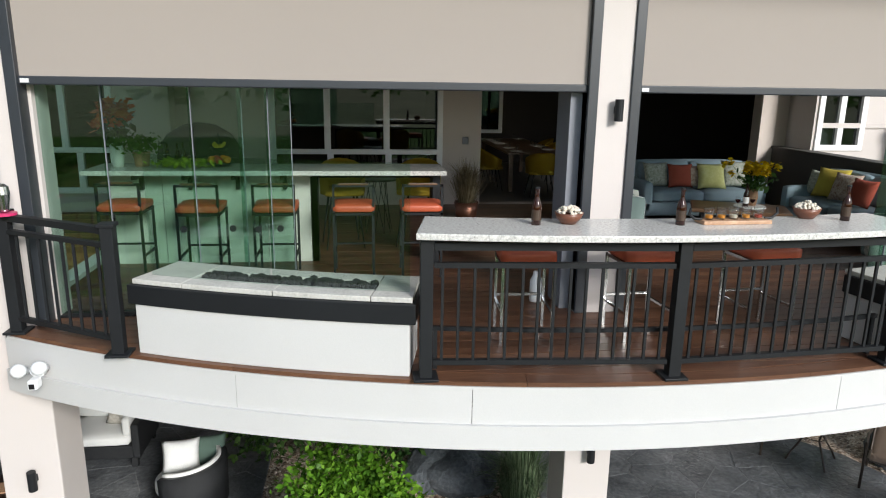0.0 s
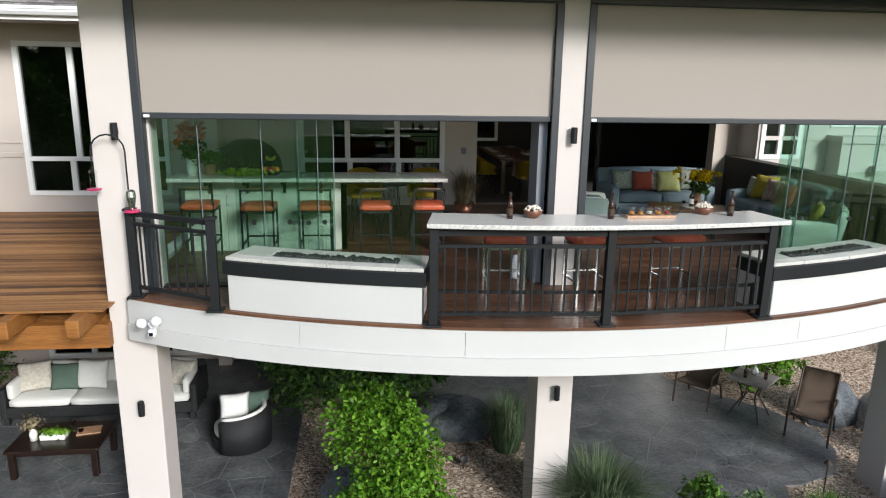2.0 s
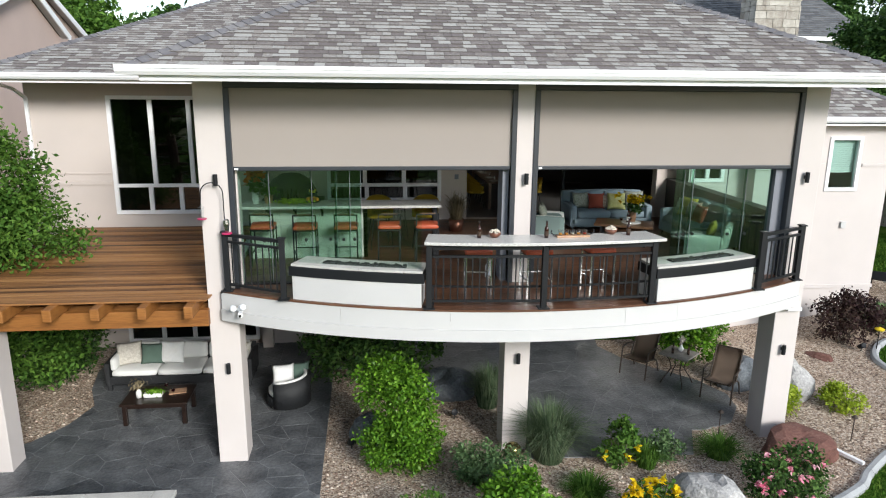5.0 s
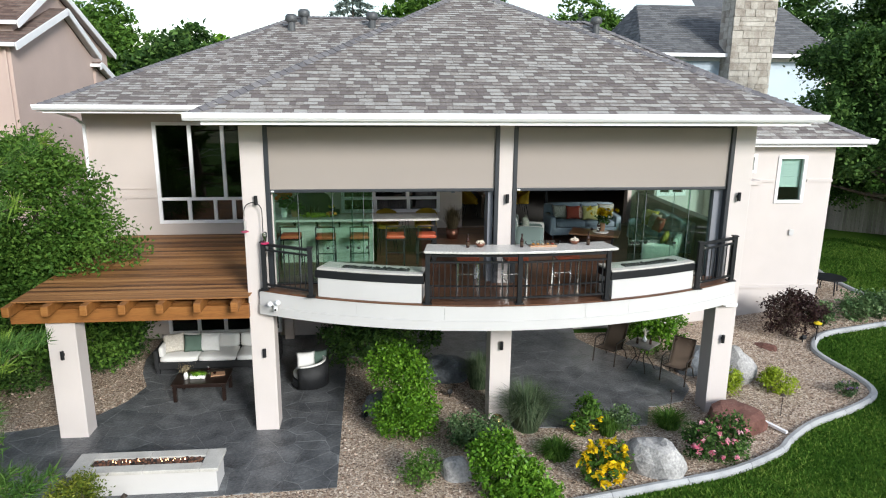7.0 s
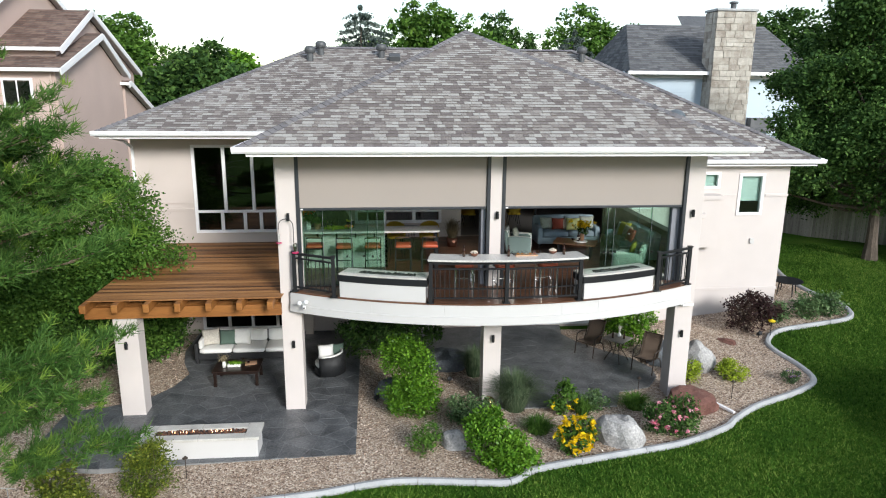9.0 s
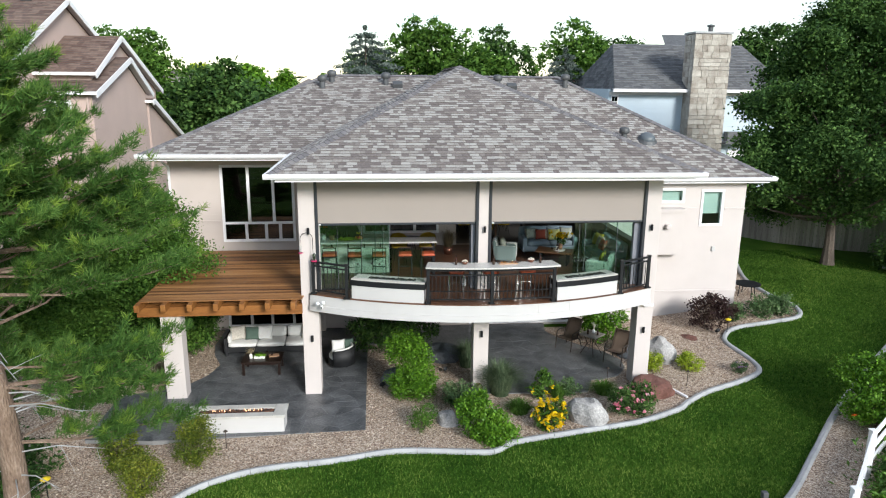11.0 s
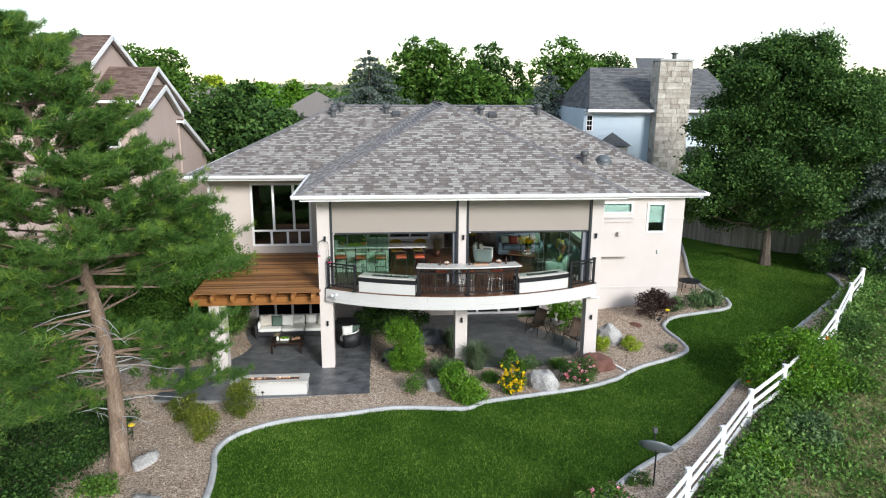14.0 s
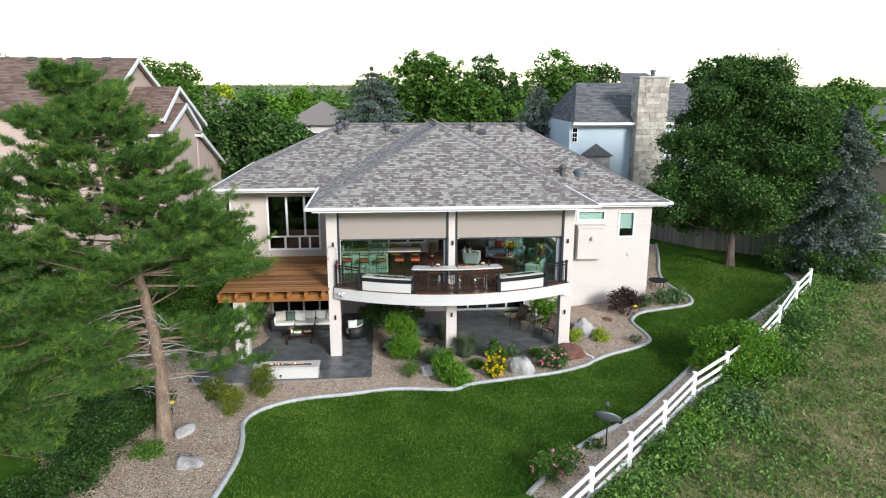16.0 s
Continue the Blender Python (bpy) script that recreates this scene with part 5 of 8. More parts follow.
for k in range(10):
    x, y = 1.15 + r.choice((-0.35, 0.35)), 7.1 + 0.33 * k
    solo("dinner_plate", moved(lathe([(0, 0), (0.09, 0), (0.13, 0.015), (0.125, 0.018), (0, 0.006)], 18), pose(x, y, F + 0.741)), CERAMIC, "white dinner plate on the dining table", "plate", "table settings")
    solo("water_glass", moved(lathe([(0.02, 0), (0.035, 0.11), (0.032, 0.11), (0.018, 0.006), (0, 0.006)], 10), pose(x * 0.86 + 0.16, y + 0.14, F + 0.741)), TUMBLER_GLASS, "clear drinking glass on the dining table", "glass", "table settings")
chand = thing("chandelier", "dark chandelier with small lit bulbs", "lamp", (0.7, 8.3, 5.2))
part("stem", rod(bmesh.new(), (0, 0, 0.1), (0, 0, 1.05), 0.008), DARK_METAL, chand)
part("arm", boxes((-0.5, 0.5, -0.012, 0.012, 0.09, 0.11)), DARK_METAL, chand)
for k in range(12):
    part("bulb", moved(lathe([(0, -0.02), (0.012, 0), (0.012, 0.02), (0, 0.03)], 8), pose(-0.48 + 0.088 * k, r.uniform(-0.1, 0.1), r.uniform(-0.12, 0.08))), LAMP_GLOW, chand, "small lit bulb")
window("window_7", 0.1, 1.5, 3.9, 5.6, 11.95, (0.8,), None, (), "far white-framed window of the dining room")
dj = thing("sliding_door", "dark framed glass door slid open beside the sofa", "door")
part("door_frame", boxes((2.28, 2.36, 5.64, 5.7, F, 6.15), (2.36, 4.6, 5.64, 5.7, 6.05, 6.15), (2.36, 4.6, 5.64, 5.7, F, F + 0.03)), DARK_METAL, dj)
part("handle", boxes((2.3, 2.33, 5.6, 5.64, F + 0.95, F + 1.15)), DARK_METAL, dj)
solo("door_jamb", boxes((4.72, 4.99, BY - 0.05, BY - 0.003, F, 6.3)), STUCCO_TAN, "tan jamb at the end of the opening", "jamb", kind="structure")
solo("switch_plate", boxes((-0.46, -0.36, BY - 0.012, BY - 0.002, 4.16, 4.28), bevel=0.003), GREY_PANEL, "grey outlet cover on the porch wall", "switch plate")


def sofa(name, w, at, rz, label):
    s = thing(name, label, "sofa", at, rz, "blue-grey sofas")
    part("base", rounded(boxes((-w / 2, w / 2, -0.42, 0.42, 0.1, 0.3)), 0.02), SOFA_BLUE, s)
    part("backrest", moved(soft_box(w, 0.2, 0.58, 0.01, 0.06), pose(0, 0.34, 0.28, -6)), SOFA_BLUE, s, "", True)
    for sx in (-1, 1):
        part("armrest", moved(soft_box(0.16, 0.84, 0.5, 0.01, 0.04), pose(sx * (w / 2 - 0.08), 0, 0.1)), SOFA_BLUE, s, "", True)
    n = 2
    cw = (w - 0.34) / n
    for k in range(n):
        part("seat_cushion", moved(soft_box(cw - 0.01, 0.62, 0.17, 0.02, 0.05), pose(-w / 2 + 0.17 + cw * (k + 0.5), -0.1, 0.3)), SOFA_BLUE, s, "", True)
        part("back_cushion", moved(soft_box(cw - 0.02, 0.16, 0.4, 0.015, 0.06), pose(-w / 2 + 0.17 + cw * (k + 0.5), 0.2, 0.46, -10)), SOFA_BLUE, s, "", True)
    for sx in (-1, 1):
        for sy in (-1, 1):
            part("foot", rod(bmesh.new(), (sx * (w / 2 - 0.1), sy * 0.34, 0.1), (sx * (w / 2 - 0.08), sy * 0.37, 0), 0.025, 0.018), DARK_WOOD, s)
    return s


def scatter(mat, size, at, rz, lean, label, group="sofa pillows"):
    ob = solo("scatter_pillow", pillow(size, size * 0.92, 0.16), mat, label, "pillow", group, smooth_faces=True)
    ob.matrix_basis = pose(*at) @ pose(0, 0, 0, 0, 0, rz) @ pose(0, 0, 0, lean)
    return ob


sofa("sofa", 1.95, (3.0, 4.35, F), 0, "blue-grey upholstered sofa facing the bar")
sofa("sofa", 1.95, (4.5, 2.75, F), -88, "blue-grey upholstered sofa along the low wall")
SZ = F + 0.485
scatter(PILLOW_LEAFY, 0.42, (2.38, 4.28, SZ), 8, -18, "leaf-patterned grey-green pillow on the sofa")
scatter(PILLOW_RED, 0.4, (2.72, 4.2, SZ), 0, -16, "brick red pillow on the sofa")
scatter(PILLOW_PATTERN, 0.38, (2.95, 4.22, SZ), 4, -18, "red and cream patterned pillow on the sofa")
scatter(PILLOW_LIME, 0.44, (3.15, 4.05, SZ), -6, -22, "pale lime pillow on the sofa")
scatter(PILLOW_LEAFY, 0.46, (3.62, 4.2, SZ), -8, -18, "leaf-patterned grey-green pillow on the sofa")
scatter(PILLOW_LEAFY, 0.4, (4.42, 3.45, SZ), -75, -16, "grey patterned pillow in the sofa corner")
scatter(PILLOW_OCHRE, 0.48, (4.4, 3.2, SZ), -70, -20, "ochre yellow pillow on the sofa")
scatter(PILLOW_PATTERN, 0.44, (4.38, 2.88, SZ), -80, -18, "red and cream patterned pillow on the sofa")
scatter(PILLOW_RED, 0.42, (4.32, 2.5, SZ), -84, -22, "dark red pillow on the sofa")


def club_chair(at, rz, label):
    s = thing("club_chair", label, "armchair", at, rz, "striped armchairs")
    part("seat", moved(soft_box(0.5, 0.6, 0.32, 0.03, 0.06), pose(0, -0.05, 0.12)), STRIPE, s, "", True)
    part("backrest", moved(soft_box(0.72, 0.16, 0.66, 0.01, 0.07), pose(0, 0.28, 0.14, -8)), STRIPE, s, "", True)
    for sx in (-1, 1):
        part("armrest", moved(soft_box(0.13, 0.7, 0.5, 0.01, 0.05), pose(sx * 0.31, -0.02, 0.1)), STRIPE, s, "", True)
        for sy in (-1, 1):
            part("foot", rod(bmesh.new(), (sx * 0.27, sy * 0.27, 0.13), (sx * 0.28, sy * 0.28, 0), 0.022, 0.015), DARK_WOOD, s)
    return s


club_chair((1.25, 3.1, F), 75, "pale striped armchair beside the column")
scatter(PILLOW_LEAFY, 0.4, (1.2, 3.1, F + 0.47), 70, -15, "leaf-patterned pillow on the striped armchair", "armchair pillows")
club_chair((3.82, 1.02, F), -122, "pale striped armchair with an ochre pillow")
scatter(PILLOW_OCHRE, 0.4, (3.86, 1.04, F + 0.47), -122, -15, "ochre pillow on the striped armchair", "armchair pillows")
low = thing("coffee_table", "low walnut slab coffee table between the sofas", "table", (2.85, 2.75, F), -25)
part("tabletop", rounded(boxes((-0.6, 0.6, -0.35, 0.35, 0.4, 0.45)), 0.008), WALNUT, low)
for sx in (-1, 1):
    part("leg", boxes((sx * 0.45 - 0.02, sx * 0.45 + 0.02, -0.28, 0.28, 0, 0.4)), DARK_METAL, low)
TZ = F + 0.45
solo("round_tray", moved(lathe([(0, 0), (0.2, 0), (0.2, 0.012), (0, 0.012)], 24), pose(3.0, 2.75, TZ)), CERAMIC, "pale round tray on the coffee table", "tray")


def bouquet(name, at, pot_mat, pot_prof, petal, n, spread, size, label, height=0.42, seed=3, z_leaf=0.22):
    b = thing(name, label, "flowers", at)
    part("vase", lathe(pot_prof, 18), pot_mat, b, "", True)
    top = pot_prof[-1][1] if pot_prof[-1][0] > 0.02 else max(q[1] for q in pot_prof)
    rr = np.random.default_rng(seed)
    heads = np.stack([rr.normal(size=n) * spread, rr.normal(size=n) * spread, top + height * (0.55 + 0.45 * rr.random(n))], 1)
    bm = bmesh.new()
    for h in heads[: min(n, 24)]:
        rod(bm, (0, 0, top * 0.6), h, 0.003, seg=4, caps=False)
    part("stems", bm, LEAF_MID, b)
    lf = np.stack([rr.normal(size=160) * spread * 0.8, rr.normal(size=160) * spread * 0.8, top + rr.random(160) * height * 0.7], 1)
    part("leaves", arrays("leaves", leaves(lf, 0.045, seed=seed), 4, LEAF_DARK), None, b)
    pt = np.repeat(heads, 14, axis=0) + rr.normal(size=(n * 14, 3)) * size * 0.55
    tagged(part("blooms", arrays("blooms", leaves(pt, size, aspect=0.6, up=0.6, seed=seed + 1), 4, petal), None, b), kind="stuff")
    return b


VASE = [(0, 0), (0.055, 0), (0.07, 0.1), (0.06, 0.2), (0.065, 0.22), (0.0, 0.2)]
bouquet("flower_vase", (3.05, 2.8, TZ + 0.012), TERRACOTTA, VASE, PETAL_YELLOW, 40, 0.12, 0.035, "clay vase of yellow flowers on the coffee table", 0.34)
bouquet("flower_vase", (-4.68, 1.95, 4.225), CERAMIC, VASE, PETAL_ORANGE, 14, 0.09, 0.055, "tall vase of orange and yellow lilies on the counter", 0.45, 5)
solo("herb_pot", moved(lathe([(0, 0), (0.07, 0), (0.09, 0.15), (0.08, 0.15), (0, 0.13)], 16), pose(-4.45, 2.0, 4.225)), TERRACOTTA, "clay herb pot on the counter", "pot")
solo("herb_plant", arrays("herbs", leaves(np.array([-4.45, 2.0, 4.46]) + RNG.normal(size=(320, 3)) * np.array([0.08, 0.08, 0.05]), 0.03, seed=9), 4, LEAF_MID), None, "green herbs in a clay pot", "plant", kind="stuff")


def bottle(name, at, mat, label, h=0.24, r=0.031, label_mat=None, group="bottles"):
    b = thing(name, label, "bottle", at, 0, group)
    part("body", lathe([(0, 0), (r, 0), (r, h * 0.52), (r * 0.85, h * 0.6), (r * 0.42, h * 0.76), (r * 0.4, h * 0.97), (r * 0.46, h * 0.97), (r * 0.46, h), (0, h)], 16), mat, b, "", True)
    if label_mat:
        part("paper_label", lathe([(r + 0.001, h * 0.14), (r + 0.001, h * 0.42)], 16), label_mat, b, "tan paper label")
        part("cap", moved(lathe([(0, 0), (r * 0.5, 0), (r * 0.5, 0.012), (0, 0.012)], 12), pose(0, 0, h)), DARK_METAL, b)
    return b


for x, y in ((-0.92, -1.13), (0.1, -1.18), (1.42, -1.08)):
    bottle("beer_bottle", (x, y, BAR_Z), BROWN_BOTTLE, "brown glass beer bottle on the bar top", 0.25, 0.033, LABEL_PAPER, "beer bottles")
bottle("wine_bottle", (2.92, 2.72, TZ + 0.012), BROWN_BOTTLE, "dark wine bottle on the tray", 0.3, 0.038, CERAMIC)
for x, y in ((-4.1, 2.08), (-4.02, 2.0), (-3.93, 2.1), (-4.2, 2.05)):
    bottle("oil_bottle", (x, y, 4.225), BROWN_BOTTLE, "slim dark bottle on the serving counter", 0.22 + 0.05 * ((x * 7) % 1), 0.026)
for x, y in ((2.68, 2.5), (2.88, 2.5)):
    g = thing("wine_glass", "stemmed glass of red wine on the coffee table", "glass", (x, y, TZ), 0, "wine glasses")
    part("glass", lathe([(0.035, 0), (0.004, 0.006), (0.004, 0.08), (0.036, 0.12), (0.034, 0.18)], 16), TUMBLER_GLASS, g, "", True)
    part("wine", lathe([(0, 0.09), (0.03, 0.12), (0.033, 0.14), (0, 0.14)], 14), WINE, g, "dark red wine")


def snack_bowl(x, y):
    b = thing("snack_bowl", "brown wooden bowl heaped with pale popcorn on the bar", "bowl", (x, y, BAR_Z), 0, "snack bowls")
    part("bowl", lathe([(0, 0.004), (0.05, 0), (0.085, 0.04), (0.1, 0.08), (0.093, 0.08), (0.075, 0.04), (0, 0.02)], 22), BOWL_WOOD, b, "", True)
    bm = bmesh.new()
    rr = random.Random(int(x * 100))
    for k in range(60):
        a, q = rr.uniform(0, 6.28), 0.085 * rr.random() ** 0.5
        m = bmesh.ops.create_icosphere(bm, subdivisions=1, radius=rr.uniform(0.011, 0.017))
        bmesh.ops.translate(bm, vec=(q * math.cos(a), q * math.sin(a), 0.075 + 0.04 * (1 - (q / 0.085) ** 2) + rr.uniform(-0.006, 0.008)), verts=m["verts"])
    tagged(part("popcorn", bm, NUTS, b, "pale popcorn"), kind="stuff")


snack_bowl(-0.68, -1.1)
snack_bowl(1.18, -0.98)
tray = thing("tasting_tray", "wooden tasting tray with five small glasses on the bar", "tray", (0.52, -1.13, BAR_Z), 2)
part("board", boxes((-0.26, 0.26, -0.07, 0.07, 0.0, 0.028), bevel=0.006), BOARD_WOOD, tray)
for sx in (-1, 1):
    part("handle", pipe(bmesh.new(), [(sx * 0.24, 0, 0.03), (sx * 0.3, 0, 0.035), (sx * 0.34, 0, 0.07), (sx * 0.33, 0, 0.11)], 0.009), DARK_METAL, tray, "dark metal handle")
for k in range(5):
    g = part("tumbler", moved(lathe([(0, 0.0), (0.03, 0), (0.036, 0.085), (0.033, 0.085), (0.027, 0.008), (0, 0.008)], 14), pose(-0.19 + 0.095 * k, 0, 0.03)), TUMBLER_GLASS, tray, "small clear glass", True)
    part("sauce", moved(lathe([(0, 0.009), (0.026, 0.009), (0.028, 0.03), (0, 0.032)], 12), pose(-0.19 + 0.095 * k, 0, 0.03)), (FRUIT_ORANGE, FRUIT_ORANGE, NUTS, FRUIT_ORANGE, FRUIT_RED)[k], tray, "orange filling")
# fruit on the counter
stand = thing("fruit_stand", "two-tier fruit stand with bananas and oranges on the counter", "fruit stand", (-3.62, 1.9, 4.225))
part("pole", rod(bmesh.new(), (0, 0, 0), (0, 0, 0.34), 0.006), DARK_METAL, stand)
part("lower_dish", lathe([(0, 0.02), (0.1, 0.02), (0.15, 0.05), (0.145, 0.055), (0, 0.028)], 20), DARK_METAL, stand)
part("upper_dish", moved(lathe([(0, 0), (0.07, 0), (0.1, 0.03), (0.095, 0.035), (0, 0.008)], 20), pose(0, 0, 0.18)), DARK_METAL, stand)
part("finial", moved(lathe([(0, -0.02), (0.02, 0), (0, 0.02)], 10), pose(0, 0, 0.35)), DARK_METAL, stand)
for k, (dx, dy, mt) in enumerate(((-0.08, -0.02, FRUIT_ORANGE), (0.08, -0.03, FRUIT_ORANGE), (0.0, -0.07, FRUIT_RED), (0.02, 0.07, FRUIT_ORANGE), (-0.05, 0.06, FRUIT_RED))):
    bm = bmesh.new()
    bmesh.ops.create_icosphere(bm, subdivisions=2, radius=0.042)
    o = solo("fruit", moved(bm, pose(-3.62 + dx, 1.9 + dy, 4.225 + 0.083)), mt, "round fruit on the fruit stand", "fruit", "fruit", smooth_faces=True)
for k in range(4):
    bm = pipe(bmesh.new(), [(-0.06, 0, 0.03), (-0.03, 0, 0.0), (0.03, 0, 0.0), (0.06, 0, 0.03)], 0.015, 7)
    solo("banana", moved(bm, pose(-3.62, 1.87 + 0.02 * k, 4.225 + 0.215 + 0.006 * k, 0, 0, 14 * k - 20)), FRUIT_YELLOW, "yellow banana on the upper dish", "fruit", "bananas")
kettle = thing("wire_rack", "dark wire bottle rack on the counter", "rack", (-4.22, 2.0, 4.225))
for k in range(3):
    part("hoop", moved(lathe([(0.07 - 0.012 * k, 0), (0.075 - 0.012 * k, 0.005), (0.07 - 0.012 * k, 0.01)], 18), pose(0, 0, 0.02 + 0.11 * k)), DARK_METAL, kettle)
for k in range(4):
    a = k * math.pi / 2
    part("wire", rod(bmesh.new(), (0.075 * math.cos(a), 0.075 * math.sin(a), 0), (0.04 * math.cos(a), 0.04 * math.sin(a), 0.27), 0.004, seg=5), DARK_METAL, kettle)
solo("leafy_platter", arrays("platter", leaves(np.array([-4.0, 1.85, 4.28]) + RNG.normal(size=(200, 3)) * np.array([0.14, 0.06, 0.015]), 0.04, seed=19), 4, LEAF_LIME), None, "platter of green vegetables on the counter", "food", kind="stuff")
dome = solo("pizza_oven_hood", moved(lathe([(0.55, 0), (0.52, 0.25), (0.4, 0.45), (0.2, 0.57), (0, 0.6)], 28), pose(-4.2, 3.6, 4.0)), DARK_AND_SHADED, "dark domed hood behind the counter", "oven", smooth_faces=True)
solo("oven_plinth", boxes((-4.85, -3.55, 3.0, 4.2, F, 3.998), bevel=0.01), DARK_AND_SHADED, "dark plinth under the domed oven", "plinth")


def blades(n, base_r, height, spread, seed, w=0.012):
    """Corners of arching grass blades, two faces each."""
    rr = np.random.default_rng(seed)
    a = rr.random(n) * 6.283
    b = np.stack([np.cos(a), np.sin(a), np.zeros(n)], 1) * (base_r * rr.random(n) ** 0.5)[:, None]
    out = np.stack([np.cos(a), np.sin(a), np.zeros(n)], 1) + rr.normal(size=(n, 3)) * 0.35
    out[:, 2] = 0
    h = height * (0.55 + 0.45 * rr.random(n))
    ln = spread * rr.random(n)
    mid = b + out * (ln * 0.35)[:, None] + np.array([0, 0, 1]) * (h * 0.7)[:, None]
    tip = b + out * ln[:, None] + np.array([0, 0, 1]) * (h * (1 - 0.35 * (ln / max(spread, 1e-3)) ** 2))[:, None]
    side = np.stack([-np.sin(a), np.cos(a), np.zeros(n)], 1) * w / 2
    q1 = np.stack([b - side, b + side, mid + side * 0.8, mid - side * 0.8], 1)
    q2 = np.stack([mid - side * 0.8, mid + side * 0.8, tip + side * 0.1, tip - side * 0.1], 1)
    return np.concatenate([q1, q2]).reshape(-1, 3)


pot = thing("potted_grass", "tuft of dry ornamental grass in a copper pot by the wall", "plant", (-0.58, 4.25, F))
part("pot", lathe([(0, 0), (0.15, 0), (0.18, 0.28), (0.165, 0.28), (0.15, 0.24), (0, 0.24)], 22), COPPER, pot, "copper pot", True)
part("grass", arrays("grass", blades(420, 0.12, 0.75, 0.5, 4, 0.01) + np.array([0, 0, 0.22]), 4, DRY_GRASS), None, pot)


def sconce(x, y, z, group="wall sconces"):
    s = thing("wall_sconce", "small black cylinder up-down sconce on a column", "lamp", (x, y, z), 0, group)
    part("tube", rounded(lathe([(0, -0.09), (0.036, -0.09), (0.036, 0.09), (0, 0.09)], 16), 0.003), DARK_METAL, s)
    part("bracket", boxes((-0.02, 0.02, 0.02, 0.07, -0.03, 0.03)), DARK_METAL, s)


for x, z in ((-4.95, 4.95), (0.02, 4.94), (4.95, 4.94), (-4.95, 1.77), (0.0, 1.77), (4.95, 1.77), (-8.9, 1.85)):
    sconce(x, -0.07, z)
cam_b = thing("floodlight_camera", "white twin-lamp security camera on the balcony fascia", "security camera", (-4.62, -0.4, 2.93))
for dx, dz in ((-0.1, 0.03), (0.05, 0.05)):
    part("lamp_head", moved(lathe([(0, -0.06), (0.045, -0.06), (0.055, 0.03), (0.03, 0.06), (0, 0.06)], 14), pose(dx, -0.08, dz, 70)), PLASTIC_WHITE, cam_b, "", True)
part("base_plate", moved(lathe([(0, 0), (0.06, 0), (0.055, 0.04), (0, 0.04)], 16), pose(0, 0.02, 0, 90)), PLASTIC_WHITE, cam_b)
part("lens_body", rounded(boxes((-0.03, 0.04, -0.14, -0.04, -0.11, -0.03)), 0.015), PLASTIC_WHITE, cam_b)
part("lens", boxes((-0.015, 0.025, -0.145, -0.139, -0.095, -0.055)), TV_BLACK, cam_b, "black lens face")
hook = thing("feeder_hook", "black shepherd hook with two hanging feeders on the railing", "bird feeder", (-4.83, -0.17, F))
part("rod", pipe(bmesh.new(), [(0, 0, 0.4), (0, 0, 1.35)] + [(-0.17 + 0.17 * math.cos(a), 0, 1.6 + 0.17 * math.sin(a)) for a in np.linspace(0, math.pi, 9)] + [(-0.34, 0, 1.5)], 0.009), DARK_METAL, hook)
f1 = part("seed_tube", moved(lathe([(0, 0), (0.035, 0.01), (0.035, 0.17), (0.05, 0.18), (0, 0.23)], 14), pose(-0.34, 0, 1.2)), TUMBLER_GLASS, hook, "clear feeder tube")
part("seed_dish", moved(lathe([(0, 0), (0.07, 0.01), (0.075, 0.025), (0, 0.02)], 16), pose(-0.34, 0, 1.18)), PLASTIC_PINK, f1, "red feeder dish")
part("hanger", pipe(bmesh.new(), [(-0.34, 0, 1.42), (-0.34, 0, 1.5)], 0.004, 5), DARK_METAL, f1)
f2 = part("nectar_bottle", moved(lathe([(0, 0), (0.03, 0.01), (0.05, 0.14), (0.045, 0.2), (0.02, 0.22), (0, 0.22)], 14), pose(0.03, -0.03, 0.98)), CHROME, hook, "ribbed glass nectar bottle")
part("nectar_dish", moved(lathe([(0, 0), (0.08, 0.01), (0.08, 0.03), (0, 0.03)], 16), pose(0.03, -0.03, 0.95)), PLASTIC_PINK, f2, "magenta feeder dish")

# ---- pergola ----
perg = thing("pergola", "cedar pergola roofed with stained boards beside the house", "pergola")
part("beam", rounded(boxes((-9.75, -5.2, -0.12, 0.02, 2.55, 2.83)), 0.01), CEDAR_BEAM, perg, "honey-stained cedar beam")
part("beam", rounded(boxes((-9.75, -5.2, 0.25, 0.39, 2.55, 2.83)), 0.01), CEDAR_BEAM, perg, "honey-stained cedar beam")
part("ledger", boxes((-9.6, -5.25, LY - 0.07, LY - 0.004, 2.7, 2.98)), CEDAR_BEAM, perg)
raf = bmesh.new()
box(raf, -0.07, 0.07, -0.55, LY - 0.08, 2.832, 3.03)
raf_me = mesh_of("rafter", rounded(raf, 0.016), CEDAR_BEAM)
for k in range(7):
    part("rafter", raf_me, None, perg).location.x = -9.6 + 0.7 * k
rng = random.Random(8)
brd = bmesh.new()
box(brd, -2.22, 2.22, -0.068, 0.068, 0, 0.028)
brd_me = mesh_of("board", brd, CEDAR)
for k in range(41):
    b = part("board", brd_me, None, perg)
    b.location = (-7.38 + rng.uniform(-0.015, 0.015), -0.22 + 0.143 * k, 3.032 + rng.uniform(0, 0.003))
    b.rotation_euler = (0, 0, rng.uniform(-0.001, 0.001))
part("post_shoe", boxes((-9.0, -8.8, 0.02, 0.22, 2.551, 2.5505 + 0.03)), DARK_METAL, perg)

# ---- patio furniture ----
lounge = thing("outdoor_sofa", "black wicker outdoor sofa with white cushions on the patio", "sofa", (-6.68, 3.5, 0.0), 0)
part("base", boxes((-1.5, 1.5, -0.4, 0.38, 0.12, 0.3), bevel=0.01), WICKER, lounge)
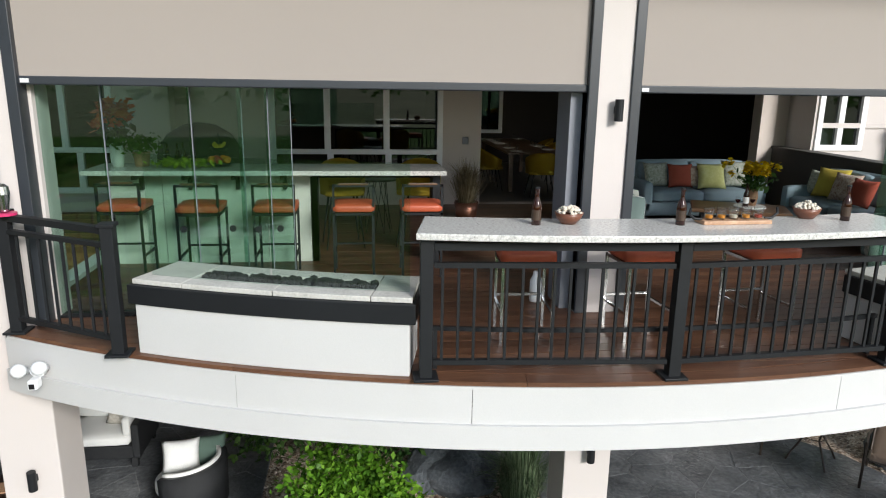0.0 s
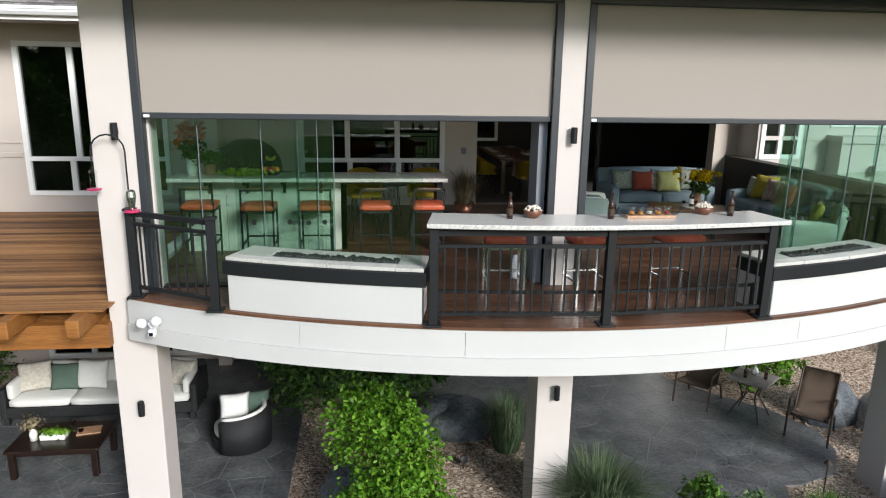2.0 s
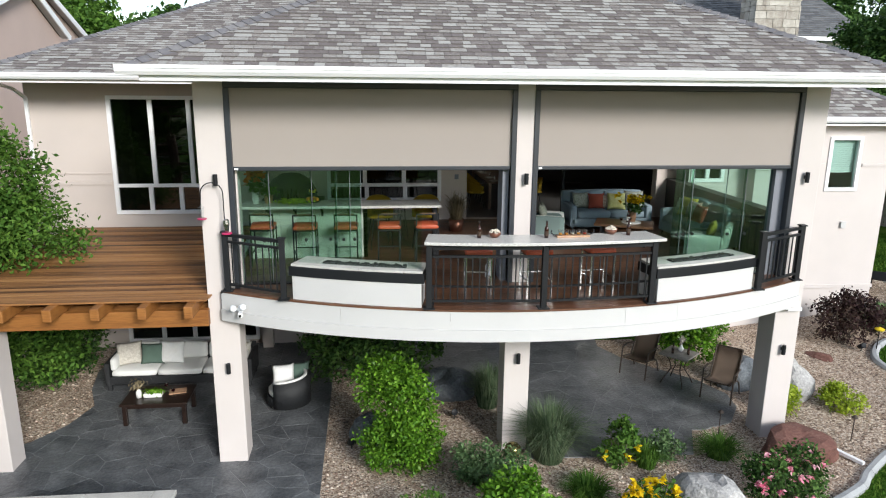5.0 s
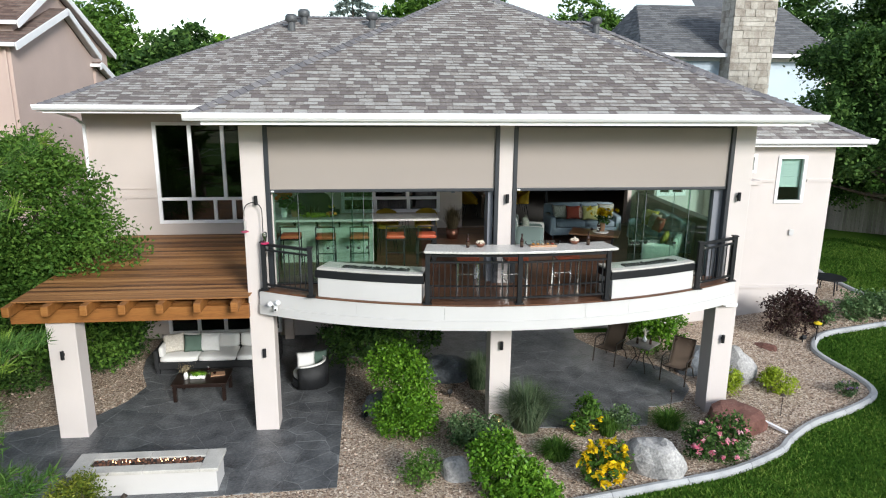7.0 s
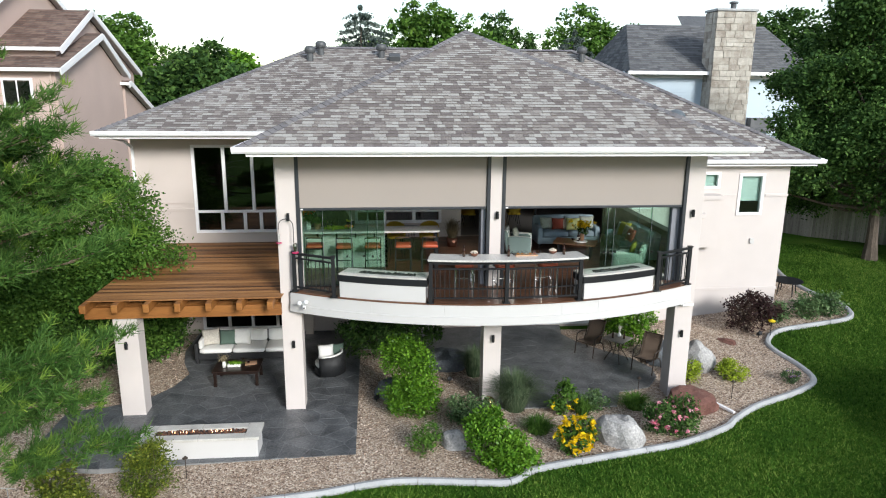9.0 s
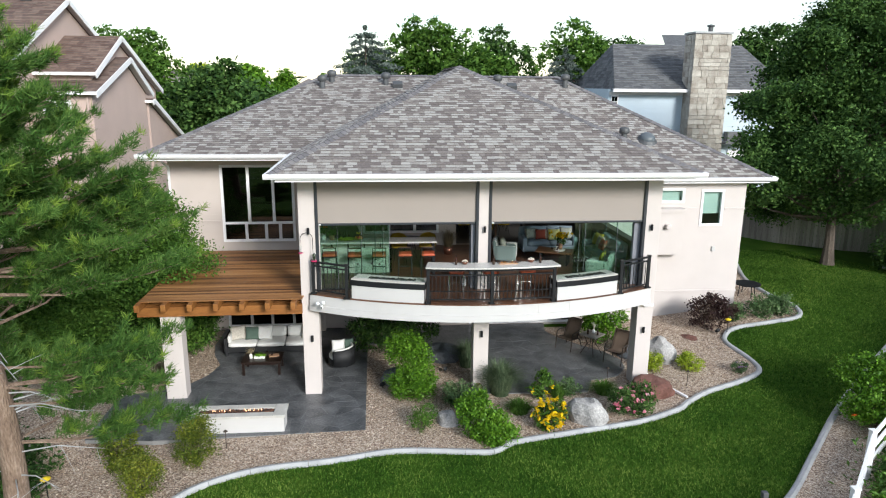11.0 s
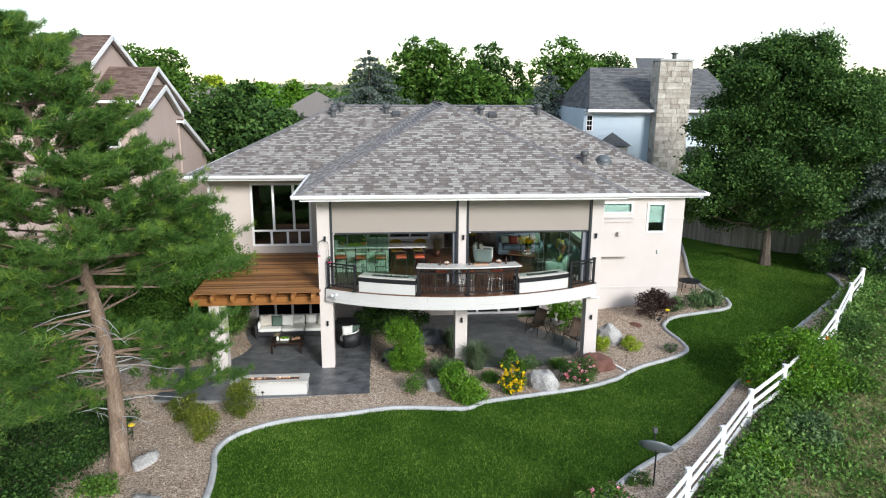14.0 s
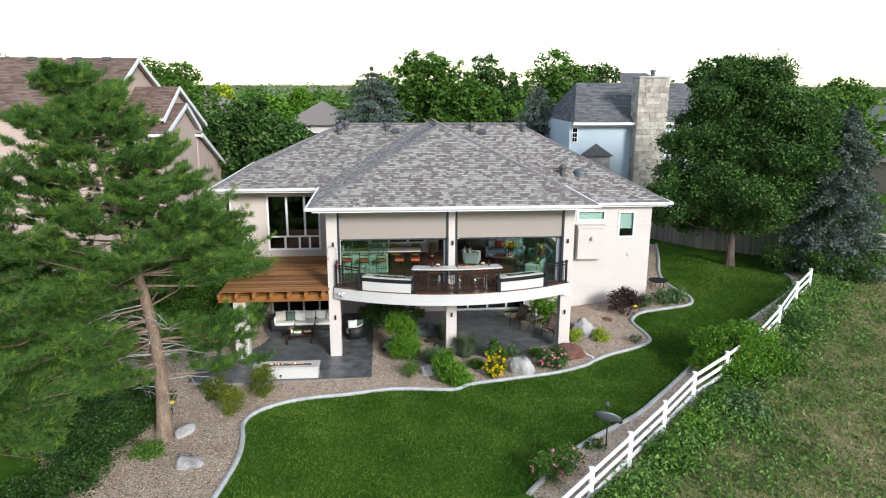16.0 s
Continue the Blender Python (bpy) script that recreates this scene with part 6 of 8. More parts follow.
part("back_panel", boxes((-1.5, 1.5, 0.38, 0.46, 0.12, 0.72), bevel=0.02), WICKER, lounge)
for sx in (-1, 1):
    part("arm_panel", boxes((sx * 1.48 - 0.05, sx * 1.48 + 0.05, -0.42, 0.46, 0.12, 0.62), bevel=0.02), WICKER, lounge)
    for sy in (-0.38, 0.38):
        part("leg", boxes((sx * 1.45 - 0.04, sx * 1.45 + 0.04, sy - 0.04, sy + 0.04, 0, 0.13)), WICKER, lounge)
for k in range(3):
    part("seat_cushion", moved(soft_box(0.92, 0.74, 0.14, 0.015, 0.05), pose(-0.94 + 0.94 * k, -0.04, 0.3)), CREAM, lounge, "white seat cushion", True)
    part("back_cushion", moved(soft_box(0.9, 0.16, 0.36, 0.015, 0.06), pose(-0.94 + 0.94 * k, 0.28, 0.43, -12)), CREAM, lounge, "white back cushion", True)
part("side_cushion", moved(soft_box(0.12, 0.7, 0.28, 0.0, 0.05), pose(-1.36, -0.04, 0.43)), CREAM, lounge, "white side cushion", True)
part("side_cushion", moved(soft_box(0.12, 0.7, 0.28, 0.0, 0.05), pose(1.36, -0.04, 0.43)), CREAM, lounge, "white side cushion", True)
for mt, x, sz, rz, lb in ((PILLOW_OAT, -7.78, 0.55, 18, "oatmeal woven pillow on the outdoor sofa"), (PILLOW_GREEN, -7.32, 0.5, 2, "sage green pillow on the outdoor sofa"), (PILLOW_WHITE, -6.92, 0.56, -6, "white tufted pillow on the outdoor sofa"), (PILLOW_OAT, -5.48, 0.5, -18, "oatmeal patterned pillow at the sofa's end")):
    scatter(mt, sz, (x, 3.42, 0.44), rz, -20, lb, "outdoor pillows")

ct = thing("patio_table", "espresso-stained low wooden patio table", "table", (-6.73, 1.85, 0.0), 0)
part("tabletop", rounded(boxes((-0.62, 0.62, -0.42, 0.42, 0.41, 0.455)), 0.008), DARK_WOOD, ct)
for ya, yb in ((-0.34, -0.31), (0.31, 0.34)):
    part("apron", boxes((-0.54, 0.54, ya, yb, 0.33, 0.41)), DARK_WOOD, ct)
for sx in (-1, 1):
    for sy in (-1, 1):
        part("leg", boxes((sx * 0.55 - 0.04, sx * 0.55 + 0.04, sy * 0.35 - 0.04, sy * 0.35 + 0.04, 0, 0.41), bevel=0.005), DARK_WOOD, ct)
PZ = 0.455
v1 = thing("bud_vase", "white bud vase of dried flowers on the patio table", "vase", (-7.08, 1.75, PZ))
part("vase", lathe([(0, 0), (0.05, 0.0), (0.055, 0.1), (0.035, 0.16), (0.03, 0.18), (0, 0.17)], 16), CERAMIC, v1, "", True)
tagged(part("dried_flowers", arrays("dried", leaves(np.array([0, 0, 0.28]) + np.random.default_rng(2).normal(size=(140, 3)) * np.array([0.07, 0.07, 0.045]), 0.028, seed=2), 4, DRY_GRASS), None, v1), kind="stuff")
pl = thing("trough_planter", "white trough planter with green sedum on the patio table", "planter", (-6.82, 1.78, PZ))
part("trough", boxes((-0.17, 0.17, -0.07, 0.07, 0, 0.08), bevel=0.01), CERAMIC, pl)
tagged(part("greens", arrays("greens", leaves(np.array([0, 0, 0.1]) + np.random.default_rng(3).normal(size=(420, 3)) * np.array([0.09, 0.035, 0.025]), 0.025, seed=3), 4, LEAF_BRIGHT), None, pl), kind="stuff")
bk = solo("magazine", moved(boxes((-0.16, 0.16, -0.11, 0.11, 0, 0.02), (-0.12, 0.1, -0.07, 0.06, 0.0205, 0.022)), pose(-6.4, 1.95, PZ, 0, 0, 12)), BOARD_WOOD, "open magazine on a wooden tray on the patio table", "magazine")
for x, y in ((-6.62, 1.98), (-6.42, 1.72)):
    g = thing("wine_glass", "stemmed glass of red wine on the patio table", "glass", (x, y, PZ), 0, "wine glasses")
    part("glass", lathe([(0.04, 0), (0.005, 0.006), (0.005, 0.09), (0.04, 0.13), (0.036, 0.2)], 16), TUMBLER_GLASS, g, "", True)
    part("wine", lathe([(0, 0.1), (0.033, 0.13), (0.036, 0.15), (0, 0.15)], 14), WINE, g, "dark red wine")


def tub_chair(x, y, rz):
    """A barrel-backed wicker tub chair with white cushions."""
    c = thing("tub_chair", "black wicker barrel chair with white cushions on the patio", "chair", (x, y, 0), rz)
    bm = bmesh.new()
    n = 22
    out = []
    for i in range(n + 1):
        a = radians(-112 + 224 * i / n)
        for rr, z in ((0.46, 0.08), (0.47, 0.5 + 0.16 * math.cos(a / 2)), (0.40, 0.5 + 0.16 * math.cos(a / 2)), (0.40, 0.08)):
            out.append(bm.verts.new((rr * math.sin(a), rr * math.cos(a), z)))
    for i in range(n):
        for k in range(4):
            bm.faces.new([out[i * 4 + k], out[i * 4 + (k + 1) % 4], out[(i + 1) * 4 + (k + 1) % 4], out[(i + 1) * 4 + k]])
    bm.faces.new(out[:4]), bm.faces.new(out[-4:])
    bmesh.ops.recalc_face_normals(bm, faces=bm.faces[:])
    part("shell", bm, WICKER, c, "", True)
    part("base", moved(lathe([(0, 0.08), (0.41, 0.08), (0.41, 0.26), (0, 0.26)], 26), pose(0, 0, 0)), WICKER, c)
    part("seat_cushion", lathe([(0, 0.262), (0.36, 0.262), (0.39, 0.3), (0.39, 0.38), (0.35, 0.42), (0, 0.43)], 28), CREAM, c, "white seat cushion", True)
    bm = bmesh.new()
    out = []
    for i in range(n + 1):
        a = radians(-112 + 224 * i / n)
        for rr, z in ((0.398, 0.40), (0.398, 0.53 + 0.16 * math.cos(a / 2)), (0.36, 0.54 + 0.16 * math.cos(a / 2)), (0.31, 0.42)):
            out.append(bm.verts.new((rr * math.sin(a), rr * math.cos(a), z)))
    for i in range(n):
        for k in range(4):
            bm.faces.new([out[i * 4 + k], out[i * 4 + (k + 1) % 4], out[(i + 1) * 4 + (k + 1) % 4], out[(i + 1) * 4 + k]])
    bm.faces.new(out[:4]), bm.faces.new(out[-4:])
    bmesh.ops.recalc_face_normals(bm, faces=bm.faces[:])
    part("back_cushion", bm, CREAM, c, "white back cushion", True)
    for k in range(4):
        a = k * math.pi / 2 + 0.78
        part("foot", rod(bmesh.new(), (0.3 * math.cos(a), 0.3 * math.sin(a), 0.08), (0.3 * math.cos(a), 0.3 * math.sin(a), 0), 0.025), DARK_METAL, c)


tub_chair(-4.28, 2.15, -100)
scatter(PILLOW_WHITE, 0.46, (-4.36, 2.14, 0.43), 8, -20, "white diamond-tufted pillow on the tub chair", "outdoor pillows")
scatter(PILLOW_GREEN, 0.42, (-4.05, 2.3, 0.43), 10, -20, "sage green pillow on the tub chair", "outdoor pillows")

fire = thing("fire_table", "long low stone fire table with a gas trough on the patio", "fire pit", (-6.8, -1.9, 0.0), -0.5)
part("body", rounded(boxes((-1.25, 1.25, -0.28, 0.28, -0.03, 0.43)), 0.012), STUCCO_WHITE, fire)
for a, b in ((-1.3, -1.0), (0.98, 1.3)):
    part("cap_stone", rounded(boxes((a, b, -0.345, 0.345, 0.432, 0.5)), 0.01), CAP_STONE, fire, "pale stone cap")
for y0, y1 in ((-0.345, -0.12), (0.12, 0.345)):
    for a, b in ((-0.997, -0.012), (-0.008, 0.977)):
        part("cap_stone", rounded(boxes((a, b, y0, y1, 0.432, 0.5)), 0.01), CAP_STONE, fire, "pale stone cap")
part("trough", boxes((-0.99, 0.97, -0.118, 0.118, 0.432, 0.46)), LAVA, fire)
rng = random.Random(5)
bm = bmesh.new()
for k in range(260):
    m = bmesh.ops.create_icosphere(bm, subdivisions=1, radius=rng.uniform(0.018, 0.035))
    bmesh.ops.translate(bm, vec=(rng.uniform(-0.95, 0.93), rng.uniform(-0.09, 0.09), 0.47 + rng.uniform(0, 0.02)), verts=m["verts"])
tagged(part("lava_rocks", bm, EMBER_ROCK, fire, "brown and black lava rocks"), kind="stuff")
fl = []
for k in range(16):
    x, y, h = rng.uniform(-0.8, 0.8), rng.uniform(-0.05, 0.05), rng.uniform(0.03, 0.07)
    fl += [(x - 0.012, y, 0.49), (x + 0.012, y, 0.49), (x + rng.uniform(-0.01, 0.01), y, 0.49 + h)]
part("flames", arrays("flames", np.array(fl), 3, FLAME_GLOW), None, fire, "low orange gas flames")


def sling_chair(x, y, rz):
    c = thing("sling_chair", "brown sling patio chair with bronze metal frame", "chair", (x, y, 0), rz, "sling chairs")
    for sx in (-1, 1):
        part("side_frame", pipe(bmesh.new(), [(sx * 0.27, -0.3, 0.42), (sx * 0.27, 0.1, 0.36), (sx * 0.27, 0.42, 0.98)], 0.016, 8), BRONZE, c)
        part("front_leg", pipe(bmesh.new(), [(sx * 0.31, -0.34, 0), (sx * 0.31, -0.3, 0.35), (sx * 0.31, -0.26, 0.62), (sx * 0.32, 0.0, 0.64), (sx * 0.3, 0.24, 0.6)], 0.018, 8), BRONZE, c)
        part("rear_leg", pipe(bmesh.new(), [(sx * 0.3, 0.38, 0), (sx * 0.3, 0.24, 0.3), (sx * 0.28, 0.12, 0.38)], 0.017, 8), BRONZE, c)
    bm = bmesh.new()
    prof = [(-0.32, 0.41), (-0.28, 0.42), (-0.1, 0.375), (0.1, 0.355), (0.18, 0.46), (0.3, 0.72), (0.42, 0.99)]
    rows = [[bm.verts.new((x2, y2, z2 - 0.02 * (1 - (x2 / 0.25) ** 2))) for x2 in np.linspace(-0.255, 0.255, 7)] for y2, z2 in prof]
    for p, q in zip(rows, rows[1:]):
        for i in range(6):
            bm.faces.new([p[i], p[i + 1], q[i + 1], q[i]])
    bmesh.ops.solidify(bm, geom=bm.faces[:], thickness=0.012)
    part("sling", bm, SLING, c, "brown woven sling", True)
    part("top_rail", rod(bmesh.new(), (-0.27, 0.42, 0.98), (0.27, 0.42, 0.98), 0.016), BRONZE, c)
    part("cross_rail", rod(bmesh.new(), (-0.27, -0.3, 0.4), (0.27, -0.3, 0.4), 0.014), BRONZE, c)


sling_chair(3.58, 3.05, -48)
sling_chair(4.85, 1.72, -44)
bt = thing("bistro_table", "square mottled bistro table with curved bronze legs", "table", (4.2, 2.43, 0), 40)
part("tabletop", rounded(boxes((-0.33, 0.33, -0.33, 0.33, 0.68, 0.715)), 0.01), TABLE_STONE, bt)
for k in range(4):
    a = math.pi / 4 + k * math.pi / 2
    c, s = math.cos(a), math.sin(a)
    part("leg", pipe(bmesh.new(), [(0.36 * c, 0.36 * s, 0), (0.3 * c, 0.3 * s, 0.12), (0.14 * c, 0.14 * s, 0.36), (0.2 * c, 0.2 * s, 0.55), (0.3 * c, 0.3 * s, 0.68)], 0.014, 7), BRONZE, bt)
part("ring", moved(lathe([(0.15, -0.008), (0.165, 0), (0.15, 0.008)], 20), pose(0, 0, 0.36)), BRONZE, bt)
for x, y in ((4.05, 2.42), (4.36, 2.32)):
    bottle("beer_bottle", (x, y, 0.715), BROWN_BOTTLE, "brown beer bottle on the bistro table", 0.22, 0.03, LABEL_PAPER, "beer bottles")
v2 = thing("bud_vase", "round white vase with feathery grass on the bistro table", "vase", (4.28, 2.52, 0.715))
part("vase", lathe([(0, 0), (0.04, 0), (0.065, 0.06), (0.03, 0.12), (0.025, 0.14), (0, 0.13)], 16), CERAMIC, v2, "", True)
part("plumes", arrays("plumes", blades(60, 0.015, 0.28, 0.14, 6, 0.01) + np.array([0, 0, 0.12]), 4, PILLOW_OAT), None, v2)

# ---- rocks and garden lights ----
for x, y, s, seed, mt, lb in ((2.68, -2.1, (0.62, 0.45, 0.82), 3, ROCK, "large pale grey granite boulder in the gravel"), (5.05, -0.72, (0.8, 0.55, 0.66), 5, ROCK_RED, "flat red sandstone boulder by the column"), (6.35, 1.75, (0.55, 0.5, 0.85), 7, ROCK, "grey boulder behind the column"),
                              (5.6, 2.3, (0.5, 0.45, 0.75), 27, ROCK_DARK, "dark boulder beside the patio chair"), (-0.95, 2.45, (0.62, 0.5, 0.68), 9, ROCK_DARK, "blue-grey boulder under the balcony"), (-2.6, 0.75, (0.5, 0.42, 0.52), 11, ROCK_DARK, "brown-grey boulder behind the shrub"), (-1.2, -2.0, (0.3, 0.26, 0.5), 13, ROCK, "small pale boulder between shrubs"),
                              (-9.75, -5.75, (0.42, 0.3, 0.34), 15, ROCK, "flat pale rock at the pine's foot"), (-9.0, -8.0, (0.46, 0.34, 0.36), 17, ROCK, "pale rock in the gravel"), (7.9, 2.9, (0.3, 0.2, 0.16), 21, ROCK_RED, "small red rock in the gravel"), (11.6, 4.6, (0.4, 0.25, 0.22), 23, ROCK_RED, "red rock in the far bed")):
    solo("boulder", moved(boulder(*s, seed), pose(x, y, terrain(x, y) - 0.04, 0, 0, seed * 40)), mt, lb, "boulder", "boulders", smooth_faces=False)


def spot(x, y, rz):
    s = thing("garden_spotlight", "small black garden spotlight in the gravel", "lamp", (x, y, terrain(x, y) + 0.02), rz, "garden spotlights")
    part("stake", rod(bmesh.new(), (0, 0, 0), (0, 0, 0.12), 0.012), DARK_METAL, s)
    part("head", moved(lathe([(0, -0.09), (0.05, -0.08), (0.065, 0.07), (0.05, 0.07), (0, 0.03)], 14), pose(0, 0, 0.15, 55)), DARK_METAL, s, "", True)


for x, y, rz in ((-2.95, 0.3, 40), (-0.95, 1.25, 0), (0.0, 1.05, 70), (-8.45, -4.6, 20), (8.9, 2.85, 10), (5.2, -6.85, 0)):
    spot(x, y, rz)
for x, y in ((4.0, 0.15), (6.35, -0.35), (-6.9, 3.0 - 5.9)):
    p = thing("path_light", "thin bronze path light stake", "lamp", (x, y, terrain(x, y) + 0.02), 0, "path lights")
    part("stake", rod(bmesh.new(), (0, 0, 0), (0, 0, 0.5), 0.01), BRONZE, p)
    part("cap", moved(lathe([(0, 0.06), (0.06, 0), (0.055, -0.005), (0, 0.0)], 14), pose(0, 0, 0.5)), BRONZE, p)
globe = thing("gazing_globe", "gold mirrored garden globe on a short stand", "garden ornament", (-0.15, -0.55, terrain(-0.15, -0.55)))
part("stand", rod(bmesh.new(), (0, 0, 0), (0, 0, 0.22), 0.03), DARK_METAL, globe)
bm = bmesh.new()
bmesh.ops.create_uvsphere(bm, u_segments=24, v_segments=14, radius=0.15)
part("globe", moved(bm, pose(0, 0, 0.35)), BIG_SPHERE, globe, "", True)
for x, y in ((9.2, 2.75), (-10.6, -4.3)):
    p = thing("yellow_marker", "yellow-capped garden stake light", "lamp", (x, y, terrain(x, y)), 0, "garden stakes")
    part("stake", rod(bmesh.new(), (0, 0, 0), (0, 0, 0.6), 0.012), DARK_METAL, p)
    part("cap", moved(lathe([(0, 0.05), (0.11, 0), (0.1, -0.03), (0, -0.02)], 14), pose(0, 0, 0.6)), YELLOW_CAP, p, "yellow cap")
ds = thing("downspout", "white downspout lying across the gravel from the column", "downspout")
pts = [(4.82, -0.12, 2.66), (4.86, -0.13, 2.58), (5.16, -0.06, 2.55), (5.27, 0.16, 2.5), (5.27, 0.3, 2.4), (5.26, 0.3, 0.25), (5.35, 0.2, 0.1), (6.0, -1.15, terrain(6.0, -1.15) + 0.09)]
for a, b in zip(pts, pts[1:]):
    part("pipe_length", bar(bmesh.new(), a, b, 0.075, 0.055), TRIM_WHITE, ds)
ds2 = thing("downspout", "white downspout at the tan wing's corner", "downspout")
for a, b in (((-10.5, LE[1] + 0.05, 6.42), (-10.42, LY - 0.3, 6.25)), ((-10.42, LY - 0.3, 6.25), (-10.3, LY - 0.05, 6.05)), ((-10.3, LY - 0.05, 6.05), (-10.3, LY - 0.05, 0.0))):
    part("pipe_length", bar(bmesh.new(), a, b, 0.075, 0.055), TRIM_WHITE, ds2)
hood = thing("vent_hood", "beige vent hood on the stucco wall", "vent", (7.45, RY - 0.48, 4.0))
part("hood", rounded(boxes((-0.09, 0.09, -0.12, 0.06, -0.08, 0.08)), 0.02), STUCCO, hood)
box2 = solo("junction_box", rounded(boxes((9.42, 9.56, RY - 0.06, RY - 0.002, 2.95, 3.12)), 0.01), STUCCO_WHITE, "small beige junction box on the wall", "box")

# ---- roof fittings ----
def roof_vent(x, y, z, r, label):
    v = thing("roof_vent", label, "vent", (x, y, z), 0, "roof vents")
    part("pipe", lathe([(r * 0.6, -0.12), (r * 0.6, 0.25), (0, 0.25)], 14), VENT_METAL, v)
    part("cap", moved(lathe([(r * 0.7, 0.2), (r, 0.24), (r, 0.38), (r * 0.7, 0.44), (0, 0.46)], 16), pose(0, 0, 0)), VENT_METAL, v, "", True)


for x, y, z in ((-5.15, 9.4, 8.82), (-4.8, 9.9, 9.02), (-2.62, 9.7, 8.95), (-6.9, 8.7, 7.9), (2.0, 9.8, 8.9), (4.85, 9.8, 8.95), (6.3, 6.4, 6.98)):
    roof_vent(x, y, z, 0.19, "grey metal roof vent")
for x, y, z in ((-2.15, 9.5, 8.86), (2.55, 9.6, 8.83)):
    solo("box_vent", moved(boxes((-0.2, 0.2, -0.16, 0.16, -0.05, 0.16), bevel=0.02), pose(x, y, z, 24)), VENT_METAL, "low grey box vent on the roof", "vent", "roof vents")
sk = thing("skylight_dome", "round grey tubular skylight on the roof", "skylight", (7.25, 6.5, 6.98))
part("flashing", moved(lathe([(0.4, -0.06), (0.3, 0.04), (0, 0.04)], 20), pose(0, 0, 0, 25)), VENT_METAL, sk)
part("dome", moved(lathe([(0.29, 0.04), (0.28, 0.12), (0.18, 0.2), (0, 0.23)], 20), pose(0, 0, 0, 25)), DISH_GREY, sk, "pale domed lens", True)

# ---- fences and dish ----
fence = thing("rail_fence", "white vinyl three-rail fence along the meadow", "fence", kind="structure")
FP = [(0.9, -13.3), (2.75, -11.4), (4.5, -9.6), (6.38, -7.65), (8.38, -5.5), (10.4, -3.95), (12.5, -2.4), (14.45, -0.6), (16.65, 1.75), (18.5, 3.6)]
for x, y in FP:
    z = terrain(x, y)
    part("fence_post", boxes((x - 0.065, x + 0.065, y - 0.065, y + 0.065, z - 0.15, z + 1.28), (x - 0.08, x + 0.08, y - 0.08, y + 0.08, z + 1.28, z + 1.31), bevel=0.006), VINYL, fence)
for (x0, y0), (x1, y1) in zip(FP, FP[1:]):
    for h in (0.42, 0.78, 1.14):
        part("fence_rail", bar(bmesh.new(), (x0, y0, terrain(x0, y0) + h), (x1, y1, terrain(x1, y1) + h), 0.04, 0.14), VINYL, fence)
dsh = thing("satellite_dish", "grey satellite dish on a thin post by the fence", "satellite dish", (4.2, -8.35, terrain(4.2, -8.35)))
part("mast", rod(bmesh.new(), (0, 0, 0), (0, 0, 0.95), 0.022), DARK_METAL, dsh)
bowl = moved(lathe([(0, 0.0), (0.12, 0.012), (0.25, 0.05), (0.34, 0.095), (0.345, 0.09), (0.25, 0.042), (0, -0.012)], 26), pose(0, 0.04, 1.08) @ pose(0, 0, 0, -50, 12, -14) @ Matrix.Diagonal((1.32, 1.0, 1.0, 1.0)))
part("reflector", bowl, DISH_GREY, dsh, "grey oval reflector", True)
part("arm", rod(bmesh.new(), (0, 0, 0.95), (0.14, 0.5, 1.33), 0.014), DARK_METAL, dsh)
part("receiver", boxes((0.09, 0.2, 0.45, 0.56, 1.32, 1.45), bevel=0.01), VENT_METAL, dsh)
wf = thing("board_fence", "weathered grey board fence at the side of the lot", "fence", kind="structure")
WL = [(13.2, 17.6), (15.4, 16.4), (17.4, 13.4), (19.8, 11.6), (23.5, 10.2), (28, 9.0)]
bmw = bmesh.new()
box(bmw, -0.07, 0.07, -0.01, 0.01, 0, 1.75)
bw_me = mesh_of("fence_board", bmw, GREY_FENCE)
rng = random.Random(12)
for (x0, y0), (x1, y1) in zip(WL, WL[1:]):
    L = math.hypot(x1 - x0, y1 - y0)
    n = int(L / 0.15)
    for k in range(n):
        t = k / n
        b = part("fence_board", bw_me, None, wf)
        x, y = x0 + (x1 - x0) * t, y0 + (y1 - y0) * t
        b.matrix_basis = pose(x, y, terrain(x, y) + rng.uniform(-0.03, 0.0), 0, 0, math.degrees(math.atan2(y1 - y0, x1 - x0)))
# small table by the far corner of the house
ft = thing("garden_table", "dark round garden table at the house corner", "table", (11.5, 5.7, terrain(11.5, 5.7)))
part("tabletop", moved(lathe([(0, 0), (0.5, 0), (0.5, 0.03), (0, 0.03)], 26), pose(0, 0, 0.5)), DARK_METAL, ft)
for k in range(4):
    a = k * math.pi / 2
    part("leg", rod(bmesh.new(), (0.35 * math.cos(a), 0.35 * math.sin(a), 0), (0.3 * math.cos(a), 0.3 * math.sin(a), 0.5), 0.018), DARK_METAL, ft)

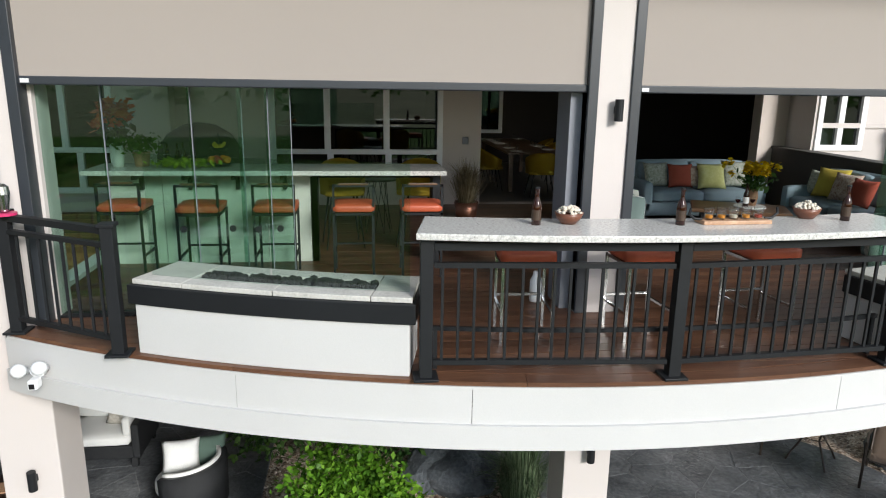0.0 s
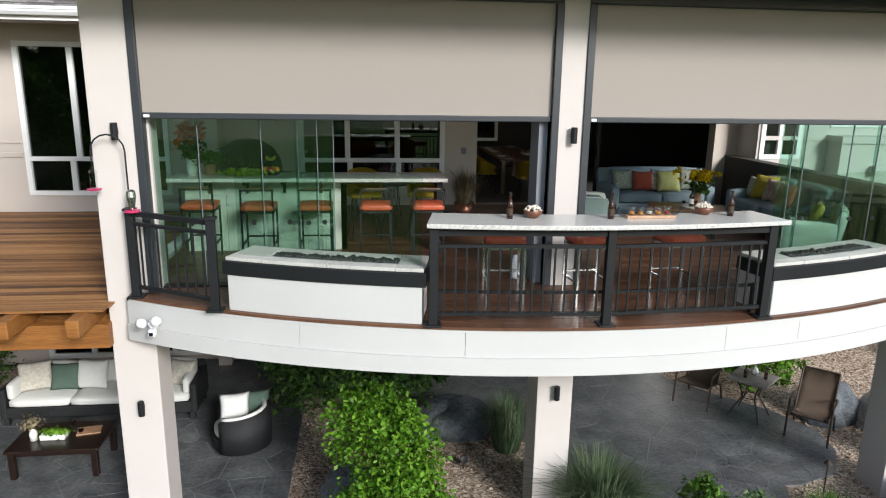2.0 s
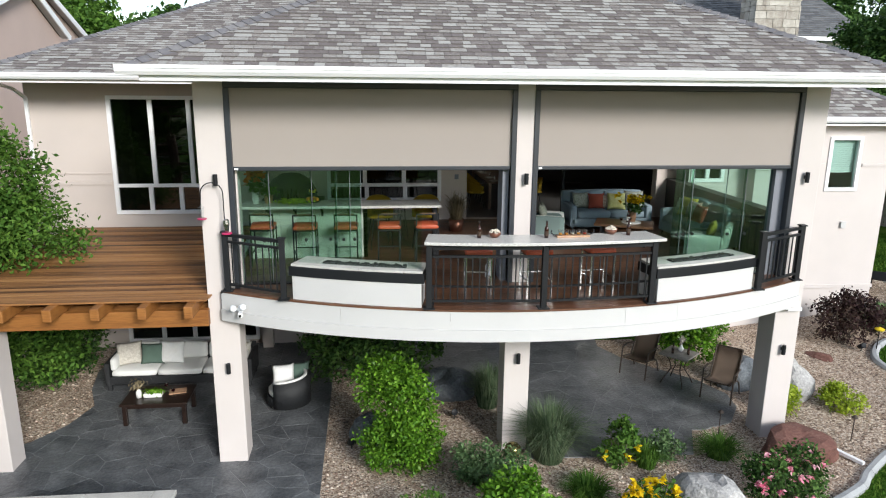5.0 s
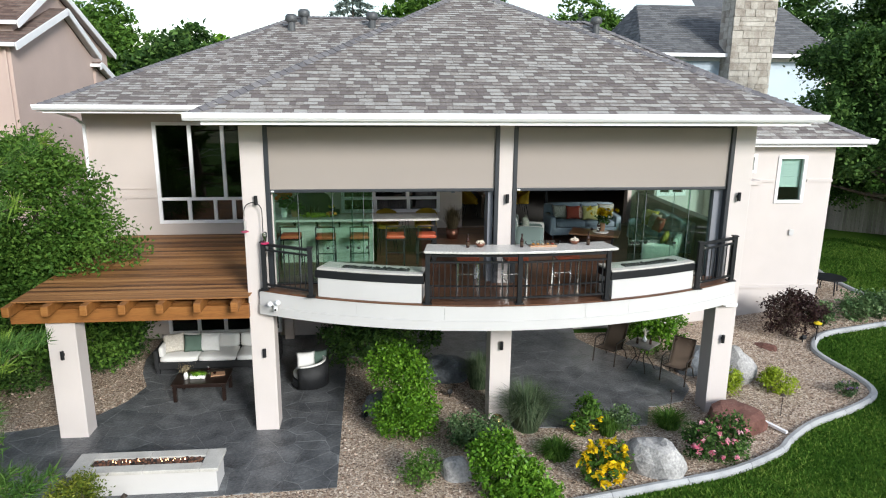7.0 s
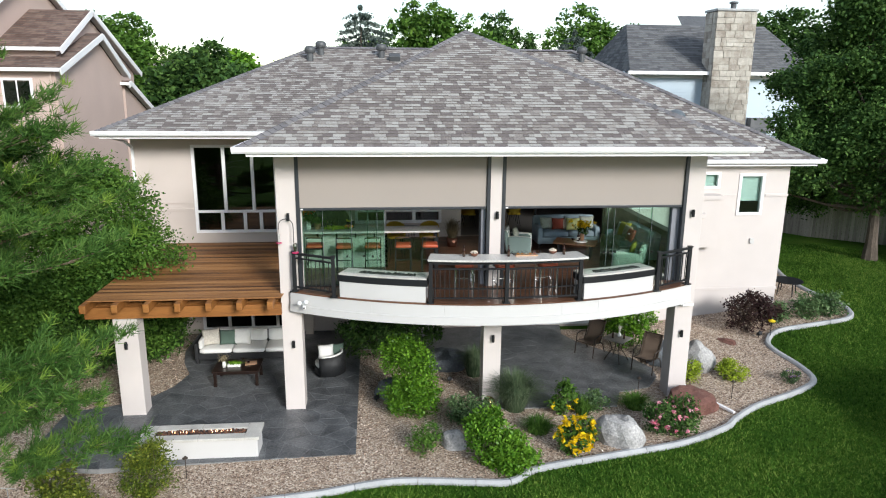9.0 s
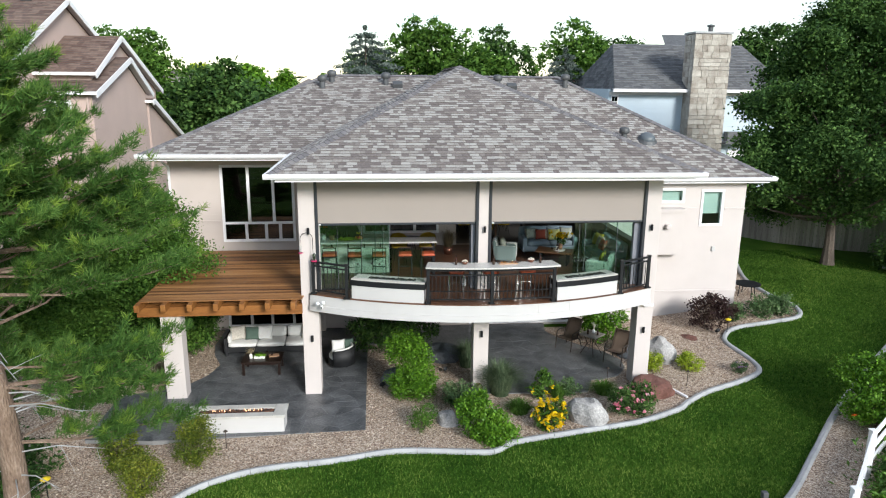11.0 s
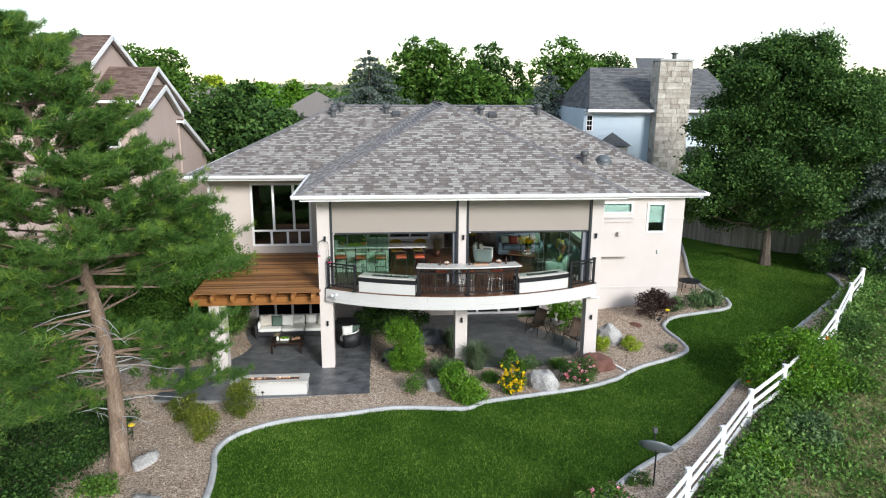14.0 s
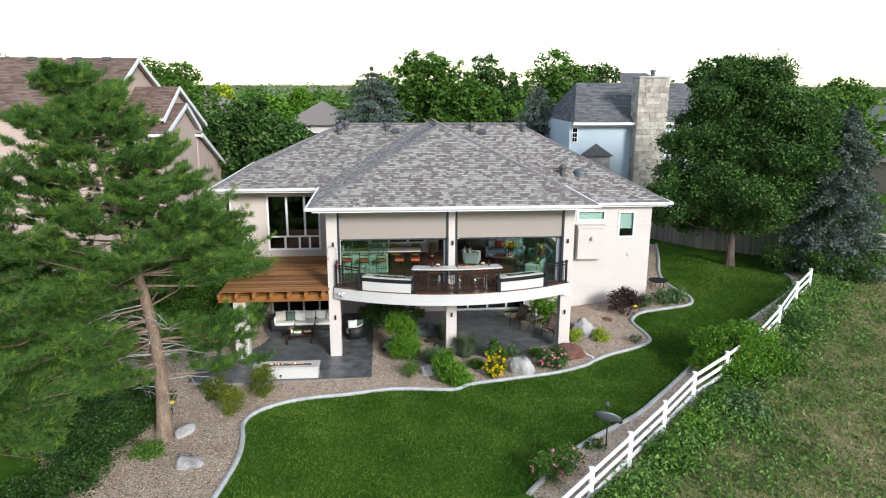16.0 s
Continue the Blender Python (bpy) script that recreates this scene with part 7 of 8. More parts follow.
# ---- neighbouring houses ----
def gable_block(parent, x0, x1, ridge, front, back, floor_z, wall_mat, roof_mat, rake=0.35):
    """A house block with its ridge along x and a gable end at x1. ridge, front, back: (y, z)."""
    bm = bmesh.new()
    outline = [(front[0] + 0.3, floor_z), (front[0] + 0.3, front[1]), (ridge[0], ridge[1] - 0.2), (back[0] - 0.3, back[1]), (back[0] - 0.3, floor_z)]
    lo = [bm.verts.new((x0, y, z)) for y, z in outline]
    hi = [bm.verts.new((x1, y, z)) for y, z in outline]
    n = len(outline)
    bm.faces.new(lo), bm.faces.new(hi[::-1])
    for i in range(n):
        bm.faces.new([lo[i], lo[(i + 1) % n], hi[(i + 1) % n], hi[i]])
    bmesh.ops.recalc_face_normals(bm, faces=bm.faces[:])
    part("wall", bm, wall_mat, parent)
    rg = random.Random(int(x1 * 10))
    x2 = x1 + rake
    a = [Vector((x0, front[0], front[1])), Vector((x2, front[0], front[1])), Vector((x2, *ridge)), Vector((x0, *ridge))]
    b = [Vector((x2, back[0], back[1])), Vector((x0, back[0], back[1])), Vector((x0, *ridge)), Vector((x2, *ridge))]
    dk = bmesh.new()
    for cs in (a, b):
        dk.faces.new([dk.verts.new(c - Vector((0, 0, 0.02))) for c in cs])
    rf = part("roof", dk, roof_mat, parent)
    pcs = shingle_field(a, 0.2, 0.45, rg) + shingle_field(b, 0.2, 0.45, rg)
    tagged(part("shingles", shingle_mesh("shingles", pcs, roof_mat), None, rf), kind="stuff")
    for p, q in ((front, ridge), (ridge, back)):
        part("rake_board", bar(bmesh.new(), (x2, p[0], p[1] - 0.1), (x2, q[0], q[1] - 0.1), 0.05, 0.26), TRIM_WHITE, parent, "white rake board")
        part("rake_soffit", bar(bmesh.new(), ((x1 + x2) / 2, p[0], p[1] - 0.09), ((x1 + x2) / 2, q[0], q[1] - 0.09), rake, 0.04), STUCCO_WHITE, parent)
    part("gutter", bar(bmesh.new(), (x0, front[0] - 0.06, front[1] - 0.02), (x2, front[0] - 0.06, front[1] - 0.02), 0.13, 0.14), TRIM_WHITE, parent, "white gutter")


nl = thing("neighbour_house", "rose-tan stucco house with brown shingled gables and white trim", "house")
gable_block(nl, -34, -18.6, (18.65, 12.92), (12.0, 9.75), (24.5, 10.2), -0.5, STUCCO_ROSE, SHINGLE_BROWN)
gable_block(nl, -21, -16.2, (18.6, 11.18), (14.8, 9.3), (24.7, 8.46), -0.5, STUCCO_ROSE, SHINGLE_BROWN)
gable_block(nl, -21, -15.8, (18.45, 10.12), (13.6, 8.45), (21.6, 8.3), -0.5, STUCCO_ROSE, SHINGLE_BROWN)
gable_block(nl, -21, -15.75, (21.5, 8.0), (21.2, 7.9), (28.7, 4.85), -0.5, STUCCO_ROSE, SHINGLE_BROWN)
wn1 = part("window", boxes((-17.9, -16.7, 13.82, 13.9, 6.9, 8.1), bevel=0.01), TRIM_WHITE, nl, "white-framed window")
part("pane", boxes((-17.8, -17.33, 13.8, 13.816, 7.0, 8.0)), WINDOW_GLASS, wn1)
part("pane", boxes((-17.27, -16.8, 13.8, 13.816, 7.0, 8.0)), WINDOW_GLASS, wn1)
part("downspout", bar(bmesh.new(), (-15.95, 13.82, 8.3), (-15.95, 13.82, 0), 0.08, 0.08), STUCCO_ROSE, nl)
part("flue", lathe([(0.12, 0), (0.12, 0.75), (0.18, 0.78), (0.18, 0.9), (0, 0.95)], 14), CERAMIC, nl, "white flue pipe").location = (-22.7, 18.5, 12.8)
for x in (-24.6, -21.9, -20.1):
    part("ridge_vent", boxes((x - 0.25, x + 0.25, 18.2, 18.5, 12.75, 12.98), bevel=0.03), VENT_METAL, nl, "dark roof vent")

nb = thing("neighbour_house", "pale blue lap-sided house with grey roof and stone chimney", "house")
part("wall", boxes((10.6, 21.0, 21.0, 29.0, 0.5, 8.75)), LAP_BLUE, nb)
lap = []
for k in range(52):
    z = 0.9 + 0.15 * k
    lap += [[(10.55, 20.96, z), (21.05, 20.96, z), (21.05, 20.99, z + 0.15), (10.55, 20.99, z + 0.15)], [(10.55, 20.96, z), (10.55, 20.99, z), (21.05, 20.99, z), (21.05, 20.96, z)]]
tagged(part("siding", arrays("siding", np.array(lap).reshape(-1, 3), 4, LAP_BLUE), None, nb, "pale blue lap boards"), kind="stuff")
dk = bmesh.new()
A = [Vector((10.7, 20.4, 8.72)), Vector((21.6, 20.4, 8.72)), Vector((20.6, 25.0, 11.5)), Vector((12.0, 25.0, 11.5))]
B = [Vector((10.7, 29.6, 8.72)), Vector((10.7, 20.4, 8.72)), Vector((12.0, 25.0, 11.5))]
C = [Vector((21.6, 20.4, 8.72)), Vector((21.6, 29.6, 8.72)), Vector((20.6, 25.0, 11.5))]
D = [Vector((21.6, 29.6, 8.72)), Vector((10.7, 29.6, 8.72)), Vector((12.0, 25.0, 11.5)), Vector((20.6, 25.0, 11.5))]
for cs in (A, B, C, D):
    dk.faces.new([dk.verts.new(c - Vector((0, 0, 0.02))) for c in cs])
rf = part("roof", dk, SHINGLE_SLATE, nb)
rg = random.Random(31)
tagged(part("shingles", shingle_mesh("shingles", shingle_field(A, 0.2, 0.45, rg) + shingle_field(B, 0.2, 0.45, rg), SHINGLE_SLATE), None, rf), kind="stuff")
E2 = [Vector((15.4, 24.6, 11.2)), Vector((19.6, 24.6, 11.2)), Vector((18.4, 27.5, 12.3)), Vector((16.2, 27.5, 12.3))]
dk = bmesh.new()
dk.faces.new([dk.verts.new(c) for c in E2])
part("upper_roof", dk, SHINGLE_SLATE, nb)
part("gutter", bar(bmesh.new(), (10.6, 20.33, 8.68), (21.7, 20.33, 8.68), 0.14, 0.18), TRIM_WHITE, nb, "white gutter")
part("frieze", boxes((10.6, 21.0, 20.93, 20.955, 8.4, 8.6)), TRIM_WHITE, nb)
wb = part("window", boxes((10.7, 11.15, 20.9, 20.95, 7.3, 8.4), bevel=0.01), TRIM_WHITE, nb, "narrow white-framed window")
for k in range(3):
    for j in range(2):
        part("pane", boxes((10.76 + 0.17 * j, 10.91 + 0.17 * j, 20.885, 20.898, 7.38 + 0.33 * k, 7.66 + 0.33 * k)), WINDOW_GLASS, wb)
bay = part("bay", boxes((11.6, 13.4, 20.2, 20.95, 3.0, 6.4)), CHIMNEY_STONE, nb, "stone bay window base")
bm = bmesh.new()
vs = [bm.verts.new(p) for p in ((11.4, 20.0, 6.4), (13.6, 20.0, 6.4), (13.6, 21.0, 6.4), (11.4, 21.0, 6.4), (12.5, 20.8, 7.25))]
for f in ((0, 1, 4), (1, 2, 4), (3, 0, 4), (3, 2, 1, 0)):
    bm.faces.new([vs[i] for i in f])
part("bay_roof", bm, SHINGLE_SLATE, bay, "small hipped bay roof")
part("bay_roof", moved(boxes((17.6, 19.4, 20.1, 21.0, 5.6, 5.75), (17.9, 19.1, 20.5, 21.0, 5.75, 6.3)), pose(0, 0, 0)), SHINGLE_SLATE, bay, "small hipped bay roof")
part("window", boxes((18.2, 20.0, 20.9, 20.95, 3.2, 5.2), bevel=0.01), TRIM_WHITE, nb, "white-framed window")
ch = thing("stone_chimney", "tall tan stone chimney on the blue house", "chimney")
part("core", boxes((15.15, 17.25, 20.05, 21.3, 0.5, 11.85)), MORTAR, ch)
part("cap", boxes((15.05, 17.35, 19.95, 21.4, 11.86, 11.98), bevel=0.02), CURB, ch, "concrete cap")
part("flue", moved(lathe([(0.14, 0), (0.14, 0.3), (0.22, 0.32), (0.22, 0.4), (0, 0.45)], 12), pose(16.3, 20.7, 11.98)), VENT_METAL, ch)
rng = random.Random(6)
z = 1.2
while z < 11.8:
    h = rng.choice((0.22, 0.3, 0.36))
    h = min(h, 11.85 - z)
    x = 15.1
    while x < 17.28:
        w = min(rng.uniform(0.3, 0.62), 17.3 - x)
        if w > 0.06:
            part("stone", boxes((x + 0.008, x + w - 0.008, 20.0 - rng.uniform(0, 0.03), 20.06, z + 0.008, z + h - 0.008)), CHIMNEY_STONE, ch)
        x += w
    for y in (20.07, 20.5, 20.9):
        part("stone", boxes((15.1 - rng.uniform(0, 0.02), 15.16, y, y + 0.38, z + 0.008, z + h - 0.008)), CHIMNEY_STONE, ch)
    z += h

for x, y, w, d, hh, rz, wall, rf_m, lb in ((-25.0, 62, 11, 9, 7.6, 10, STUCCO_ROSE, SHINGLE, "distant tan house with grey hip roof"), (-10, 55, 7, 7, 6.8, -8, STUCCO, SHINGLE, "distant beige house with arched windows"), (-21, 90, 10, 9, 7.0, 0, STUCCO_WHITE, SHINGLE_SLATE, "far white house among trees"), (62, 58, 14, 10, 6.2, -25, LAP_BLUE, SHINGLE_SLATE, "distant pale blue house beyond the trees"), (50, 38, 10, 9, 4.2, 15, STUCCO_ROSE, SHINGLE, "distant tan house with low roof"), (9, 60, 12, 9, 6, 0, LAP_BLUE, SHINGLE_SLATE, "distant dark-roofed house behind trees"), (-26, 95, 12, 9, 5, 20, STUCCO, SHINGLE_BROWN, "far brown-roofed house on the plain")):
    hs = thing("distant_house", lb, "house", (x, y, 0.0), rz, "distant houses")
    part("wall", boxes((-w / 2, w / 2, -d / 2, d / 2, 0, hh)), wall, hs)
    bm = bmesh.new()
    e = 0.5
    vs = [bm.verts.new(p) for p in ((-w / 2 - e, -d / 2 - e, hh), (w / 2 + e, -d / 2 - e, hh), (w / 2 + e, d / 2 + e, hh), (-w / 2 - e, d / 2 + e, hh), (-w / 2 + d / 2, 0, hh + 2.6), (w / 2 - d / 2, 0, hh + 2.6))]
    for f in ((0, 1, 5, 4), (1, 2, 5), (2, 3, 4, 5), (3, 0, 4), (3, 2, 1, 0)):
        bm.faces.new([vs[i] for i in f])
    part("roof", bm, rf_m, hs)
    for k in range(3):
        q = part("window", boxes((-w / 3 + k * w / 3 - 0.6, -w / 3 + k * w / 3 + 0.6, -d / 2 - 0.06, -d / 2, hh - 2.1, hh - 0.8)), TRIM_WHITE, hs)
        part("pane", boxes((-w / 3 + k * w / 3 - 0.5, -w / 3 + k * w / 3 + 0.5, -d / 2 - 0.08, -d / 2 - 0.062, hh - 2.0, hh - 0.9)), WINDOW_GLASS, q)


# ---- pines ----
def pine(x, y, height, top_dx, label, reach=3.6, low=2.2, whorls=17, seed=1, tuft_n=24, arms=6, bare=0.0):
    """A tall open pine: bare lower trunk, dead twigs, limbs with sprays of long needles."""
    z0 = terrain(x, y) - 0.12
    t = thing("pine_tree", label, "tree", (x, y, z0), 0, "pine trees")
    rr = np.random.default_rng(seed)
    bm = bmesh.new()

    def axis(f):
        return np.array([top_dx * f ** 3 + 0.12 * math.sin(f * 7), 0.1 * math.sin(f * 5 + 1), height * f])
    prev = None
    for i in range(21):
        f = i / 20
        c = axis(f)
        r = 0.235 * (1 - f) ** 0.8 + 0.02 + 0.09 * max(0, 0.06 - f) / 0.06
        ring = [bm.verts.new((c[0] + r * math.cos(k * 0.6283), c[1] + r * math.sin(k * 0.6283), c[2])) for k in range(10)]
        if prev:
            for k in range(10):
                bm.faces.new([prev[k], prev[(k + 1) % 10], ring[(k + 1) % 10], ring[k]])
        prev = ring
    part("trunk", bm, BARK_PINE, t, "scaly grey-tan trunk", True)
    limbs, dead = bmesh.new(), bmesh.new()
    tufts, dirs, young = [], [], []
    for w in range(whorls):
        f = (low + (height - low - 0.3) * (w / (whorls - 1)) ** 0.95) / height
        c = axis(f)
        g = (c[2] - low) / (height - low)
        shape = (0.8 + 0.42 * min(1, g * 3)) * (1 - g ** 1.4) ** 0.8
        for b in range(arms):
            a = rr.random() * 6.283
            if c[2] < bare and abs((a - 5.22 + math.pi) % (2 * math.pi) - math.pi) < 0.75:      # the side to the lawn is bare low down
                continue
            L = reach * shape * (0.65 + 0.5 * rr.random()) + 0.35
            rise = L * (0.02 + 0.5 * g) * (0.6 + 0.8 * rr.random())
            d = np.array([math.cos(a), math.sin(a), 0])
            mid = c + d * L * 0.5 + np.array([0, 0, rise * 0.25 - 0.05 * L * (1 - g)])
            end = c + d * L + np.array([0, 0, rise])
            rod(limbs, c, mid, 0.014 + 0.008 * L, 0.008 + 0.004 * L, 6, False)
            rod(limbs, mid, end, 0.008 + 0.004 * L, 0.004, 6, False)
            for s in range(int(4 + L * 5.6)):
                q = 0.32 + 0.68 * rr.random()
                base = c + (mid - c) * min(1, q * 2) if q < 0.5 else mid + (end - mid) * (q * 2 - 1)
                sa = a + rr.normal() * 0.9
                sl = (0.45 + 0.55 * rr.random()) * min(1.1, 0.35 + L * 0.22)
                sd = np.array([math.cos(sa), math.sin(sa), 0.25 + 0.35 * rr.random()])
                tip = base + sd * sl
                rod(limbs, base, tip, 0.005, 0.003, 4, False)
                for k in range(5):
                    tufts.append(base + (tip - base) * (0.45 + 0.55 * (k + rr.random() * 0.6) / 5) + rr.normal(size=3) * 0.03)
                    v = sd + np.array([0, 0, 0.5])
                    dirs.append(v / np.linalg.norm(v))
                    young.append(k == 4 and sd[2] > 0.5)
            tufts.append(end)
            dirs.append(d * 0.7 + np.array([0, 0, 0.7]))
            young.append(True)
    for k in range(26):
        f = (0.9 + rr.random() * (low + 1.6)) / height
        c, a = axis(f), rr.random() * 6.283
        L = 0.5 + 1.5 * rr.random()
        e = c + np.array([math.cos(a) * L, math.sin(a) * L, 0.2 * rr.normal()])
        m = (c + e) / 2 + np.array([0, 0, 0.12])
        rod(dead, c, m, 0.018, 0.012, 5, False), rod(dead, m, e, 0.012, 0.004, 5, False)
        for j in range(3):
            u = m + (e - m) * rr.random()
            rod(dead, u, u + rr.normal(size=3) * 0.22, 0.006, 0.002, 4, False)
    part("branchwork", limbs, BARK_PINE, t)
    tagged(part("dead_twigs", dead, CURB, t, "bare grey dead twigs"), kind="stuff")
    tufts, dirs = np.array(tufts), np.array(dirs)
    n = len(tufts)
    c = np.repeat(tufts, tuft_n, axis=0)
    v = np.repeat(dirs, tuft_n, axis=0) * 0.8 + rr.normal(size=(n * tuft_n, 3)) * 0.5
    v /= np.linalg.norm(v, axis=1)[:, None]
    ln = 0.13 + 0.1 * rr.random(n * tuft_n)
    s = np.cross(v, rr.normal(size=v.shape))
    s /= np.linalg.norm(s, axis=1)[:, None]
    s *= 0.0095
    c = c + rr.normal(size=c.shape) * 0.035
    tri = np.stack([c - s, c + s, c + v * ln[:, None]], 1).reshape(-1, 3)
    new_growth = np.repeat(np.repeat(np.array(young), tuft_n), 3)
    tagged(part("needles", arrays("needles", tri[~new_growth], 3, NEEDLE), None, t, "long green needles in tufts"), kind="stuff")
    tagged(part("shoots", arrays("shoots", tri[new_growth], 3, NEEDLE_TIP), None, t, "pale yellow-green shoot tips"), kind="stuff")


pine(-10.42, -6.0, 12.3, -1.9, "tall open pine with bare lower trunk in the gravel bed", 2.85, 2.5, 27, 1, 27, 8, 4.9)
pine(-16.2, -8.6, 10.9, 0.4, "second pine beside the neighbouring lawn", 4.4, 1.8, 22, 2, 21, 8)

# ---- broad-leaved trees and shrubs ----
ar = random.Random(17)
ash = [(0.5, 0, 5.4, 4.0, 3.0, 3.4), (0.3, 0, 8.2, 2.8, 2.4, 2.2)]
for k in range(70):
    th, f = ar.uniform(0, 6.283), ar.random() ** 0.85
    wide = 5.5 * math.sin(math.pi * min(1, 0.16 + 0.84 * f) ** 0.72) ** 0.62 * ar.uniform(0.78, 1.04)
    ash.append((0.5 + wide * math.cos(th), 0.75 * wide * math.sin(th), 2.2 + 9.0 * f + ar.uniform(-0.3, 0.3), ar.uniform(0.6, 1.2), ar.uniform(0.6, 1.1), ar.uniform(0.35, 0.75)))
broad_tree("ash_tree", 17.25, 9.2, 12.2, ash, "large dark green ash tree on the lawn", LEAF_DARK, 7200, 28, 0.22, 0.08, 0.22, 3)
spruce("blue_spruce", 22.3, 7.6, 9.4, 3.0, "blue-grey spruce behind the ash", SPRUCE, 5)
broad_tree("shade_tree", -10.6, 3.0, 6.2, [(0, 0, 4.4, 1.7, 1.5, 1.7), (-1.6, -0.2, 3.2, 1.5, 1.4, 1.7), (1.2, -0.4, 3.3, 1.2, 1.1, 1.2), (-0.4, -0.9, 2.2, 1.8, 1.1, 1.3), (1.4, -0.3, 1.9, 0.9, 0.8, 1.2), (-2.6, 0, 2.0, 1.2, 1.2, 1.5), (-3.7, -0.3, 2.7, 1.3, 1.2, 1.4), (-4.0, 0.2, 1.2, 1.3, 1.2, 1.2), (-1.8, -1.2, 1.2, 1.3, 1.0, 1.0), (0.2, 0, 5.4, 0.9, 0.8, 0.8)],
           "dense green ornamental tree against the house", LEAF_MID, 2900, 40, 0.18, 0.05, 0.1, 7)
broad_tree("lilac_shrub", -9.7, 3.6, 2.4, [(0, 0, 1.2, 0.8, 0.9, 1.1), (-1.4, -1.0, 1.2, 1.1, 0.9, 1.1), (0.3, 0.8, 1.0, 0.6, 0.6, 0.9)], "dark green shrub behind the pergola column", LEAF_DARK, 560, 44, 0.15, 0.045, 0.04, 8)
for i, (x, y, h, w, seed) in enumerate(((-3.7, 29, 13.1, 6.2, 11), (10.07, 29, 11.8, 4.4, 12))):
    spruce("blue_spruce", x, y, h, w, "tall grey-blue spruce behind the house", SPRUCE, seed, 30, -0.4)
BG = [(1.8, 45, 14.3, 5.5, LEAF_MID), (8.5, 50, 14.8, 5.0, LEAF_DARK), (15.5, 47, 15.2, 5.0, LEAF_MID), (21, 52, 14.0, 5.0, LEAF_DARK), (-23, 45, 13.8, 4.5, LEAF_MID), (-28, 50, 14.2, 4.5, LEAF_MID), (-14.5, 30, 10.3, 4.2, LEAF_DARK), (-13.4, 38, 10.4, 3.0, LEAF_BRIGHT), (-25.5, 72, 11.3, 2.6, LEAF_LIME), (-15.5, 80, 11.0, 2.6, LEAF_BRIGHT), (-11, 27, 9.0, 3.4, LEAF_DARK), (5.0, 38, 11.5, 4.0, LEAF_MID), (30, 40, 14.5, 4.2, LEAF_DARK), (36, 30, 11.5, 5.0, LEAF_MID), (27, 22, 10.5, 4.0, LEAF_DARK), (14, 40, 9.5, 3.5, LEAF_PLUM), (-3, 52, 12.5, 4.0, LEAF_MID), (45, 42, 12, 5, LEAF_MID), (-38, 40, 14, 5, LEAF_MID)]
for i, (x, y, h, w, m) in enumerate(BG):
    r = random.Random(i + 40)
    lobes = [(r.uniform(-0.45, 0.45) * w, r.uniform(-0.4, 0.4) * w, h * r.uniform(0.42, 0.86), w * r.uniform(0.35, 0.6), w * r.uniform(0.35, 0.55), h * r.uniform(0.11, 0.2)) for _ in range(9)] + [(0, 0, h * 0.88, w * 0.4, w * 0.4, h * 0.12)]
    broad_tree("background_tree", x, y, h, lobes, "leafy green tree in the distance" if m is not LEAF_PLUM else "purple-leaved tree in the distance", m, 950, 14, 0.24, 0.2, 0.25, 60 + i, -0.3)
# far woods to the horizon
rr = np.random.default_rng(77)
pts = []
for k in range(520):
    d, a = 62 + 440 * rr.random() ** 1.5, rr.uniform(-0.85, 0.85)
    cx, cy, s = math.sin(a) * d, math.cos(a) * d, 2.5 + 2.5 * rr.random()
    pts.append(np.array([cx, cy, s * 0.9]) + rr.normal(size=(80, 3)) * np.array([s * 0.6, s * 0.6, s * 0.42]))
solo("far_woods", arrays("woods", leaves(np.concatenate(pts), 1.1, seed=8), 4, LEAF_MID), None, "distant woods on the plain", "woods", kind="stuff")
pts = []
for k in range(150):
    d, a, s = 300 + 1700 * rr.random(), rr.uniform(-0.9, 0.9), 4 + 5 * rr.random()
    pts.append(np.array([math.sin(a) * d, math.cos(a) * d, s * 0.7]) + rr.normal(size=(46, 3)) * np.array([s * 1.5, s * 0.8, s * 0.35]))
solo("far_woods", arrays("treeline", leaves(np.concatenate(pts), 2.0, seed=18), 4, LEAF_SAGE), None, "hazy lines of trees on the far plain", "woods", kind="stuff")
# woods of the open plain on the other side
pts = []
for k in range(160):
    d, a = 120 + 500 * rr.random(), rr.uniform(2.0, 4.3)
    cx, cy, s = math.sin(a) * d, math.cos(a) * d, 2.0 + 2 * rr.random()
    pts.append(np.array([cx, cy, s * 0.8]) + rr.normal(size=(40, 3)) * np.array([s * 0.8, s * 0.8, s * 0.5]))
solo("far_scrub", arrays("scrub", leaves(np.concatenate(pts), 0.9, seed=9), 4, LEAF_MID), None, "scattered trees across the open plain", "woods", kind="stuff")


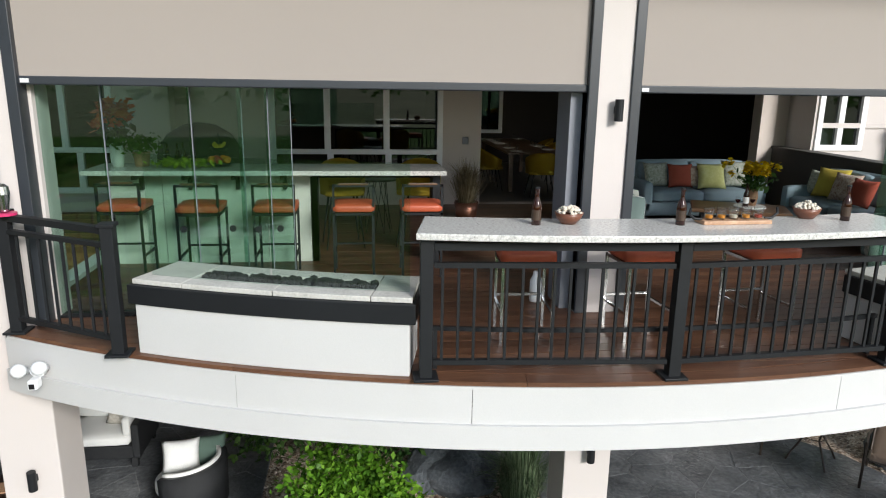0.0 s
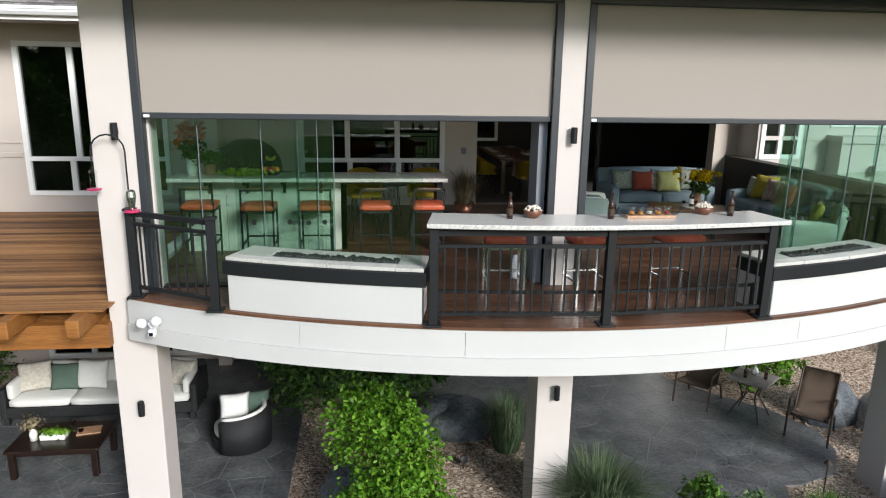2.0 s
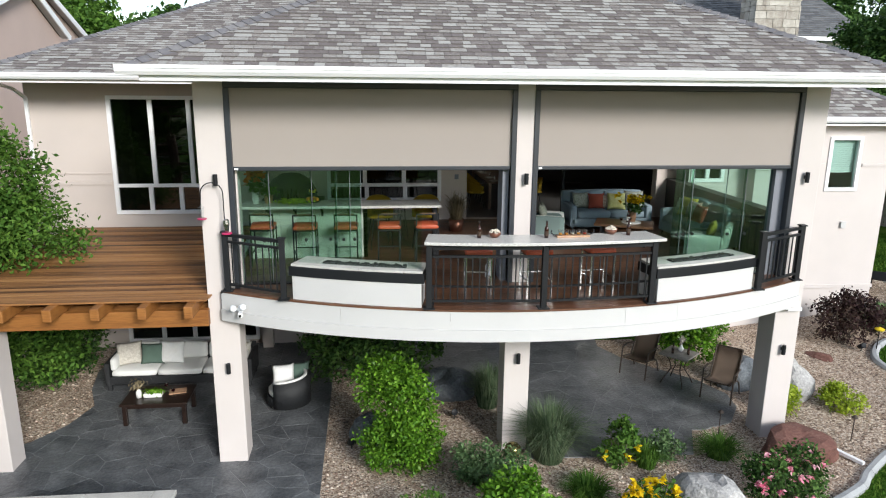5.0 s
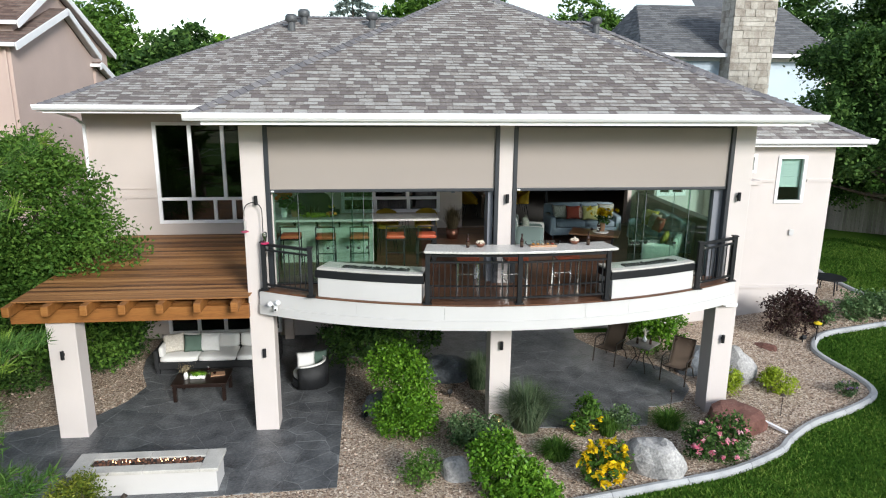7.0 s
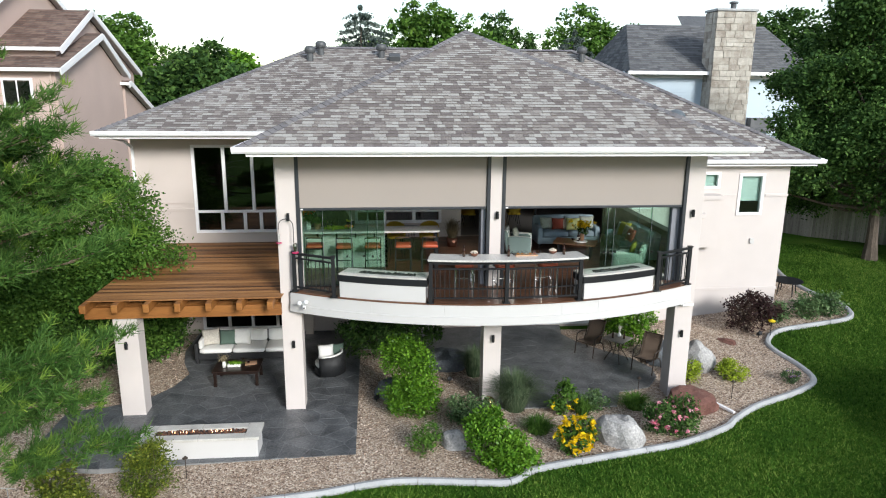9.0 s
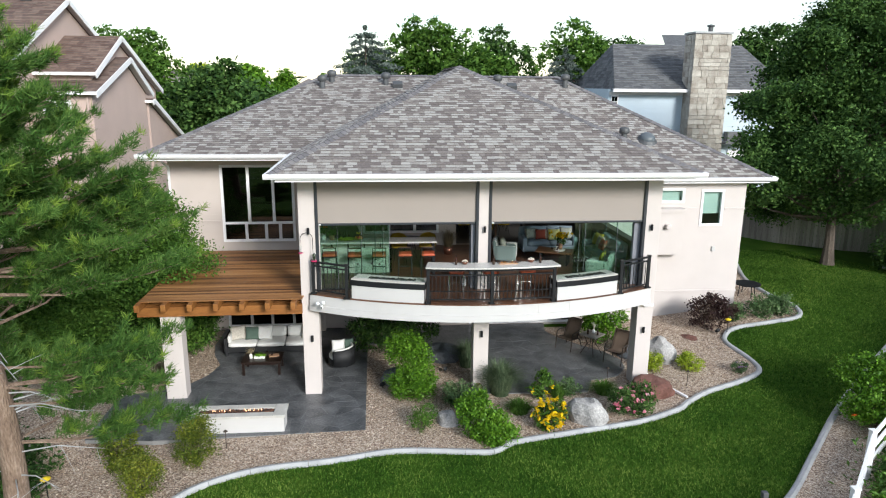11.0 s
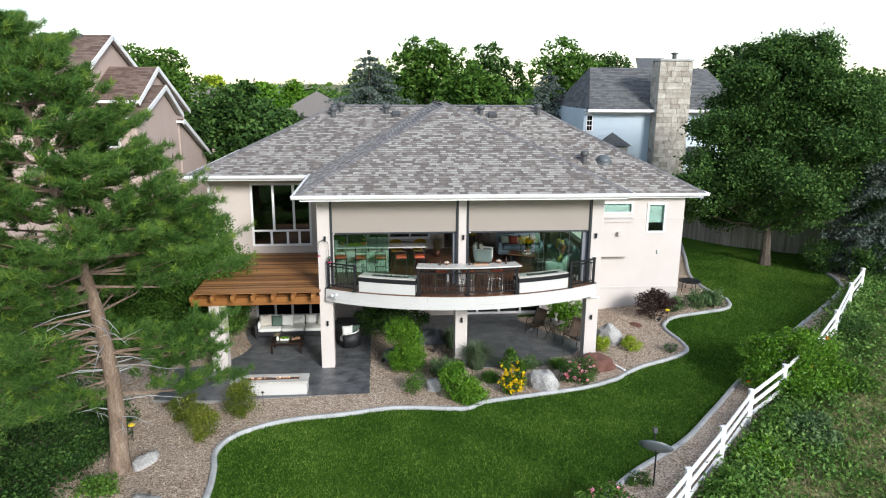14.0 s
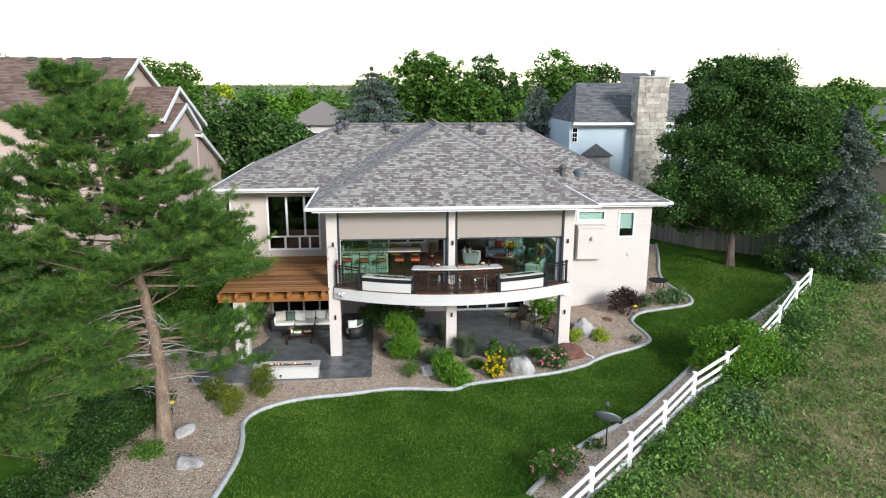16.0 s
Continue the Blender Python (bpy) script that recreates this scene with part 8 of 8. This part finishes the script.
def shrub(name, x, y, lobes, mat, n, size, spread, label, seed, flowers=None):
    s = thing(name, label, "shrub", (x, y, terrain(x, y)), 0)
    st = bmesh.new()
    r = random.Random(seed)
    for k in range(14):
        l = r.choice(lobes)
        rod(st, (r.uniform(-0.08, 0.08), r.uniform(-0.08, 0.08), -0.03), (l[0] + r.uniform(-1, 1) * l[3] * 0.6, l[1] + r.uniform(-1, 1) * l[4] * 0.6, l[2] + l[5] * 0.4), 0.012, 0.004, 5, False)
    part("stems", st, BARK, s)
    sprays = []
    for l in lobes:
        for _ in range(5):      # sprays that break the outline
            d = Vector((r.gauss(0, 1), r.gauss(0, 1), r.gauss(0.25, 0.9))).normalized()
            sprays.append((l[0] + d.x * l[3] * 0.85, l[1] + d.y * l[4] * 0.85, max(0.08, l[2] + d.z * l[5] * 0.9), l[3] * 0.34, l[4] * 0.34, l[5] * 0.36))
    pts = clumped(list(lobes) + sprays, n // 8, 12, spread * 0.9, seed, 0.7)
    pts[:, 2] = np.maximum(pts[:, 2], 0.03)
    part("leaves", arrays("leaves", leaves(pts, size * 0.88, seed=seed), 4, mat), None, s)
    if flowers:
        pm, count, fs, per = flowers
        c = blob_points(count, lobes, seed + 3, 0.12)
        c = c[c[:, 2] > 0.2]
        rr2 = np.random.default_rng(seed)
        q = np.repeat(c, per, axis=0) + rr2.normal(size=(len(c) * per, 3)) * fs * 0.5
        tagged(part("blooms", arrays("blooms", leaves(q, fs, aspect=0.55, up=0.7, seed=seed + 4), 4, pm), None, s), kind="stuff")
    return s


shrub("laurel_shrub", -2.08, -0.42, [(0, 0, 0.6, 0.62, 0.55, 0.6), (0.05, 0.2, 1.15, 0.52, 0.46, 0.5), (0, 0.3, 1.55, 0.36, 0.34, 0.38), (-0.3, 0.5, 1.4, 0.42, 0.38, 0.5), (0.35, -0.1, 0.45, 0.38, 0.34, 0.42), (-0.38, 0.0, 0.55, 0.32, 0.33, 0.45), (0.25, 0.3, 1.35, 0.3, 0.28, 0.32)], LEAF_BRIGHT, 10500, 0.038, 0.075, "upright glossy bright green shrub in the gravel", 3)
shrub("dark_shrub", -2.75, 3.0, [(0, 0, 0.9, 0.85, 0.6, 0.8), (0.9, -0.3, 0.9, 0.7, 0.5, 0.75), (-0.7, 0.2, 0.7, 0.6, 0.5, 0.6)], LEAF_DARK, 4200, 0.06, 0.09, "dark green shrubs under the balcony", 4)
shrub("low_shrub", -1.95, -2.35, [(0, 0, 0.3, 0.32, 0.3, 0.3), (0.2, 0.1, 0.45, 0.2, 0.2, 0.25)], LEAF_MID, 900, 0.035, 0.06, "low green shrub in the gravel", 5)
shrub("spirea_shrub", -0.75, -1.0, [(0, 0, 0.4, 0.48, 0.45, 0.4), (0.3, -0.3, 0.4, 0.4, 0.4, 0.4)], LEAF_SAGE, 3000, 0.035, 0.06, "rounded grey-green shrub in the gravel", 6)
shrub("honeysuckle_shrub", -0.45, -2.75, [(0, 0, 0.55, 0.55, 0.5, 0.5), (0.3, -0.2, 0.35, 0.55, 0.5, 0.4), (-0.1, 0.2, 0.85, 0.4, 0.4, 0.35), (0.5, -0.3, 0.2, 0.5, 0.45, 0.25)], LEAF_BRIGHT, 6500, 0.045, 0.07, "large bushy green shrub at the kerb", 7)
shrub("daylily_clump", 1.45, -2.5, [(0, 0, 0.3, 0.42, 0.38, 0.32), (0.1, 0, 0.6, 0.4, 0.35, 0.3)], LEAF_MID, 900, 0.05, 0.06, "clump of bright yellow lilies", 8, (PETAL_YELLOW, 70, 0.052, 12))
shrub("rose_bush", 4.02, -1.95, [(0, 0, 0.4, 0.55, 0.45, 0.4), (0.3, 0.1, 0.55, 0.38, 0.35, 0.35), (-0.32, 0, 0.5, 0.35, 0.32, 0.35)], LEAF_DARK, 2600, 0.04, 0.07, "pink flowering rose bush by the kerb", 9, (PETAL_PINK, 46, 0.04, 16))
shrub("lime_shrub", 6.95, 0.75, [(0, 0, 0.25, 0.42, 0.4, 0.25)], LEAF_LIME, 1500, 0.035, 0.05, "rounded lime-green shrub in the gravel", 10)
shrub("lime_shrub", 5.75, 0.95, [(0, 0, 0.3, 0.32, 0.3, 0.32)], LEAF_LIME, 1100, 0.035, 0.05, "lime-green shrub beside the column", 11)
shrub("barberry_shrub", 8.75, 3.3, [(0, 0, 0.65, 0.7, 0.6, 0.6), (0.5, 0.1, 0.7, 0.55, 0.5, 0.5)], LEAF_PLUM, 3600, 0.045, 0.07, "dark purple barberry against the wall", 12)
shrub("green_shrub", 5.15, 3.6, [(0, 0, 0.75, 0.75, 0.6, 0.7), (-0.4, 0.2, 0.9, 0.5, 0.45, 0.55)], LEAF_BRIGHT, 3200, 0.055, 0.08, "leafy green shrub behind the patio chairs", 13)
shrub("rabbit_brush", 11.2, 3.75, [(0, 0, 0.45, 0.7, 0.5, 0.45), (0.6, 0, 0.4, 0.5, 0.4, 0.4)], LEAF_SAGE, 2600, 0.05, 0.09, "loose grey-green shrubs in the side bed", 14)
shrub("rabbit_brush", 10.0, 3.75, [(0, 0, 0.3, 0.4, 0.3, 0.3)], LEAF_SAGE, 900, 0.05, 0.09, "small grey-green shrub in the side bed", 15)
shrub("lavender_clump", 8.35, 0.25, [(0, 0, 0.18, 0.25, 0.22, 0.18)], LEAF_SAGE, 500, 0.03, 0.04, "small purple-flowered clump by the kerb", 16, (PETAL_PURPLE, 40, 0.02, 5))
shrub("privet_shrub", -7.52, -3.3, [(0, 0, 0.45, 0.52, 0.5, 0.45), (0.05, 0, 0.8, 0.4, 0.4, 0.3)], LEAF_OLIVE, 4200, 0.03, 0.085, "yellow-green shrub by the fire table", 17)
shrub("privet_shrub", -8.38, -4.6, [(0, 0, 0.4, 0.45, 0.45, 0.42), (-0.2, 0.2, 0.65, 0.38, 0.38, 0.3)], LEAF_OLIVE, 3600, 0.03, 0.085, "yellow-green shrub near the kerb", 18)
shrub("privet_shrub", -9.3, -3.3, [(0, 0, 0.45, 0.5, 0.45, 0.45)], LEAF_OLIVE, 1500, 0.04, 0.06, "yellow-green shrub under the pine", 19)
shrub("iris_clump", 1.7, -0.65, [(0, 0, 0.45, 0.35, 0.3, 0.4)], LEAF_MID, 900, 0.045, 0.06, "green perennial with small yellow flowers", 20, (PETAL_YELLOW, 7, 0.05, 8))
shrub("sage_clump", 2.6, -0.55, [(0, 0, 0.25, 0.35, 0.3, 0.25)], LEAF_SAGE, 900, 0.035, 0.05, "low grey-green perennial by the patio", 21)
shrub("ivy_patch", -12.6, -6.3, [(0, 0, 0.25, 1.4, 1.6, 0.25), (-1.5, 1.2, 0.3, 1.6, 1.6, 0.3), (0.1, -1.8, 0.25, 1.2, 1.2, 0.25), (-0.5, -3.0, 0.25, 1.3, 1.2, 0.25), (0.1, 1.0, 0.25, 1.1, 0.9, 0.3), (0.9, 1.9, 0.25, 1.0, 1.1, 0.28), (0.4, 3.2, 0.3, 1.3, 1.1, 0.35), (-1.2, 3.4, 0.3, 1.3, 1.3, 0.35)], LEAF_IVY, 24000, 0.055, 0.12, "spreading dark green groundcover under the pine", 22)
shrub("juniper_patch", -15.2, -3.0, [(0, 0, 0.35, 1.6, 1.4, 0.4), (-1.2, -1.4, 0.3, 1.2, 1.0, 0.35), (1.2, 1.4, 0.4, 1.4, 1.2, 0.5)], LEAF_SAGE, 7000, 0.06, 0.12, "grey-green groundcover at the bed's edge", 23)
shrub("pine_skirt", -10.6, -6.9, [(0, 0, 0.15, 0.6, 0.5, 0.2)], LEAF_MID, 1100, 0.05, 0.08, "green weeds at the pine's foot", 24)
shrub("fence_rose", 2.0, -9.9, [(0, 0, 0.4, 0.55, 0.5, 0.4), (0.6, 0.5, 0.4, 0.5, 0.45, 0.4)], LEAF_MID, 2600, 0.04, 0.07, "pink rose bush at the fence", 25, (PETAL_PINK, 30, 0.045, 12))
shrub("fence_perennial", 3.9, -8.2, [(0, 0, 0.15, 0.35, 0.3, 0.18)], LEAF_MID, 600, 0.03, 0.05, "small white-flowered plant by the dish", 26, (NUTS, 16, 0.03, 6))
shrub("meadow_thicket", 11.2, -2.9, [(0, 0, 0.85, 1.1, 0.9, 0.9), (1.0, 0.2, 0.95, 0.8, 0.8, 0.85), (-0.9, 0.3, 1.05, 0.7, 0.6, 0.6), (0.3, -0.9, 0.5, 1.0, 0.7, 0.5), (1.5, -0.7, 0.5, 0.8, 0.7, 0.5), (0.2, 0.3, 1.5, 0.5, 0.45, 0.35), (-1.3, -0.4, 0.5, 0.6, 0.6, 0.5), (-0.5, -1.1, 0.4, 0.7, 0.6, 0.4)], LEAF_BRIGHT, 21000, 0.05, 0.1, "dense green thicket growing over the fence", 27, (PETAL_ORANGE, 14, 0.05, 6))
for x, y, k, m in ((3.2, -11.9, 31, LEAF_MID), (5.6, -9.3, 32, LEAF_MID), (7.3, -7.6, 33, LEAF_BRIGHT), (8.9, -6.0, 34, LEAF_MID), (12.9, -3.6, 35, LEAF_MID), (9.7, -6.4, 36, LEAF_SAGE), (2.0, -13.4, 37, LEAF_MID)):
    shrub("weed_clump", x, y, [(0, 0, 0.3, 0.55, 0.5, 0.35), (0.45, 0.4, 0.35, 0.5, 0.45, 0.3), (0.5, -0.35, 0.2, 0.45, 0.4, 0.22)], m, 2600, 0.06, 0.09, "tangled green weeds along the white fence", k)
shrub("meadow_bush", 15.2, -0.6, [(0, 0, 0.5, 0.7, 0.6, 0.5)], LEAF_DARK, 1800, 0.05, 0.08, "dark round bush behind the fence", 28)
shrub("hedge_thicket", 20.8, 6.0, [(0, 0, 0.8, 1.2, 1.0, 0.8), (-1.3, 1.8, 0.9, 1.2, 1.0, 0.9), (1.5, -0.5, 0.9, 1.4, 1.1, 0.9), (2.8, 0.3, 1.0, 1.4, 1.1, 1.0)], LEAF_DARK, 10000, 0.07, 0.13, "dark shrubs at the end of the lawn", 29)


def grass_clump(x, y, n, base_r, h, spread, mat, label, seed, w=0.012):
    ob = solo("grass_clump", arrays("grass_clump", blades(n, base_r, h, spread, seed, w), 4, mat), None, label, "ornamental grass", "grass clumps")
    ob.location = (x, y, terrain(x, y))


grass_clump(0.55, -0.35, 1500, 0.25, 1.15, 0.75, GRASSY, "large arching blue-green ornamental grass by the column", 1)
grass_clump(-0.2, 1.75, 900, 0.2, 1.0, 0.5, GRASSY, "ornamental grass behind the column", 2)
grass_clump(3.65, -0.55, 700, 0.2, 0.4, 0.4, LEAF_MID, "low green daylily foliage in gravel", 3, 0.018)
grass_clump(0.9, -1.5, 500, 0.25, 0.4, 0.3, LEAF_MID, "low green perennial foliage in gravel", 4, 0.02)
grass_clump(2.2, -0.75, 420, 0.15, 0.5, 0.3, LEAF_MID, "strappy green foliage by the patio edge", 5, 0.018)

# weeds and dry tufts of the meadow
rr = np.random.default_rng(91)
dirx = np.array([0.70, 0.71])
chunks_w, chunks_d = [], []
for k in range(900):
    s, off = rr.uniform(-1.5, 26), 0.3 + 8.5 * rr.random() ** 4.6
    x, y = 2.0 + dirx[0] * s + 0.72 * off, -12.6 + dirx[1] * s - 0.7 * off
    z = terrain(x, y)
    near_fence = math.exp(-off / 2.0)
    r0 = 0.15 + 0.3 * rr.random()
    n = int(20 + 70 * near_fence * rr.random() + 30 * rr.random())
    chunks_w.append(np.array([x, y, z + 0.03]) + np.abs(rr.normal(size=(n, 3))) * np.array([r0, r0, 0.10 + 0.28 * near_fence]) * rr.choice([-1, 1], size=(n, 3)) * np.array([1, 1, 0]) + np.array([0, 0, 1]) * np.abs(rr.normal(size=(n, 1))) * (0.06 + 0.25 * near_fence))
solo("meadow_weeds", arrays("weeds", leaves(np.concatenate(chunks_w), 0.07, aspect=0.45, seed=12), 4, WEED), None, "broad-leaved weeds along the meadow's edge", "weeds", kind="stuff")
xy = np.stack([rr.uniform(0.5, 26, 400000), rr.uniform(-22, 10, 400000)], 1)
xy = xy[inside_many(xy, meadow)][:130000]
base = np.concatenate([xy, np.array([terrain(x, y) for x, y in xy])[:, None] + 0.028], 1)
a = rr.random(len(base)) * 6.283
side = np.stack([np.cos(a), np.sin(a), np.zeros(len(a))], 1) * 0.02
tip = base + np.stack([rr.normal(size=len(a)) * 0.06, rr.normal(size=len(a)) * 0.06, 0.04 + 0.09 * rr.random(len(a))], 1)
solo("short_meadow_grass", arrays("short_meadow_grass", np.stack([base - side, base + side, tip], 1).reshape(-1, 3), 3, MEADOW_BLADE), None, "short patchy green and straw meadow grass", "grass", kind="stuff")
gr = []
for k in range(900):
    s, off = rr.uniform(-2, 30), 0.4 + 13 * rr.random()
    x, y = 2.0 + dirx[0] * s + 0.72 * off, -12.6 + dirx[1] * s - 0.7 * off
    gr.append(blades(14, 0.16, 0.22, 0.14, k, 0.014) + np.array([x, y, terrain(x, y) + 0.02]))
solo("meadow_grass", arrays("meadow_grass", np.concatenate(gr[::2]), 4, WEED), None, "rough green meadow grass", "grass", kind="stuff")
solo("dry_meadow_grass", arrays("dry_meadow_grass", np.concatenate(gr[1::2]), 4, DRY_GRASS), None, "dry straw-coloured meadow grass", "grass", kind="stuff")

# loose stones on the gravel
tmpl = bmesh.new()
bmesh.ops.create_icosphere(tmpl, subdivisions=1, radius=1)
TV = np.array([v.co[:] for v in tmpl.verts])
TF = [[v.index for v in f.verts] for f in tmpl.faces]
tmpl.free()
pv, pf = [], []
bedxy = [tuple(p) for p in bed_front]
spots = np.stack([rr.uniform(-12, 12.5, 40000), rr.uniform(-9.5, 4.5, 40000)], 1)
spots = spots[inside_many(spots, bedxy) & ~inside_many(spots, LEFT_PATIO) & ~inside_many(spots, RIGHT_PATIO)]
for x, y in spots[:5500]:
    s = 0.011 + 0.016 * rr.random()
    q = TV * np.array([s * 1.3, s, s * 0.7])
    a = rr.random() * 6.28
    q = q @ np.array([[math.cos(a), math.sin(a), 0], [-math.sin(a), math.cos(a), 0], [0, 0, 1]]) + np.array([x, y, terrain(x, y) + 0.045])
    pf += [[i + len(pv) * 12 for i in f] for f in TF]
    pv.append(q)
me = faces_mesh("loose_stones", np.concatenate(pv), pf, PEBBLE)
solo("loose_stones", me, None, "loose tan and brown gravel stones", "gravel", kind="stuff", smooth_faces=True)

# lawn blades
n = 170000
xy = np.stack([rr.uniform(-8.5, 20, n * 3), rr.uniform(-12, 12, n * 3)], 1)
kb = [(float(p[0]), float(p[1])) for p in KERB_FRONT]
lawn_poly = kb + [(float(p[0]), float(p[1])) for p in KERB_BACK[::-1]]
xy = xy[inside_many(xy, lawn_poly)][:n]
zz = np.array([terrain(x, y) for x, y in xy])
base = np.concatenate([xy, zz[:, None]], 1)
a = rr.random(len(base)) * 6.283
side = np.stack([np.cos(a), np.sin(a), np.zeros(len(a))], 1) * 0.016
tip = base + np.stack([rr.normal(size=len(a)) * 0.03, rr.normal(size=len(a)) * 0.03, 0.035 + 0.04 * rr.random(len(a))], 1)
solo("lawn_grass", arrays("lawn_grass", np.stack([base - side, base + side, tip], 1).reshape(-1, 3), 3, BLADE), None, "short mown grass blades", "grass", kind="stuff")

# ---- boards, stones and shingles, piece by piece ----
rng = random.Random(21)
deck_owner = thing("floor_deck", "reddish brown composite deck boards of the balcony", "floor", kind="structure")
for a0, a1 in zip(np.linspace(-30.2, 30.2, 6)[:-1], np.linspace(-30.2, 30.2, 6)[1:]):
    part("border_board", arc_band(a0 + 0.01, a1 - 0.01, RAD - 0.145, RAD - 0.004, F - 0.03, F + 0.001, 14), DECKING, deck_owner)
y = -1.32
while y < BY - 0.02:
    y1 = min(y + 0.136, BY - 0.012)
    yc = min(y, y1)
    half = math.sqrt(max(0.0004, (RAD - 0.148) ** 2 - (CY - y) ** 2))
    wide = math.sqrt(max(0.0004, (RAD - 0.148) ** 2 - (CY - y1) ** 2))
    x0, x1 = max(-4.95, CX - half), min(4.99, CX + half)
    u0, u1 = max(-4.95, CX - wide), min(4.99, CX + wide)
    cuts = [x0, x0 + (x1 - x0) * rng.uniform(0.3, 0.7), x1] if x1 - x0 > 4 else [x0, x1]
    for a, b in zip(cuts, cuts[1:]):
        a1, b1 = (u0 if a == x0 else a + 0.0015), (u1 if b == x1 else b - 0.0015)
        part("deck_board", prism([(a + 0.0015, y), (b - 0.0015, y), (b1, y1), (a1, y1)], F - 0.028, F + rng.uniform(-0.001, 0.001)), DECKING, deck_owner)
    y += 0.142


def clip_cell(poly, mx, my, nx, ny):
    """Keep the part of a convex outline on the near side of a line."""
    out = []
    for (ax, ay), (bx, by) in zip(poly, poly[1:] + poly[:1]):
        da, db = (ax - mx) * nx + (ay - my) * ny, (bx - mx) * nx + (by - my) * ny
        if da <= 0:
            out.append((ax, ay))
        if (da < 0 < db) or (db < 0 < da):
            t = da / (da - db)
            out.append((ax + (bx - ax) * t, ay + (by - ay) * t))
    return out


def stamped_patio(name, label, outline, size, seed, thick=0.02):
    """Flagstone-patterned slabs with fine joints, over a base of the same outline."""
    own = thing(name, label, "patio", kind="structure")
    part("base", prism(outline, -0.12, -0.005), JOINT, own)
    r = random.Random(seed)
    xs, ys = [p[0] for p in outline], [p[1] for p in outline]
    seeds = []
    nx, ny = int((max(xs) - min(xs)) / size) + 1, int((max(ys) - min(ys)) / size) + 1
    for i in range(-1, nx + 1):
        for j in range(-1, ny + 1):
            seeds.append((min(xs) + (i + 0.5 + 0.5 * (j % 2) + r.uniform(-0.5, 0.5)) * size, min(ys) + (j + 0.5 + r.uniform(-0.5, 0.5)) * size * 0.85))
    for sx, sy in seeds:
        cell = list(outline)
        for ox, oy in seeds:
            if len(cell) > 2 and (ox, oy) != (sx, sy) and abs(ox - sx) < 3 * size and abs(oy - sy) < 3 * size:
                d = math.hypot(ox - sx, oy - sy)
                cell = clip_cell(cell, (sx + ox) / 2 - (ox - sx) / d * 0.006, (sy + oy) / 2 - (oy - sy) / d * 0.006, (ox - sx) / d, (oy - sy) / d)
        if len(cell) < 3:
            continue
        area = abs(sum(ax * by - bx * ay for (ax, ay), (bx, by) in zip(cell, cell[1:] + cell[:1]))) / 2
        if area < 0.01:
            continue
        part("flagstone", prism(cell, -0.015, r.uniform(-0.002, 0.002)), FLAGSTONE, own)


stamped_patio("patio_left", "dark grey stamped concrete patio in a flagstone pattern", LEFT_PATIO, 0.55, 2)
stamped_patio("patio_right", "dark grey stamped concrete patio under the balcony", RIGHT_PATIO, 0.55, 3)

for c in NEAR_SHINGLES:
    part("shingle", shingle_mesh("shingle", [c], SHINGLE_PIECE), None, roof)
